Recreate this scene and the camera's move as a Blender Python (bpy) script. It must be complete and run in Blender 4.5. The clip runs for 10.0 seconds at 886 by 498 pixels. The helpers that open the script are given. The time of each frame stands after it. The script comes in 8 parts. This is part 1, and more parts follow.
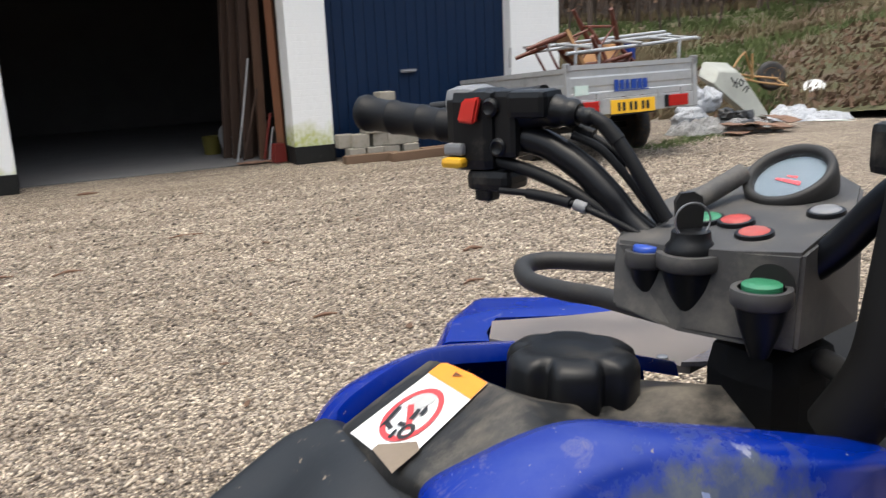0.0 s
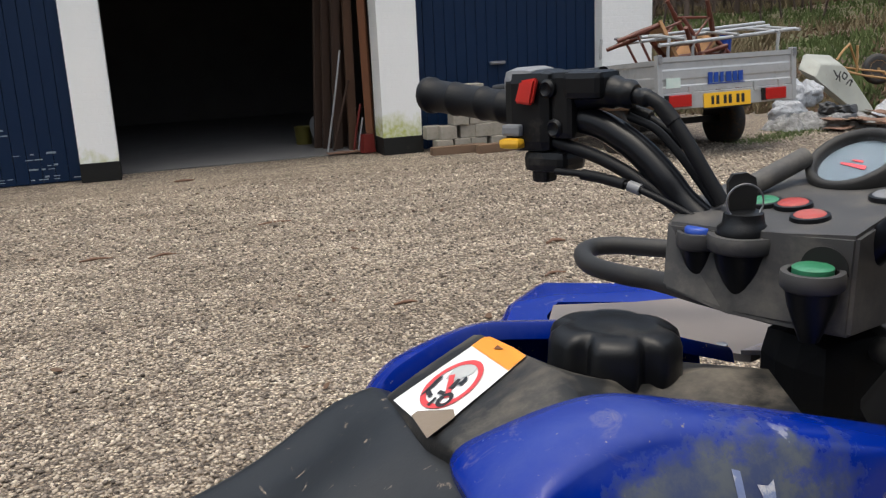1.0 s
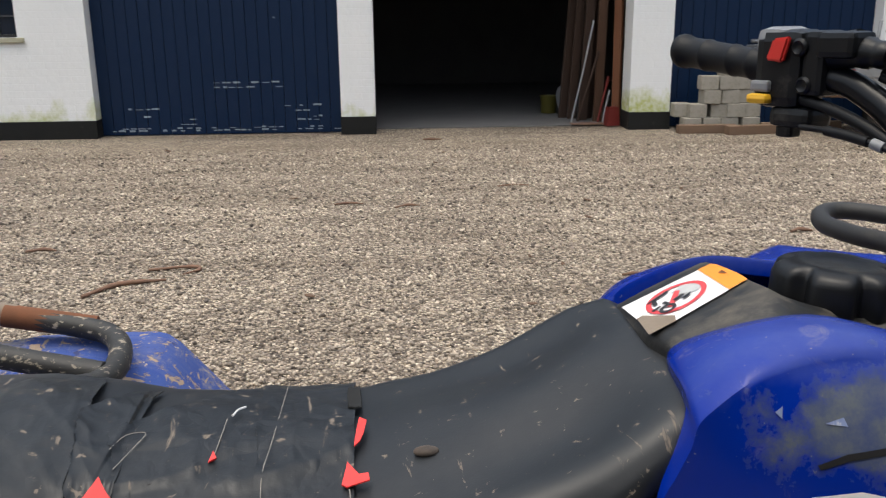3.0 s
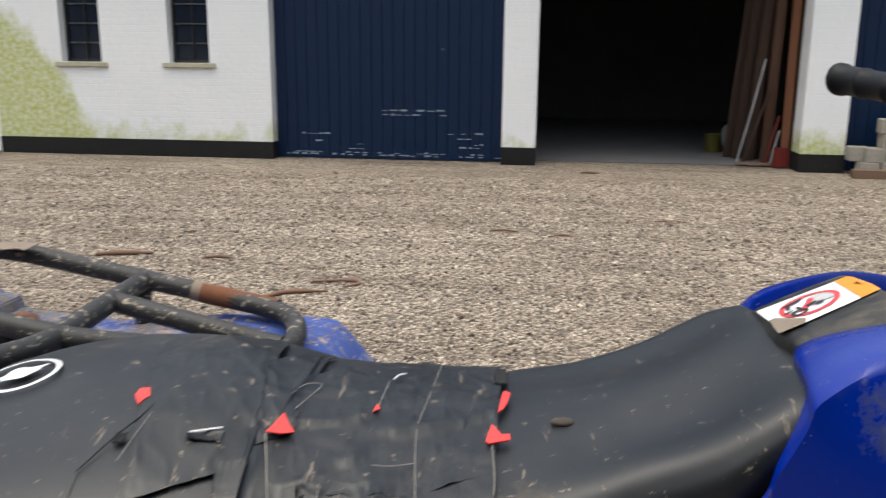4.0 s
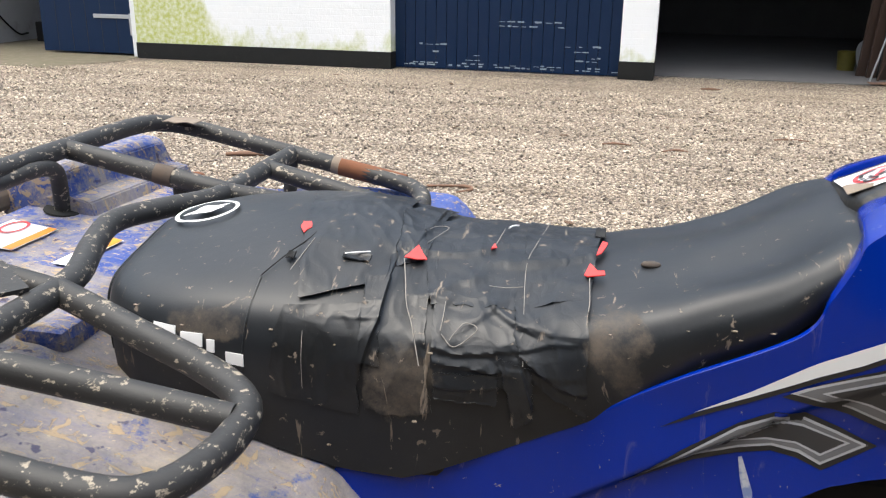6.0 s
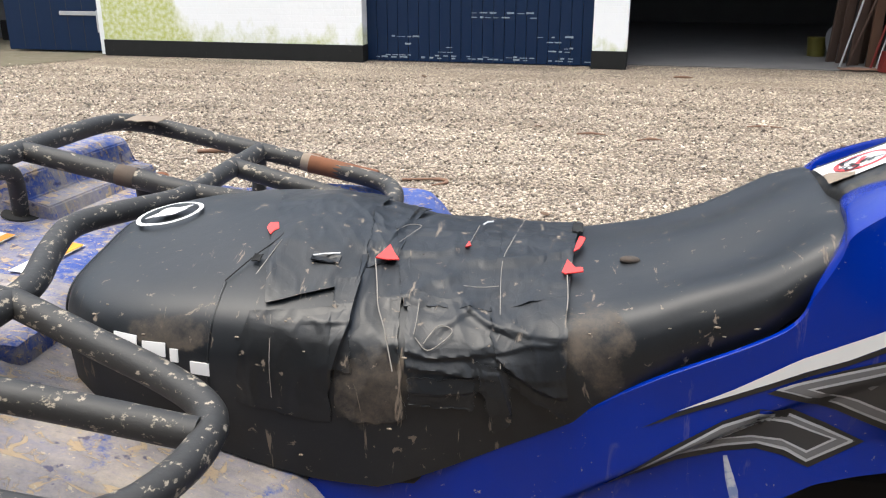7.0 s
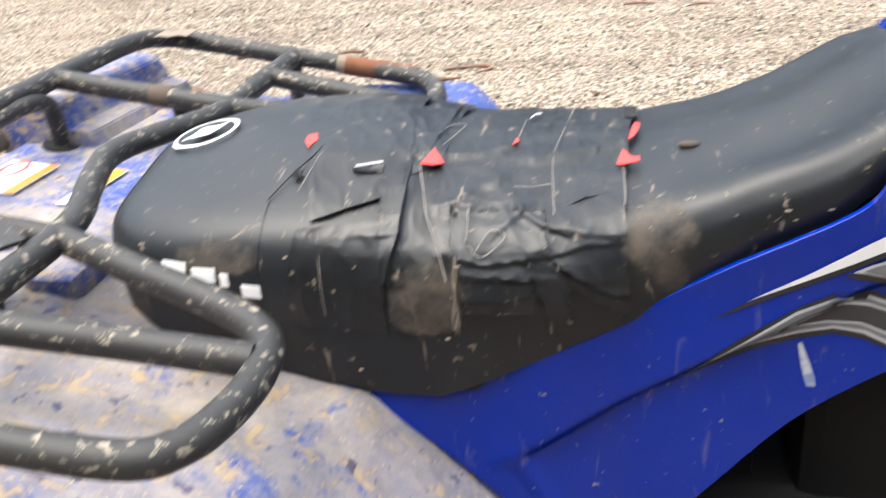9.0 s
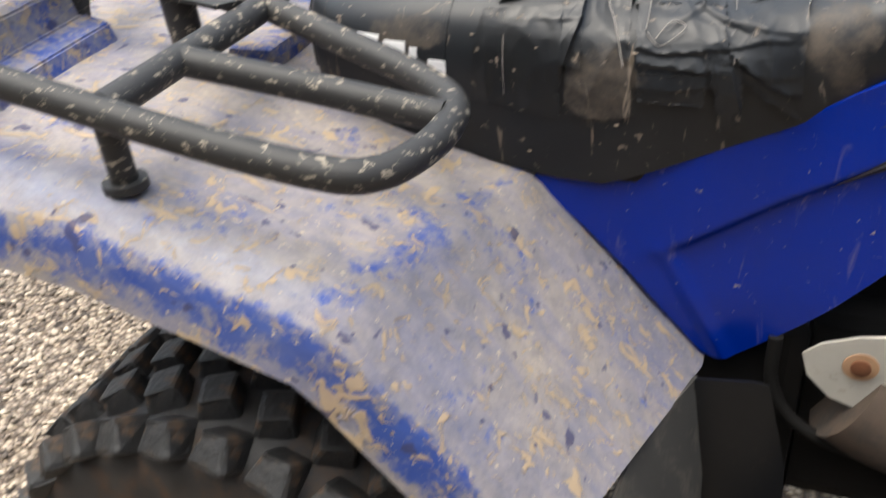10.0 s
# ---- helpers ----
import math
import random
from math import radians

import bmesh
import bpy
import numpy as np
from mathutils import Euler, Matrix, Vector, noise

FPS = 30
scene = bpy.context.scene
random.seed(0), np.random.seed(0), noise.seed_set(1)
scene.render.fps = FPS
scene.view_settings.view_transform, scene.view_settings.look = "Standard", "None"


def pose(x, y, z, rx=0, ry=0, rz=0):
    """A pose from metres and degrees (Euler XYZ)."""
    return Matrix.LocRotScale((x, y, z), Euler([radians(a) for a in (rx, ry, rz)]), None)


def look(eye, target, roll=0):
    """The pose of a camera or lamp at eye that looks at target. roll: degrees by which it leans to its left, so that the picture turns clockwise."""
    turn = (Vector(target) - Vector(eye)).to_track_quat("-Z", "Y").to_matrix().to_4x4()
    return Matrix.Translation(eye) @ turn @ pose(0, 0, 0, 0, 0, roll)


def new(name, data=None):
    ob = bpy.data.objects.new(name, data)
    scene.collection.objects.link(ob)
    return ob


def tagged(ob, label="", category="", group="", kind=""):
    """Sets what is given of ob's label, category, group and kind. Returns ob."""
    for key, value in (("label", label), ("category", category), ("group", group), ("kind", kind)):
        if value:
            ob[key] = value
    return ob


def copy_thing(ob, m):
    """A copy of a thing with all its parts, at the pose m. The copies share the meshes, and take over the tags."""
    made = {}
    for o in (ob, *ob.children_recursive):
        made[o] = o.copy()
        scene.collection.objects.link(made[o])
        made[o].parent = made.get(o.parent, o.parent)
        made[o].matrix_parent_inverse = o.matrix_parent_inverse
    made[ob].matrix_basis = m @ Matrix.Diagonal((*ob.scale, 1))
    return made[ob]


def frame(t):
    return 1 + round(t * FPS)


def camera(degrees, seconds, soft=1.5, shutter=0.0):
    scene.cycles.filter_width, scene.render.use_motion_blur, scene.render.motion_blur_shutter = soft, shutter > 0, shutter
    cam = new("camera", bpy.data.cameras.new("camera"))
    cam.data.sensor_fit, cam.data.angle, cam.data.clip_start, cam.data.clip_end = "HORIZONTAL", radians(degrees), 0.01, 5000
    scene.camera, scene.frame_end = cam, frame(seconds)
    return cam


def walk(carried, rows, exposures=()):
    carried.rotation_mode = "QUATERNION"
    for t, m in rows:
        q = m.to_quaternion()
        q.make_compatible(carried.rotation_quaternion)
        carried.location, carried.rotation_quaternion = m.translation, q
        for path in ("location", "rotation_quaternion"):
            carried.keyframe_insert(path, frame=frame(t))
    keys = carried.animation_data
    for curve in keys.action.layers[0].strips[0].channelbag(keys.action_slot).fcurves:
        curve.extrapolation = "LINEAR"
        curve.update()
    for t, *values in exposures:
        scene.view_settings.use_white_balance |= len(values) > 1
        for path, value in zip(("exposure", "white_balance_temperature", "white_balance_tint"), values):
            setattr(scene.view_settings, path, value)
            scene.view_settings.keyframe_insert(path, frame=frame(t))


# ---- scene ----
cam = camera(54.2, 10.0, soft=1.15, shutter=0.4)
PATH = [
    (0, (0.202, 0.532, 1.194), (1.015, 2.296, 0.716), -2.6),
    (0.5, (0.22, 0.514, 1.183), (0.886, 2.331, 0.677), -3.0),
    (1, (0.223, 0.507, 1.183), (0.847, 2.344, 0.699), -2.7),
    (1.5, (0.207, 0.481, 1.171), (0.732, 2.35, 0.692), -1.3),
    (2, (0.187, 0.452, 1.164), (0.566, 2.339, 0.621), -1.6),
    (2.2, (0.174, 0.439, 1.163), (0.463, 2.339, 0.611), -1.4),
    (3.3, (0.191, 0.387, 1.167), (0.222, 2.323, 0.665), -0.2),
    (3.5, (0.191, 0.372, 1.163), (0.149, 2.314, 0.687), 0.1),
    (4, (0.19, 0.316, 1.154), (-0.056, 2.248, 0.698), 0.5),
    (4.5, (0.188, 0.23, 1.142), (-0.308, 2.104, 0.652), 0.8),
    (5, (0.213, 0.158, 1.134), (-0.392, 1.987, 0.597), 2.0),
    (5.2, (0.223, 0.153, 1.129), (-0.332, 1.984, 0.547), 1.6),
    (6.3, (0.207, 0.195, 1.138), (-0.254, 2.031, 0.494), 1.2),
    (6.5, (0.214, 0.207, 1.127), (-0.23, 2.048, 0.483), 1.8),
    (7, (0.207, 0.202, 1.133), (-0.222, 2.042, 0.476), -0.1),
    (7.5, (0.207, 0.203, 1.133), (-0.225, 2.041, 0.473), 0.3),
    (8, (0.212, 0.218, 1.138), (-0.225, 2.055, 0.479), 0.1),
    (8.5, (0.237, 0.295, 1.165), (-0.111, 2.106, 0.393), -6.5),
    (9, (0.203, 0.236, 1.133), (-0.334, 1.946, 0.246), -6.2),
    (9.5, (0.2, 0.202, 1.114), (-0.489, 1.792, 0.116), -5.0),
    (10, (0.186, 0.136, 1.088), (-0.576, 1.624, -0.009), -5.4),
]
walk(cam, [(t, look(eye, aim, roll)) for t, eye, aim, roll in PATH],
     exposures=[(0.0, 0.60, 6100, 4), (0.7, 0.32, 6100, 4), (1.5, 0.20, 6100, 4), (4.0, 0.42, 6080, 4), (4.6, 0.58, 6050, 4), (5.2, 1.05, 6020, 4), (6.5, 1.08, 6000, 4), (8.3, 1.05, 6000, 4), (9.0, 1.55, 6050, 4), (9.5, 1.75, 6100, 4), (10.0, 1.10, 6100, 4)])

# ---- light: bright overcast day ----
world = bpy.data.worlds.new("overcast_sky")
scene.world = world
world.use_nodes = True
wn = world.node_tree.nodes
sky = wn.new("ShaderNodeTexSky")
sky.sky_type = "NISHITA"
sky.sun_disc = False
sky.sun_elevation, sky.sun_rotation = radians(78), radians(230)
sky.air_density, sky.dust_density, sky.ozone_density = 1.0, 10.0, 1.0
wn["Background"].inputs["Strength"].default_value = 0.15
world.node_tree.links.new(sky.outputs["Color"], wn["Background"].inputs["Color"])
sun_data = bpy.data.lights.new("sun", "SUN")
sun_data.energy, sun_data.angle, sun_data.color = 1.0, radians(140), (1.0, 0.97, 0.93)
sun = new("sun", sun_data)
sun.matrix_world = look((-0.98, -0.82, 6.0), (0, 0, 0))


# ---- materials ----
def nodes_of(name):
    m = bpy.data.materials.new(name)
    m.use_nodes = True
    t = m.node_tree
    return m, t, t.nodes["Principled BSDF"], t.nodes, t.links


def coords(t, scale=(1, 1, 1)):
    tc, mp = t.nodes.new("ShaderNodeTexCoord"), t.nodes.new("ShaderNodeMapping")
    mp.inputs["Scale"].default_value = scale
    t.links.new(tc.outputs["Object"], mp.inputs["Vector"])
    return mp.outputs["Vector"]


def noise_of(t, vec, scale, detail=4.0, rough=0.55, distort=0.0):
    n = t.nodes.new("ShaderNodeTexNoise")
    n.inputs["Scale"].default_value, n.inputs["Detail"].default_value = scale, detail
    n.inputs["Roughness"].default_value, n.inputs["Distortion"].default_value = rough, distort
    t.links.new(vec, n.inputs["Vector"])
    return n.outputs["Fac"]


def ramp_of(t, fac, a, b, ca=(0, 0, 0), cb=(1, 1, 1)):
    r = t.nodes.new("ShaderNodeValToRGB")
    r.color_ramp.elements[0].position, r.color_ramp.elements[1].position = a, b
    r.color_ramp.elements[0].color, r.color_ramp.elements[1].color = (*ca, 1), (*cb, 1)
    t.links.new(fac, r.inputs["Fac"])
    return r.outputs["Color"]


def mix_of(t, fac, a, b, mode="MIX"):
    m = t.nodes.new("ShaderNodeMix")
    m.data_type, m.blend_type = "RGBA", mode
    for sock, v in ((m.inputs["Factor"], fac), (m.inputs["A"], a), (m.inputs["B"], b)):
        if isinstance(v, (int, float)):
            sock.default_value = v
        elif isinstance(v, tuple):
            sock.default_value = (*v, 1)
        else:
            t.links.new(v, sock)
    return m.outputs["Result"]


def math_of(t, op, a, b=0.0):
    m = t.nodes.new("ShaderNodeMath")
    m.operation = op
    for sock, v in zip(m.inputs, (a, b)):
        if isinstance(v, (int, float)):
            sock.default_value = v
        else:
            t.links.new(v, sock)
    return m.outputs[0]


def bump_of(t, bsdf, height, strength=0.3, dist=0.01):
    b = t.nodes.new("ShaderNodeBump")
    b.inputs["Strength"].default_value, b.inputs["Distance"].default_value = strength, dist
    t.links.new(height, b.inputs["Height"])
    t.links.new(b.outputs["Normal"], bsdf.inputs["Normal"])


def simple(name, c1, c2=None, rough=0.5, metal=0.0, scale=30.0, dirt=None, dirt_at=(0.55, 0.75), dirt_scale=12.0, bump=0.15, bump_scale=None, bdist=0.002, coat=0.0, stretch=(1, 1, 1), spec=0.5):
    """Two tones of one paint, with dirt on part of it and fine relief."""
    m, t, p, n, l = nodes_of(name)
    vec = coords(t, stretch)
    c2 = c2 or tuple(0.75 * v for v in c1)
    col = mix_of(t, noise_of(t, vec, scale), c1, c2)
    p.inputs["Roughness"].default_value, p.inputs["Metallic"].default_value = rough, metal
    p.inputs["Specular IOR Level"].default_value = spec
    if dirt:
        f = ramp_of(t, noise_of(t, vec, dirt_scale, 8, 0.68), *dirt_at)
        col = mix_of(t, f, col, dirt)
        r = t.nodes.new("ShaderNodeMapRange")
        r.inputs["To Min"].default_value, r.inputs["To Max"].default_value = rough, 0.9
        l.new(f, r.inputs["Value"])
        l.new(r.outputs["Result"], p.inputs["Roughness"])
    l.new(col, p.inputs["Base Color"])
    p.inputs["Coat Weight"].default_value = coat
    if bump:
        bump_of(t, p, noise_of(t, vec, bump_scale or scale * 4, 6), bump, bdist)
    return m


M = {}
M["rack_paint"] = simple("rack_paint", (0.014, 0.0138, 0.0135), (0.027, 0.026, 0.0245), 0.58, scale=25, dirt=(0.30, 0.26, 0.20), dirt_at=(0.575, 0.62), dirt_scale=150, stretch=(0.6, 0.6, 1), bump=0.25, bump_scale=180)
M["black_plastic"] = simple("black_plastic", (0.0045, 0.0050, 0.0062), (0.0085, 0.009, 0.0102), 0.36, spec=0.28, dirt=(0.12, 0.108, 0.09), dirt_at=(0.58, 0.92), dirt_scale=16, bump=0.2, bump_scale=500, bdist=0.0006)
M["grey_plastic"] = simple("grey_plastic", (0.040, 0.0395, 0.041), (0.066, 0.064, 0.063), 0.55, dirt=(0.17, 0.155, 0.135), dirt_at=(0.47, 0.74), dirt_scale=14, bump=0.2, bump_scale=500, bdist=0.0006)
M["rubber"] = simple("rubber", (0.010, 0.010, 0.0105), (0.018, 0.018, 0.018), 0.6, dirt=(0.075, 0.046, 0.028), dirt_at=(0.50, 0.66), dirt_scale=24, bump=0.4)
M["tread"] = simple("tread", (0.013, 0.013, 0.0135), (0.030, 0.030, 0.030), 0.55, scale=60, dirt=(0.11, 0.070, 0.042), dirt_at=(0.54, 0.66), dirt_scale=38, bump=0.6, bump_scale=120, bdist=0.004)
M["steel"] = simple("steel", (0.45, 0.45, 0.46), (0.3, 0.3, 0.31), 0.4, 0.9, bump=0.1)
M["galvanised"] = simple("galvanised", (0.50, 0.51, 0.52), (0.40, 0.41, 0.42), 0.5, 0.6, scale=18, dirt=(0.28, 0.27, 0.25), dirt_at=(0.55, 0.85), dirt_scale=5)
M["rust"] = simple("rust", (0.20, 0.075, 0.03), (0.11, 0.045, 0.02), 0.85, 0.1, scale=60)
M["white_paint"] = simple("white_paint", (0.78, 0.79, 0.78), (0.68, 0.69, 0.68), 0.45, scale=20, dirt=(0.40, 0.32, 0.24), dirt_at=(0.66, 0.85))
M["red_plastic"] = simple("red_plastic", (0.62, 0.030, 0.022), (0.5, 0.03, 0.02), 0.4, bump=0.05)
M["yellow_plastic"] = simple("yellow_plastic", (0.75, 0.42, 0.02), (0.65, 0.36, 0.02), 0.4, bump=0.05)
M["orange_print"] = simple("orange_print", (0.85, 0.30, 0.02), (0.8, 0.27, 0.02), 0.4, bump=0.03)
M["white_print"] = simple("white_print", (0.80, 0.80, 0.80), (0.72, 0.71, 0.70), 0.4, bump=0.03, dirt=(0.45, 0.36, 0.28), dirt_at=(0.62, 0.8), dirt_scale=40)
M["red_print"] = simple("red_print", (0.65, 0.05, 0.06), (0.6, 0.06, 0.06), 0.4, bump=0.03)
M["black_print"] = simple("black_print", (0.012, 0.012, 0.013), (0.02, 0.02, 0.02), 0.4, bump=0.03)
M["pale_grey"] = simple("pale_grey", (0.50, 0.51, 0.50), (0.38, 0.39, 0.39), 0.6, scale=60, bump=0.1)
M["grey_print"] = simple("grey_print", (0.17, 0.17, 0.175), (0.13, 0.13, 0.135), 0.35, scale=120, bump=0.03)
M["silver_print"] = simple("silver_print", (0.50, 0.51, 0.53), (0.42, 0.43, 0.45), 0.35, bump=0.03)
M["green_button"] = simple("green_button", (0.03, 0.19, 0.085), (0.06, 0.23, 0.13), 0.35, bump=0.03)
M["blue_button"] = simple("blue_button", (0.03, 0.08, 0.42), (0.03, 0.07, 0.36), 0.3, bump=0.03)
M["grey_button"] = simple("grey_button", (0.22, 0.23, 0.24), (0.18, 0.18, 0.19), 0.4, bump=0.03)
M["concrete"] = simple("concrete", (0.34, 0.31, 0.26), (0.25, 0.235, 0.20), 0.9, scale=25, dirt=(0.22, 0.20, 0.15), dirt_at=(0.5, 0.8), bump=0.4)
M["timber"] = simple("timber", (0.19, 0.075, 0.032), (0.12, 0.048, 0.022), 0.75, scale=14, stretch=(1, 1, 0.08), bump=0.3)
M["old_timber"] = simple("old_timber", (0.19, 0.12, 0.075), (0.11, 0.07, 0.045), 0.85, scale=14, stretch=(0.1, 1, 1), bump=0.4)
M["chair_wood"] = simple("chair_wood", (0.13, 0.034, 0.018), (0.085, 0.024, 0.014), 0.4, scale=20, bump=0.1)
M["woven"] = simple("woven", (0.42, 0.24, 0.11), (0.34, 0.19, 0.09), 0.8, scale=90, bump=0.4)
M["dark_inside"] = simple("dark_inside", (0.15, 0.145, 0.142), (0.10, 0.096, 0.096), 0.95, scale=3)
M["yellow_plate"] = simple("yellow_plate", (0.80, 0.46, 0.02), (0.76, 0.43, 0.02), 0.4, bump=0.02)
M["tail_red"] = simple("tail_red", (0.40, 0.015, 0.012), (0.34, 0.012, 0.01), 0.2, bump=0.02, coat=0.5)


M["dust"] = simple("dust", (0.24, 0.195, 0.15), (0.17, 0.135, 0.10), 0.9, scale=40, bump=0.3)
M["brown_dirt"] = simple("brown_dirt", (0.105, 0.075, 0.052), (0.055, 0.042, 0.034), 0.85, scale=30, dirt=(0.03, 0.03, 0.03), dirt_at=(0.5, 0.75), dirt_scale=25, bump=0.3)
M["red_tag"] = simple("red_tag", (0.80, 0.050, 0.045), (0.72, 0.04, 0.035), 0.5, bump=0.05)
M["thread"] = simple("thread", (0.30, 0.28, 0.25), (0.2, 0.18, 0.16), 0.9, bump=0)
M["dark_print"] = simple("dark_print", (0.022, 0.022, 0.024), (0.045, 0.045, 0.047), 0.35, scale=25, bump=0.03)
# near-black for gaps, holes and hollows, their inner shade put into the colour
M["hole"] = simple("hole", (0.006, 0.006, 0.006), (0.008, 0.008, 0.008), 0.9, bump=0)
M["flap_dirt"] = simple("flap_dirt", (0.05, 0.048, 0.043), (0.022, 0.021, 0.020), 0.85, scale=9, dirt=(0.13, 0.115, 0.09), dirt_at=(0.5, 0.8), dirt_scale=22)
# near-black engine tone, with the deep shade below the bodywork put into it
M["engine_black"] = simple("engine_black", (0.005, 0.005, 0.005), (0.011, 0.010, 0.009), 0.7, scale=12, spec=0.25)
M["gloss_black"] = simple("gloss_black", (0.003, 0.0035, 0.005), (0.0065, 0.007, 0.009), 0.28, spec=0.25, scale=12, bump=0.05)
M["dull_black"] = simple("dull_black", (0.016, 0.016, 0.017), (0.026, 0.025, 0.024), 0.6, scale=12, dirt=(0.10, 0.088, 0.07), dirt_at=(0.52, 0.95), dirt_scale=9, bump=0.15, bump_scale=300, bdist=0.001)
M["scrape"] = simple("scrape", (0.24, 0.29, 0.42), (0.10, 0.14, 0.33), 0.6, scale=60, dirt=(0.45, 0.46, 0.50), dirt_at=(0.5, 0.6), dirt_scale=70)
M["shield_paint"] = simple("shield_paint", (0.50, 0.48, 0.42), (0.40, 0.385, 0.34), 0.55, scale=20, dirt=(0.20, 0.11, 0.055), dirt_at=(0.60, 0.75), dirt_scale=14)
M["dull_red"] = simple("dull_red", (0.16, 0.018, 0.014), (0.12, 0.015, 0.012), 0.5)
M["dusty_cover"] = simple("dusty_cover", (0.010, 0.0105, 0.011), (0.019, 0.0188, 0.0185), 0.45, scale=9, spec=0.35, dirt=(0.17, 0.148, 0.118), dirt_at=(0.50, 0.72), dirt_scale=16, stretch=(0.5, 1, 1), bump=0.3, bump_scale=90)
M["rust_stain"] = simple("rust_stain", (0.33, 0.17, 0.08), (0.45, 0.30, 0.18), 0.8, scale=60)
M["red_button"] = simple("red_button", (0.42, 0.055, 0.045), (0.36, 0.05, 0.04), 0.35, bump=0.03, dirt=(0.3, 0.2, 0.17), dirt_at=(0.55, 0.9))
M["dial_face"] = simple("dial_face", (0.10, 0.125, 0.145), (0.16, 0.185, 0.205), 0.5, scale=30, bump=0.0)
M["rubber_grip"] = simple("rubber_grip", (0.0045, 0.005, 0.0065), (0.009, 0.0095, 0.011), 0.5, spec=0.22, bump=0.2, bump_scale=400, bdist=0.0008)
M["dusty_grey"] = simple("dusty_grey", (0.22, 0.19, 0.17), (0.16, 0.145, 0.15), 0.75, scale=8, dirt=(0.03, 0.04, 0.16), dirt_at=(0.66, 0.8), dirt_scale=8)


def glass_material():
    m, t, p, n, l = nodes_of("clear_glass")
    p.inputs["Base Color"].default_value = (0.9, 0.95, 1.0, 1)
    p.inputs["Roughness"].default_value, p.inputs["Transmission Weight"].default_value, p.inputs["IOR"].default_value = 0.05, 1.0, 1.1
    return m


M["clear_glass"] = glass_material()


def wall_material():
    m, t, p, n, l = nodes_of("whitewashed_brick")
    vec = coords(t)
    col = mix_of(t, noise_of(t, vec, 1.6, 6), (0.84, 0.84, 0.83), (0.76, 0.77, 0.76))
    sep = t.nodes.new("ShaderNodeSeparateXYZ")
    l.new(vec, sep.inputs[0])
    # algae grows up from the plinth in ragged patches, more to the left
    edge = math_of(t, "ADD", math_of(t, "MULTIPLY", noise_of(t, coords(t, (1.6, 1, 0.9)), 2.4, 8, 0.66), 2.3), math_of(t, "MULTIPLY", math_of(t, "SUBTRACT", sep.outputs["Z"], 0.02), -2.4))
    left = math_of(t, "MULTIPLY", math_of(t, "SUBTRACT", -4.55, sep.outputs["X"]), 3.2)
    edge = math_of(t, "ADD", edge, math_of(t, "MINIMUM", math_of(t, "MAXIMUM", left, 0.0), 2.9))
    edge = math_of(t, "ADD", edge, math_of(t, "MULTIPLY", math_of(t, "GREATER_THAN", sep.outputs["X"], 2.0), 0.25))
    f = ramp_of(t, edge, 0.45, 1.35)
    speck = ramp_of(t, noise_of(t, vec, 22, 6), 0.35, 0.62)
    f = math_of(t, "MULTIPLY", f, math_of(t, "ADD", math_of(t, "MULTIPLY", speck, 0.5), 0.5))
    col = mix_of(t, f, col, (0.43, 0.46, 0.13))
    l.new(col, p.inputs["Base Color"])
    p.inputs["Roughness"].default_value = 0.9
    brick = t.nodes.new("ShaderNodeTexBrick")
    brick.inputs["Scale"].default_value = 1.0
    brick.inputs["Brick Width"].default_value, brick.inputs["Row Height"].default_value = 0.24, 0.067
    brick.inputs["Mortar Size"].default_value, brick.inputs["Mortar Smooth"].default_value = 0.007, 1.0
    brick.inputs["Color1"].default_value = brick.inputs["Color2"].default_value = (1, 1, 1, 1)
    brick.inputs["Mortar"].default_value = (0, 0, 0, 1)
    rot = t.nodes.new("ShaderNodeCombineXYZ")
    l.new(math_of(t, "ADD", sep.outputs["X"], sep.outputs["Y"]), rot.inputs[0])
    l.new(sep.outputs["Z"], rot.inputs[1])
    l.new(rot.outputs[0], brick.inputs["Vector"])
    h = math_of(t, "ADD", math_of(t, "MULTIPLY", brick.outputs["Color"], 0.16), noise_of(t, vec, 17, 6, 0.6))
    bump_of(t, p, h, 0.5, 0.008)
    return m


def door_material(name, c1, c2):
    """Blue painted boards, faded, with the paint worn off in bands near the foot."""
    m, t, p, n, l = nodes_of(name)
    vec = coords(t)
    col = mix_of(t, noise_of(t, coords(t, (14, 1, 0.6)), 1.0, 4), c1, c2)
    sep = t.nodes.new("ShaderNodeSeparateXYZ")
    l.new(vec, sep.inputs[0])
    l.new(col, p.inputs["Base Color"])
    p.inputs["Roughness"].default_value = 0.5
    p.inputs["Specular IOR Level"].default_value = 0.3
    bump_of(t, p, noise_of(t, vec, 60, 4), 0.12, 0.002)
    return m


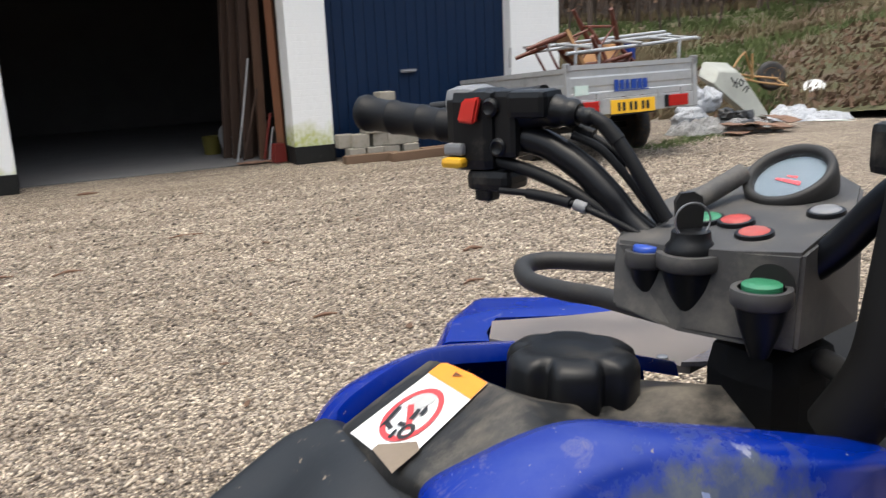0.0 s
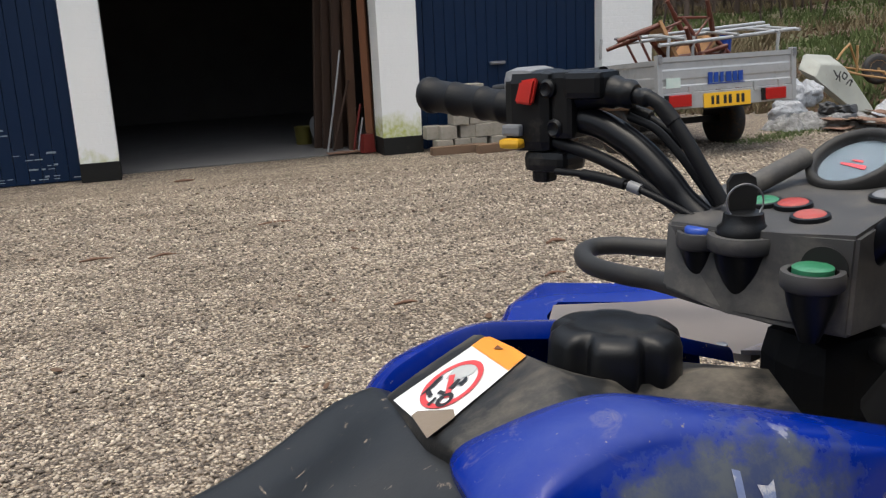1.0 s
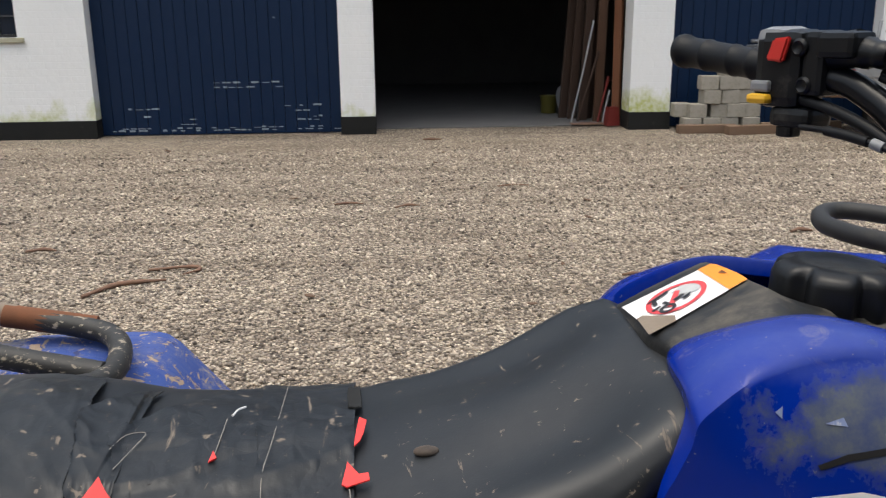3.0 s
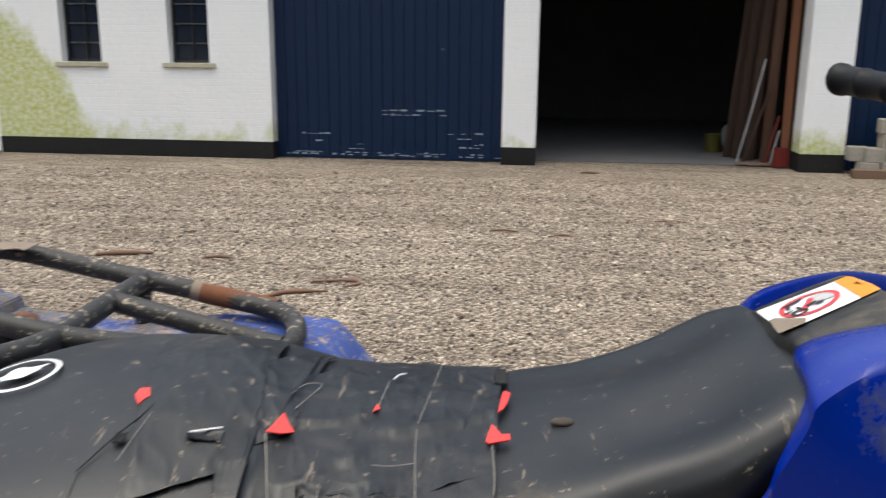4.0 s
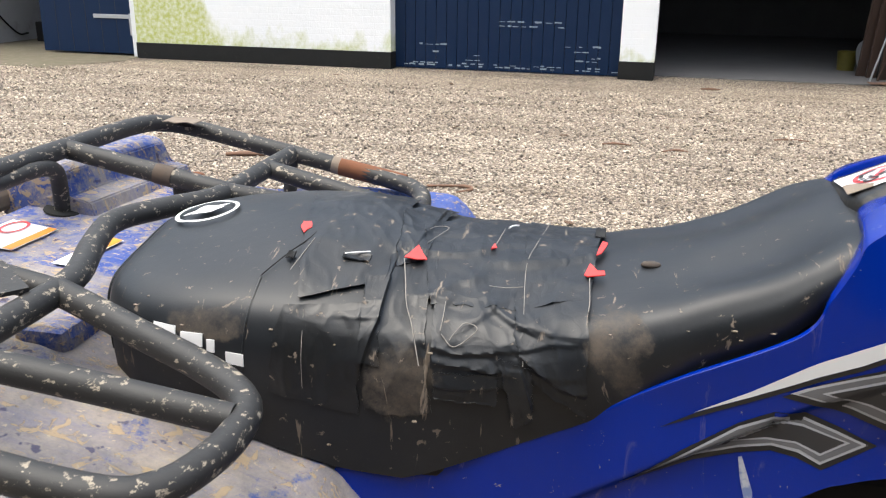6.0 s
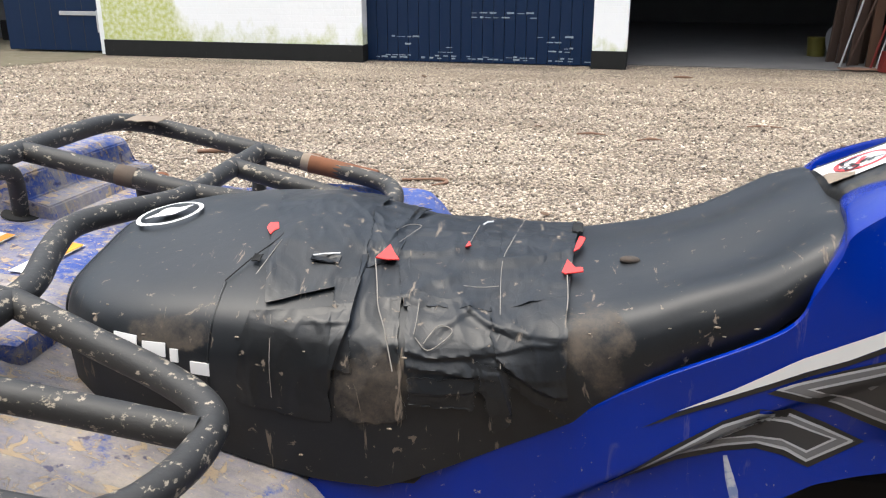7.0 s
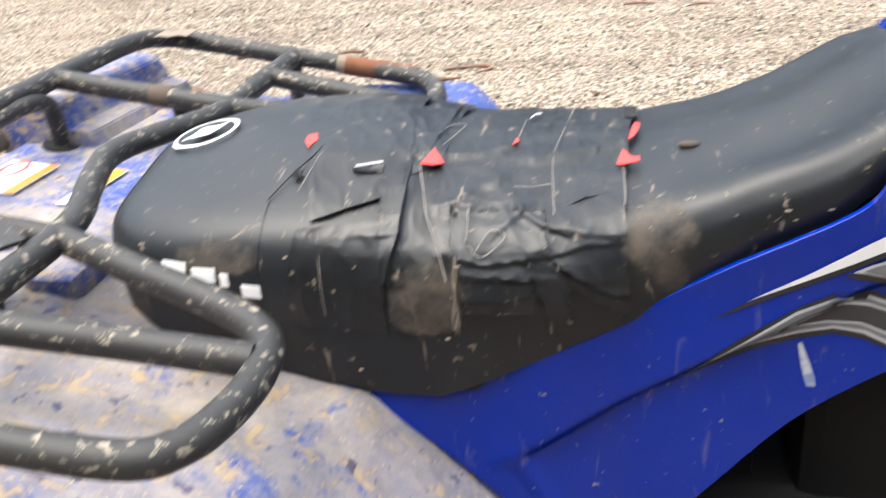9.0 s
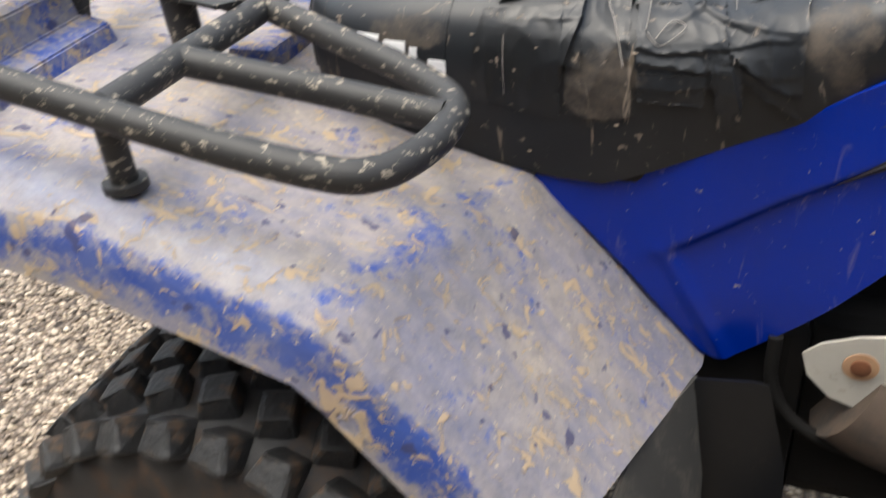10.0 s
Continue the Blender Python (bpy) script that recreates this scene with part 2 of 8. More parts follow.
def gravel_material(name="gravel", loose=False):
    m, t, p, n, l = nodes_of(name)
    vec = coords(t)
    v = t.nodes.new("ShaderNodeTexVoronoi")
    v.inputs["Scale"].default_value = 92
    l.new(vec, v.inputs["Vector"])
    v2 = t.nodes.new("ShaderNodeTexVoronoi")
    v2.inputs["Scale"].default_value = 44
    l.new(vec, v2.inputs["Vector"])
    sep = t.nodes.new("ShaderNodeSeparateColor")
    l.new(v.outputs["Color"], sep.inputs[0])
    cr = t.nodes.new("ShaderNodeValToRGB")
    e = cr.color_ramp.elements
    e[0].position, e[0].color = 0.0, (0.095, 0.079, 0.066, 1)
    e[1].position, e[1].color = 1.0, (0.80, 0.72, 0.59, 1)
    for pos, c in ((0.3, (0.275, 0.233, 0.192)), (0.6, (0.43, 0.373, 0.305)), (0.85, (0.58, 0.505, 0.405))):
        x = e.new(pos)
        x.color = (*c, 1)
    if loose:
        geo = t.nodes.new("ShaderNodeNewGeometry")
        l.new(geo.outputs["Random Per Island"], cr.inputs["Fac"])
        col = mix_of(t, noise_of(t, vec, 160, 3), cr.outputs["Color"], mix_of(t, 1.0, cr.outputs["Color"], (0.72, 0.70, 0.68), "MULTIPLY"))
        col = mix_of(t, 1.0, col, mix_of(t, ramp_of(t, noise_of(t, coords(t, (0.35, 2.2, 1)), 1.6, 6, 0.65), 0.42, 0.68), (1.06, 1.05, 1.04), (0.70, 0.67, 0.64)), "MULTIPLY")
        l.new(col, p.inputs["Base Color"])
        p.inputs["Roughness"].default_value = 0.8
        return m
    l.new(sep.outputs[0], cr.inputs["Fac"])
    big = mix_of(t, ramp_of(t, noise_of(t, vec, 0.55, 5, 0.6), 0.35, 0.7), (1.06, 1.04, 1.0), (0.78, 0.75, 0.72))
    track = mix_of(t, ramp_of(t, noise_of(t, coords(t, (0.35, 2.2, 1)), 1.6, 6, 0.65), 0.42, 0.68), (1.06, 1.05, 1.04), (0.70, 0.67, 0.64))
    big = mix_of(t, 1.0, big, track, "MULTIPLY")
    col = mix_of(t, 1.0, cr.outputs["Color"], big, "MULTIPLY")
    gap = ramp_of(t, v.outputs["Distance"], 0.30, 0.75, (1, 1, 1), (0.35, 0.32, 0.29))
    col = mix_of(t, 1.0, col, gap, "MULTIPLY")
    l.new(col, p.inputs["Base Color"])
    p.inputs["Roughness"].default_value = 0.85
    h = math_of(t, "ADD", math_of(t, "MULTIPLY", v.outputs["Distance"], -1.0), math_of(t, "MULTIPLY", v2.outputs["Distance"], -0.7))
    bump_of(t, p, h, 0.9, 0.012)
    return m


def spot_of(t, vec, at, size, scale=30, soft=(0.75, 1.25)):
    """A stain of uneven outline: 1 inside an ellipsoid at a place, 0 outside."""
    mp = t.nodes.new("ShaderNodeMapping")
    mp.inputs["Location"].default_value = tuple(-a / s for a, s in zip(at, size))
    mp.inputs["Scale"].default_value = tuple(1 / s for s in size)
    t.links.new(t.nodes.new("ShaderNodeTexCoord").outputs["Object"], mp.inputs["Vector"])
    ln = t.nodes.new("ShaderNodeVectorMath")
    ln.operation = "LENGTH"
    t.links.new(mp.outputs["Vector"], ln.inputs[0])
    d = math_of(t, "ADD", ln.outputs["Value"], math_of(t, "MULTIPLY", math_of(t, "SUBTRACT", noise_of(t, vec, scale, 8, 0.72), 0.5), 2.6))
    return ramp_of(t, math_of(t, "MULTIPLY", d, 0.5), soft[0] * 0.5, soft[1] * 0.5, (1, 1, 1), (0, 0, 0))


def blue_material(name, dusty, rubbed=0.0):
    """Blue moulded plastic: glossy with a scuffed flank, or under a coat of dry mud with the blue rubbed bare in places."""
    m, t, p, n, l = nodes_of(name)
    vec = coords(t)
    blue = mix_of(t, noise_of(t, vec, 9, 4), (0.0005, 0.0165, 0.225), (0.0009, 0.0200, 0.275))
    if dusty:
        mud = mix_of(t, ramp_of(t, noise_of(t, vec, 6, 8, 0.7), 0.35, 0.65), (0.31, 0.278, 0.242), (0.20, 0.198, 0.240))
        mud = mix_of(t, 1.0, mud, ramp_of(t, noise_of(t, vec, 38, 9, 0.8), 0.30, 0.68, (0.60, 0.62, 0.72), (1.28, 1.22, 1.14)), "MULTIPLY")
        # rubbed blue with ragged, fractal outlines
        fine = noise_of(t, vec, 75, 6, 0.7)
        bare = math_of(t, "ADD", math_of(t, "MULTIPLY", noise_of(t, vec, 11, 10, 0.76), 0.66), math_of(t, "MULTIPLY", fine, 0.34))
        sep = t.nodes.new("ShaderNodeSeparateXYZ")
        l.new(vec, sep.inputs[0])
        wide = math_of(t, "ABSOLUTE", sep.outputs["Y"])
        # the blue shows most along the rubbed outer edge and the crease at the front
        off = math_of(t, "ABSOLUTE", math_of(t, "SUBTRACT", wide, 0.452))
        crease = math_of(t, "ABSOLUTE", math_of(t, "ADD", math_of(t, "ADD", sep.outputs["X"], 0.075), math_of(t, "MULTIPLY", math_of(t, "SUBTRACT", wide, 0.17), 0.28)))
        near = math_of(t, "MAXIMUM", math_of(t, "SUBTRACT", 0.125, math_of(t, "MULTIPLY", off, 9.5)), math_of(t, "SUBTRACT", 0.060, math_of(t, "MULTIPLY", crease, 2.6)))
        bare = math_of(t, "ADD", bare, math_of(t, "MAXIMUM", near, rubbed - 0.02))
        lightblue = mix_of(t, noise_of(t, vec, 24, 5, 0.65), (0.006, 0.036, 0.25), (0.050, 0.095, 0.30))
        # a paler blue-white band on the rounded shoulder, and thicker brown mud on the skirt below it
        pale = math_of(t, "SUBTRACT", 1.0, math_of(t, "MULTIPLY", math_of(t, "ABSOLUTE", math_of(t, "SUBTRACT", wide, 0.426)), 34.0))
        pale = math_of(t, "MULTIPLY", math_of(t, "MAXIMUM", pale, 0.0), ramp_of(t, noise_of(t, vec, 20, 8, 0.7), 0.35, 0.6))
        rear = math_of(t, "MINIMUM", math_of(t, "MAXIMUM", math_of(t, "MULTIPLY", math_of(t, "ADD", sep.outputs["X"], 0.14), -14.0), 0.0), 1.0)
        mud = mix_of(t, math_of(t, "MULTIPLY", math_of(t, "MULTIPLY", pale, rear), 0.45), mud, (0.42, 0.46, 0.56))
        skirt = math_of(t, "MULTIPLY", math_of(t, "SUBTRACT", wide, 0.4555), 300.0)
        skirt = math_of(t, "MULTIPLY", math_of(t, "MINIMUM", math_of(t, "MAXIMUM", skirt, 0.0), 1.0), ramp_of(t, noise_of(t, vec, 13, 9, 0.75), 0.38, 0.58))
        bare = math_of(t, "SUBTRACT", bare, math_of(t, "MULTIPLY", skirt, 0.17))
        col = mix_of(t, ramp_of(t, bare, 0.53, 0.615), mud, lightblue)
        # thin streaks of the wash running down, flecks of tan mud, dark round splashes
        streak = ramp_of(t, noise_of(t, coords(t, (9, 55, 9)), 1.0, 6, 0.7, 0.6), 0.46, 0.72)
        col = mix_of(t, math_of(t, "MULTIPLY", streak, 0.55), col, (0.13, 0.145, 0.27))
        tan = math_of(t, "MAXIMUM", ramp_of(t, noise_of(t, vec, 56, 6, 0.66, 0.8), 0.570, 0.61), ramp_of(t, noise_of(t, coords(t, (16, 60, 16)), 1.0, 5, 0.65, 1.4), 0.605, 0.64))
        col = mix_of(t, math_of(t, "MULTIPLY", tan, 0.85), col, (0.42, 0.31, 0.185))
        col = mix_of(t, math_of(t, "MULTIPLY", ramp_of(t, noise_of(t, vec, 46, 3, 0.5), 0.655, 0.69), 0.8), col, (0.035, 0.036, 0.10))
        col = mix_of(t, ramp_of(t, noise_of(t, vec, 130, 4, 0.6), 0.655, 0.68), col, (0.43, 0.36, 0.27))
        l.new(col, p.inputs["Base Color"])
        p.inputs["Roughness"].default_value = 0.80
        bump_of(t, p, math_of(t, "ADD", noise_of(t, vec, 55, 8, 0.72), tan), 0.6, 0.004)
        return m
    film = math_of(t, "MULTIPLY", ramp_of(t, noise_of(t, vec, 5, 9, 0.72), 0.50, 0.90), 0.012)
    col = mix_of(t, film, blue, (0.30, 0.28, 0.30))
    # dust that has settled on the crown of the cowl, tinted to add its sky sheen
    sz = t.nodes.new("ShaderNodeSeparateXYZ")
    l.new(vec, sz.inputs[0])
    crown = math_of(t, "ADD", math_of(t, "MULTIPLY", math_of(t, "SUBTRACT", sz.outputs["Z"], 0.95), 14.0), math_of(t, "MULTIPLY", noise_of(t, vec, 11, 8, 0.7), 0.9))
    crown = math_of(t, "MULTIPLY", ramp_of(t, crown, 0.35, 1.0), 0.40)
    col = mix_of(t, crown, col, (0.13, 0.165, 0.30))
    speck = math_of(t, "MAXIMUM", ramp_of(t, noise_of(t, vec, 120, 6, 0.65), 0.665, 0.70), math_of(t, "MULTIPLY", ramp_of(t, noise_of(t, coords(t, (30, 30, 9)), 1.0, 7, 0.7, 0.8), 0.60, 0.72), 0.35))
    col = mix_of(t, speck, col, (0.26, 0.23, 0.22))
    # one scuffed area on the flank of the tank cowl
    spot = spot_of(t, vec, (0.485, -0.14, 0.925), (0.085, 0.12, 0.030), 26)
    wear = mix_of(t, ramp_of(t, noise_of(t, vec, 30, 7, 0.7), 0.42, 0.60), (0.045, 0.060, 0.115), (0.095, 0.108, 0.105))
    wear = mix_of(t, ramp_of(t, noise_of(t, coords(t, (1, 1, 0.5)), 30, 4, 0.6), 0.64, 0.66), wear, (0.42, 0.43, 0.42))
    col = mix_of(t, math_of(t, "MULTIPLY", spot, 0.9), col, wear)
    l.new(col, p.inputs["Base Color"])
    r = t.nodes.new("ShaderNodeMapRange")
    r.inputs["To Min"].default_value, r.inputs["To Max"].default_value = 0.24, 0.55
    p.inputs["Specular IOR Level"].default_value = 0.32
    l.new(math_of(t, "MAXIMUM", film, spot), r.inputs["Value"])
    l.new(r.outputs["Result"], p.inputs["Roughness"])
    bump_of(t, p, noise_of(t, vec, 40, 6), 0.06, 0.002)
    return m


def cover_material(name, c1, c2, rough, crease):
    """Black seat covering with dried mud: worn brown stains, flecks, and for tape a crumpled skin."""
    m, t, p, n, l = nodes_of(name)
    vec = coords(t)
    col = mix_of(t, noise_of(t, vec, 14, 5), c1, c2)
    haze = math_of(t, "MULTIPLY", ramp_of(t, noise_of(t, vec, 7, 9, 0.72), 0.48, 0.85), 0.12)
    col = mix_of(t, haze, col, (0.12, 0.112, 0.10))
    stain = None
    for at, size in (((-0.004, -0.18, 0.796), (0.029, 0.05, 0.033)), ((0.176, -0.139, 0.832), (0.025, 0.04, 0.026)), ((-0.165, -0.186, 0.836), (0.034, 0.05, 0.012)), ((0.186, -0.144, 0.80), (0.013, 0.05, 0.018))):
        s = spot_of(t, vec, at, size, 34, (0.85, 1.12))
        stain = s if stain is None else math_of(t, "MAXIMUM", stain, s)
    brown = mix_of(t, noise_of(t, vec, 60, 6, 0.7), (0.125, 0.098, 0.072), (0.040, 0.035, 0.030))
    stain = math_of(t, "MULTIPLY", stain, ramp_of(t, noise_of(t, vec, 48, 9, 0.78), 0.34, 0.60))
    col = mix_of(t, math_of(t, "MULTIPLY", stain, 0.9), col, brown)
    fleck = math_of(t, "MAXIMUM", ramp_of(t, noise_of(t, vec, 95, 5, 0.6, 0.5), 0.650, 0.69), ramp_of(t, noise_of(t, coords(t, (60, 14, 14)), 1.0, 5, 0.65, 1.0), 0.640, 0.68))
    col = mix_of(t, math_of(t, "MULTIPLY", fleck, 0.7), col, (0.24, 0.195, 0.15))
    l.new(col, p.inputs["Base Color"])
    r = t.nodes.new("ShaderNodeMapRange")
    r.inputs["To Min"].default_value, r.inputs["To Max"].default_value = rough, 0.8
    l.new(math_of(t, "MAXIMUM", stain, math_of(t, "ADD", fleck, haze)), r.inputs["Value"])
    l.new(r.outputs["Result"], p.inputs["Roughness"])
    p.inputs["Specular IOR Level"].default_value = 0.48
    h = math_of(t, "MULTIPLY", noise_of(t, vec, 500, 4), 0.06)
    if crease:
        dn = t.nodes.new("ShaderNodeTexNoise")
        dn.inputs["Scale"].default_value, dn.inputs["Detail"].default_value = 9, 4
        l.new(vec, dn.inputs["Vector"])
        warp = t.nodes.new("ShaderNodeVectorMath")
        warp.operation = "MULTIPLY_ADD"
        warp.inputs[1].default_value = (0.10, 0.10, 0.10)
        l.new(dn.outputs["Color"], warp.inputs[0])
        l.new(vec, warp.inputs[2])
        for scale, k, sx in ((8, 1.0, (0.5, 1, 1)), (19, 0.40, (1, 0.45, 0.5)), (45, 0.10, (1, 1, 1))):
            mp = t.nodes.new("ShaderNodeMapping")
            mp.inputs["Scale"].default_value = sx
            l.new(warp.outputs[0], mp.inputs["Vector"])
            v = t.nodes.new("ShaderNodeTexVoronoi")
            v.feature = "DISTANCE_TO_EDGE"
            v.inputs["Scale"].default_value = scale
            l.new(mp.outputs["Vector"], v.inputs["Vector"])
            h = math_of(t, "ADD", h, math_of(t, "MULTIPLY", math_of(t, "MINIMUM", v.outputs["Distance"], 0.11), k * 4.0))
        bump_of(t, p, h, 0.75 * crease, 0.008)
    else:
        bump_of(t, p, math_of(t, "ADD", h, math_of(t, "MULTIPLY", noise_of(t, vec, 18, 5), 0.5)), 0.3, 0.004)
    return m


M["seat_vinyl"] = cover_material("seat_vinyl", (0.0058, 0.0074, 0.0098), (0.0098, 0.0120, 0.0150), 0.47, 0.0)
M["tape"] = cover_material("tape", (0.0048, 0.0062, 0.0084), (0.0085, 0.0104, 0.0134), 0.45, 0.35)
M["smooth_tape"] = cover_material("smooth_tape", (0.0042, 0.0052, 0.0066), (0.0075, 0.0088, 0.0106), 0.40, 0.2)
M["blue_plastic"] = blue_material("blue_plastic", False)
M["dusty_blue"] = blue_material("dusty_blue", True)
M["bare_blue"] = blue_material("bare_blue", True, 0.15)
M["rubbed_blue"] = blue_material("rubbed_blue", True, 0.075)
M["moss_concrete"] = simple("moss_concrete", (0.14, 0.115, 0.085), (0.10, 0.095, 0.05), 0.9, scale=2.5, dirt=(0.19, 0.16, 0.12), dirt_at=(0.5, 0.75), dirt_scale=9, bump=0.3)
M["grey_wall"] = simple("grey_wall", (0.42, 0.42, 0.42), (0.33, 0.33, 0.34), 0.9, scale=3, dirt=(0.22, 0.21, 0.18), dirt_at=(0.58, 0.85), dirt_scale=3, bump=0.4, bump_scale=20, bdist=0.006)
M["window_glass"] = simple("window_glass", (0.006, 0.012, 0.024), (0.010, 0.018, 0.034), 0.12, scale=6, bump=0.03)
M["sill_stone"] = simple("sill_stone", (0.36, 0.34, 0.20), (0.46, 0.44, 0.36), 0.9, scale=14, bump=0.4)
M["grass"] = simple("grass", (0.052, 0.062, 0.020), (0.085, 0.072, 0.036), 0.95, scale=0.5, dirt=(0.085, 0.050, 0.033), dirt_at=(0.45, 0.60), dirt_scale=0.9, bump=0.6, bump_scale=9, bdist=0.05)
M["straw"] = simple("straw", (0.17, 0.125, 0.070), (0.10, 0.085, 0.042), 0.9, scale=0.8, bump=0)
M["green_blade"] = simple("green_blade", (0.052, 0.090, 0.022), (0.090, 0.105, 0.030), 0.9, scale=0.8, bump=0)
M["twig"] = simple("twig", (0.085, 0.060, 0.045), (0.055, 0.042, 0.035), 0.9, scale=0.4, bump=0)
M["dead_leaf"] = simple("dead_leaf", (0.13, 0.065, 0.038), (0.085, 0.060, 0.036), 0.9, scale=0.35, bump=0)
M["dark_leaf"] = simple("dark_leaf", (0.022, 0.035, 0.014), (0.035, 0.045, 0.018), 0.8, scale=0.6, bump=0)
M["clear_plastic"] = simple("clear_plastic", (0.38, 0.375, 0.36), (0.10, 0.10, 0.105), 0.3, scale=9, bump=0.9, bump_scale=22, bdist=0.05)
M["white_sack"] = simple("white_sack", (0.52, 0.53, 0.55), (0.30, 0.32, 0.36), 0.6, scale=6, bump=0.9, bump_scale=18, bdist=0.05)
M["barrow_tub"] = simple("barrow_tub", (0.40, 0.41, 0.37), (0.28, 0.29, 0.265), 0.6, scale=8, dirt=(0.28, 0.22, 0.16), dirt_at=(0.6, 0.85))
M["orange_paint"] = simple("orange_paint", (0.42, 0.24, 0.09), (0.30, 0.18, 0.08), 0.6, scale=20)
M["cardboard"] = simple("cardboard", (0.21, 0.12, 0.075), (0.14, 0.085, 0.06), 0.9, scale=10)
M["blue_text"] = simple("blue_text", (0.01, 0.05, 0.30), (0.01, 0.045, 0.27), 0.4, bump=0)
M["bucket_yellow"] = simple("bucket_yellow", (0.11, 0.095, 0.015), (0.085, 0.07, 0.013), 0.5)
M["worn_paint"] = simple("worn_paint", (0.30, 0.34, 0.36), (0.16, 0.21, 0.27), 0.8, scale=30)
M["iron_bar"] = simple("iron_bar", (0.07, 0.08, 0.095), (0.05, 0.055, 0.065), 0.6, scale=30)
M["pale_sticker"] = simple("pale_sticker", (0.45, 0.60, 0.56), (0.60, 0.66, 0.62), 0.5, scale=30)
# timber of the planks further in, darkened to carry the doorway's shade
M["dark_timber"] = simple("dark_timber", (0.065, 0.036, 0.024), (0.045, 0.027, 0.019), 0.85, scale=14, stretch=(1, 1, 0.08), bump=0.3)
M["brown_timber"] = simple("brown_timber", (0.11, 0.055, 0.030), (0.07, 0.037, 0.022), 0.8, scale=14, stretch=(1, 1, 0.08), bump=0.3)
M["far_woods"] = simple("far_woods", (0.075, 0.055, 0.045), (0.04, 0.034, 0.03), 1.0, scale=0.9, dirt=(0.10, 0.06, 0.045), dirt_at=(0.5, 0.7), dirt_scale=0.4, bump=0.5, bump_scale=2.0, bdist=0.3)
M["wall"] = wall_material()
M["plinth"] = simple("plinth", (0.008, 0.008, 0.008), (0.015, 0.015, 0.014), 0.7, spec=0.25, scale=9, dirt=(0.06, 0.055, 0.045), dirt_at=(0.62, 0.9), bump=0.3, bump_scale=30, bdist=0.006)
M["blue_door"] = door_material("blue_door_paint", (0.0005, 0.0105, 0.038), (0.0008, 0.0145, 0.052))
M["dark_boards"] = simple("dark_boards", (0.030, 0.026, 0.022), (0.045, 0.038, 0.031), 0.85, scale=9, stretch=(1, 1, 0.1), bump=0.4)
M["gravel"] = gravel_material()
M["pebbles"] = gravel_material("pebbles", True)


# ---- shape helpers ----
def obj(name, bm, mat, smooth=False):
    me = bpy.data.meshes.new(name)
    bmesh.ops.recalc_face_normals(bm, faces=bm.faces)
    if smooth:
        limit = radians(52 if smooth is True else smooth)
        for e in bm.edges:
            e.smooth = len(e.link_faces) != 2 or e.calc_face_angle(0.0) < limit
    bm.to_mesh(me)
    bm.free()
    if smooth:
        for f in me.polygons:
            f.use_smooth = True
    for k in mat if isinstance(mat, (list, tuple)) else [mat]:
        me.materials.append(M[k] if isinstance(k, str) else k)
    return new(name, me)


def part(name, bm, mat, parent, label="", smooth=False):
    ob = obj(name, bm, mat, smooth)
    ob.parent = parent
    if label:
        ob["label"] = label
    return ob


def thing(name, label, category, m=None, group="", kind=""):
    ob = new(name)
    ob.empty_display_size = 0.1
    if m:
        ob.matrix_world = m
    return tagged(ob, label, category, group, kind)


def box(bm, c, s, m=None, bev=0.0):
    r = bmesh.ops.create_cube(bm, size=1.0, matrix=(m or Matrix()) @ Matrix.LocRotScale(c, None, s))
    if bev:
        vs = set(r["verts"])
        ed = [e for e in bm.edges if e.verts[0] in vs and e.verts[1] in vs]
        bmesh.ops.bevel(bm, geom=ed, offset=bev, segments=2, affect="EDGES", profile=0.6)
    return bm


def boxes(*rows, bev=0.0):
    bm = bmesh.new()
    for c, s in rows:
        box(bm, c, s, None, bev)
    return bm


def catmull(pts, n=6, closed=False):
    pts = [Vector(p) for p in pts]
    out, k = [], len(pts)
    for i in range(k if closed else k - 1):
        p0 = pts[(i - 1) % k] if closed or i else pts[0] * 2 - pts[1]
        p1, p2 = pts[i], pts[(i + 1) % k]
        p3 = pts[(i + 2) % k] if closed or i + 2 < k else pts[-1] * 2 - pts[-2]
        for j in range(n):
            s = j / n
            out.append(0.5 * (2 * p1 + (p2 - p0) * s + (2 * p0 - 5 * p1 + 4 * p2 - p3) * s * s + (3 * p1 - p0 - 3 * p2 + p3) * s ** 3))
    if not closed:
        out.append(pts[-1])
    return out


def tube(bm, pts, r, seg=12, n=5, closed=False, smooth=True):
    """A round tube along the points; r a radius or one per point of the finished line."""
    line = catmull(pts, n, closed) if smooth else [Vector(p) for p in pts]
    rings, up, k = [], None, len(line)
    for i, p in enumerate(line):
        a = line[(i + 1) % k] if closed or i + 1 < k else line[i]
        b = line[i - 1] if closed or i else line[i]
        d = (a - b).normalized()
        if up is None:
            up = d.orthogonal().normalized()
        up = (up - d * up.dot(d)).normalized()
        side = d.cross(up)
        rr = r[min(i * len(r) // k, len(r) - 1)] if isinstance(r, (list, tuple)) else r
        rings.append([bm.verts.new(p + (up * math.cos(q) + side * math.sin(q)) * rr) for q in (2 * math.pi * j / seg for j in range(seg))])
    for i in range(k if closed else k - 1):
        A, B = rings[i], rings[(i + 1) % k]
        for j in range(seg):
            bm.faces.new((A[j], A[(j + 1) % seg], B[(j + 1) % seg], B[j]))
    if not closed:
        bm.faces.new(rings[0][::-1])
        bm.faces.new(rings[-1])
    return bm


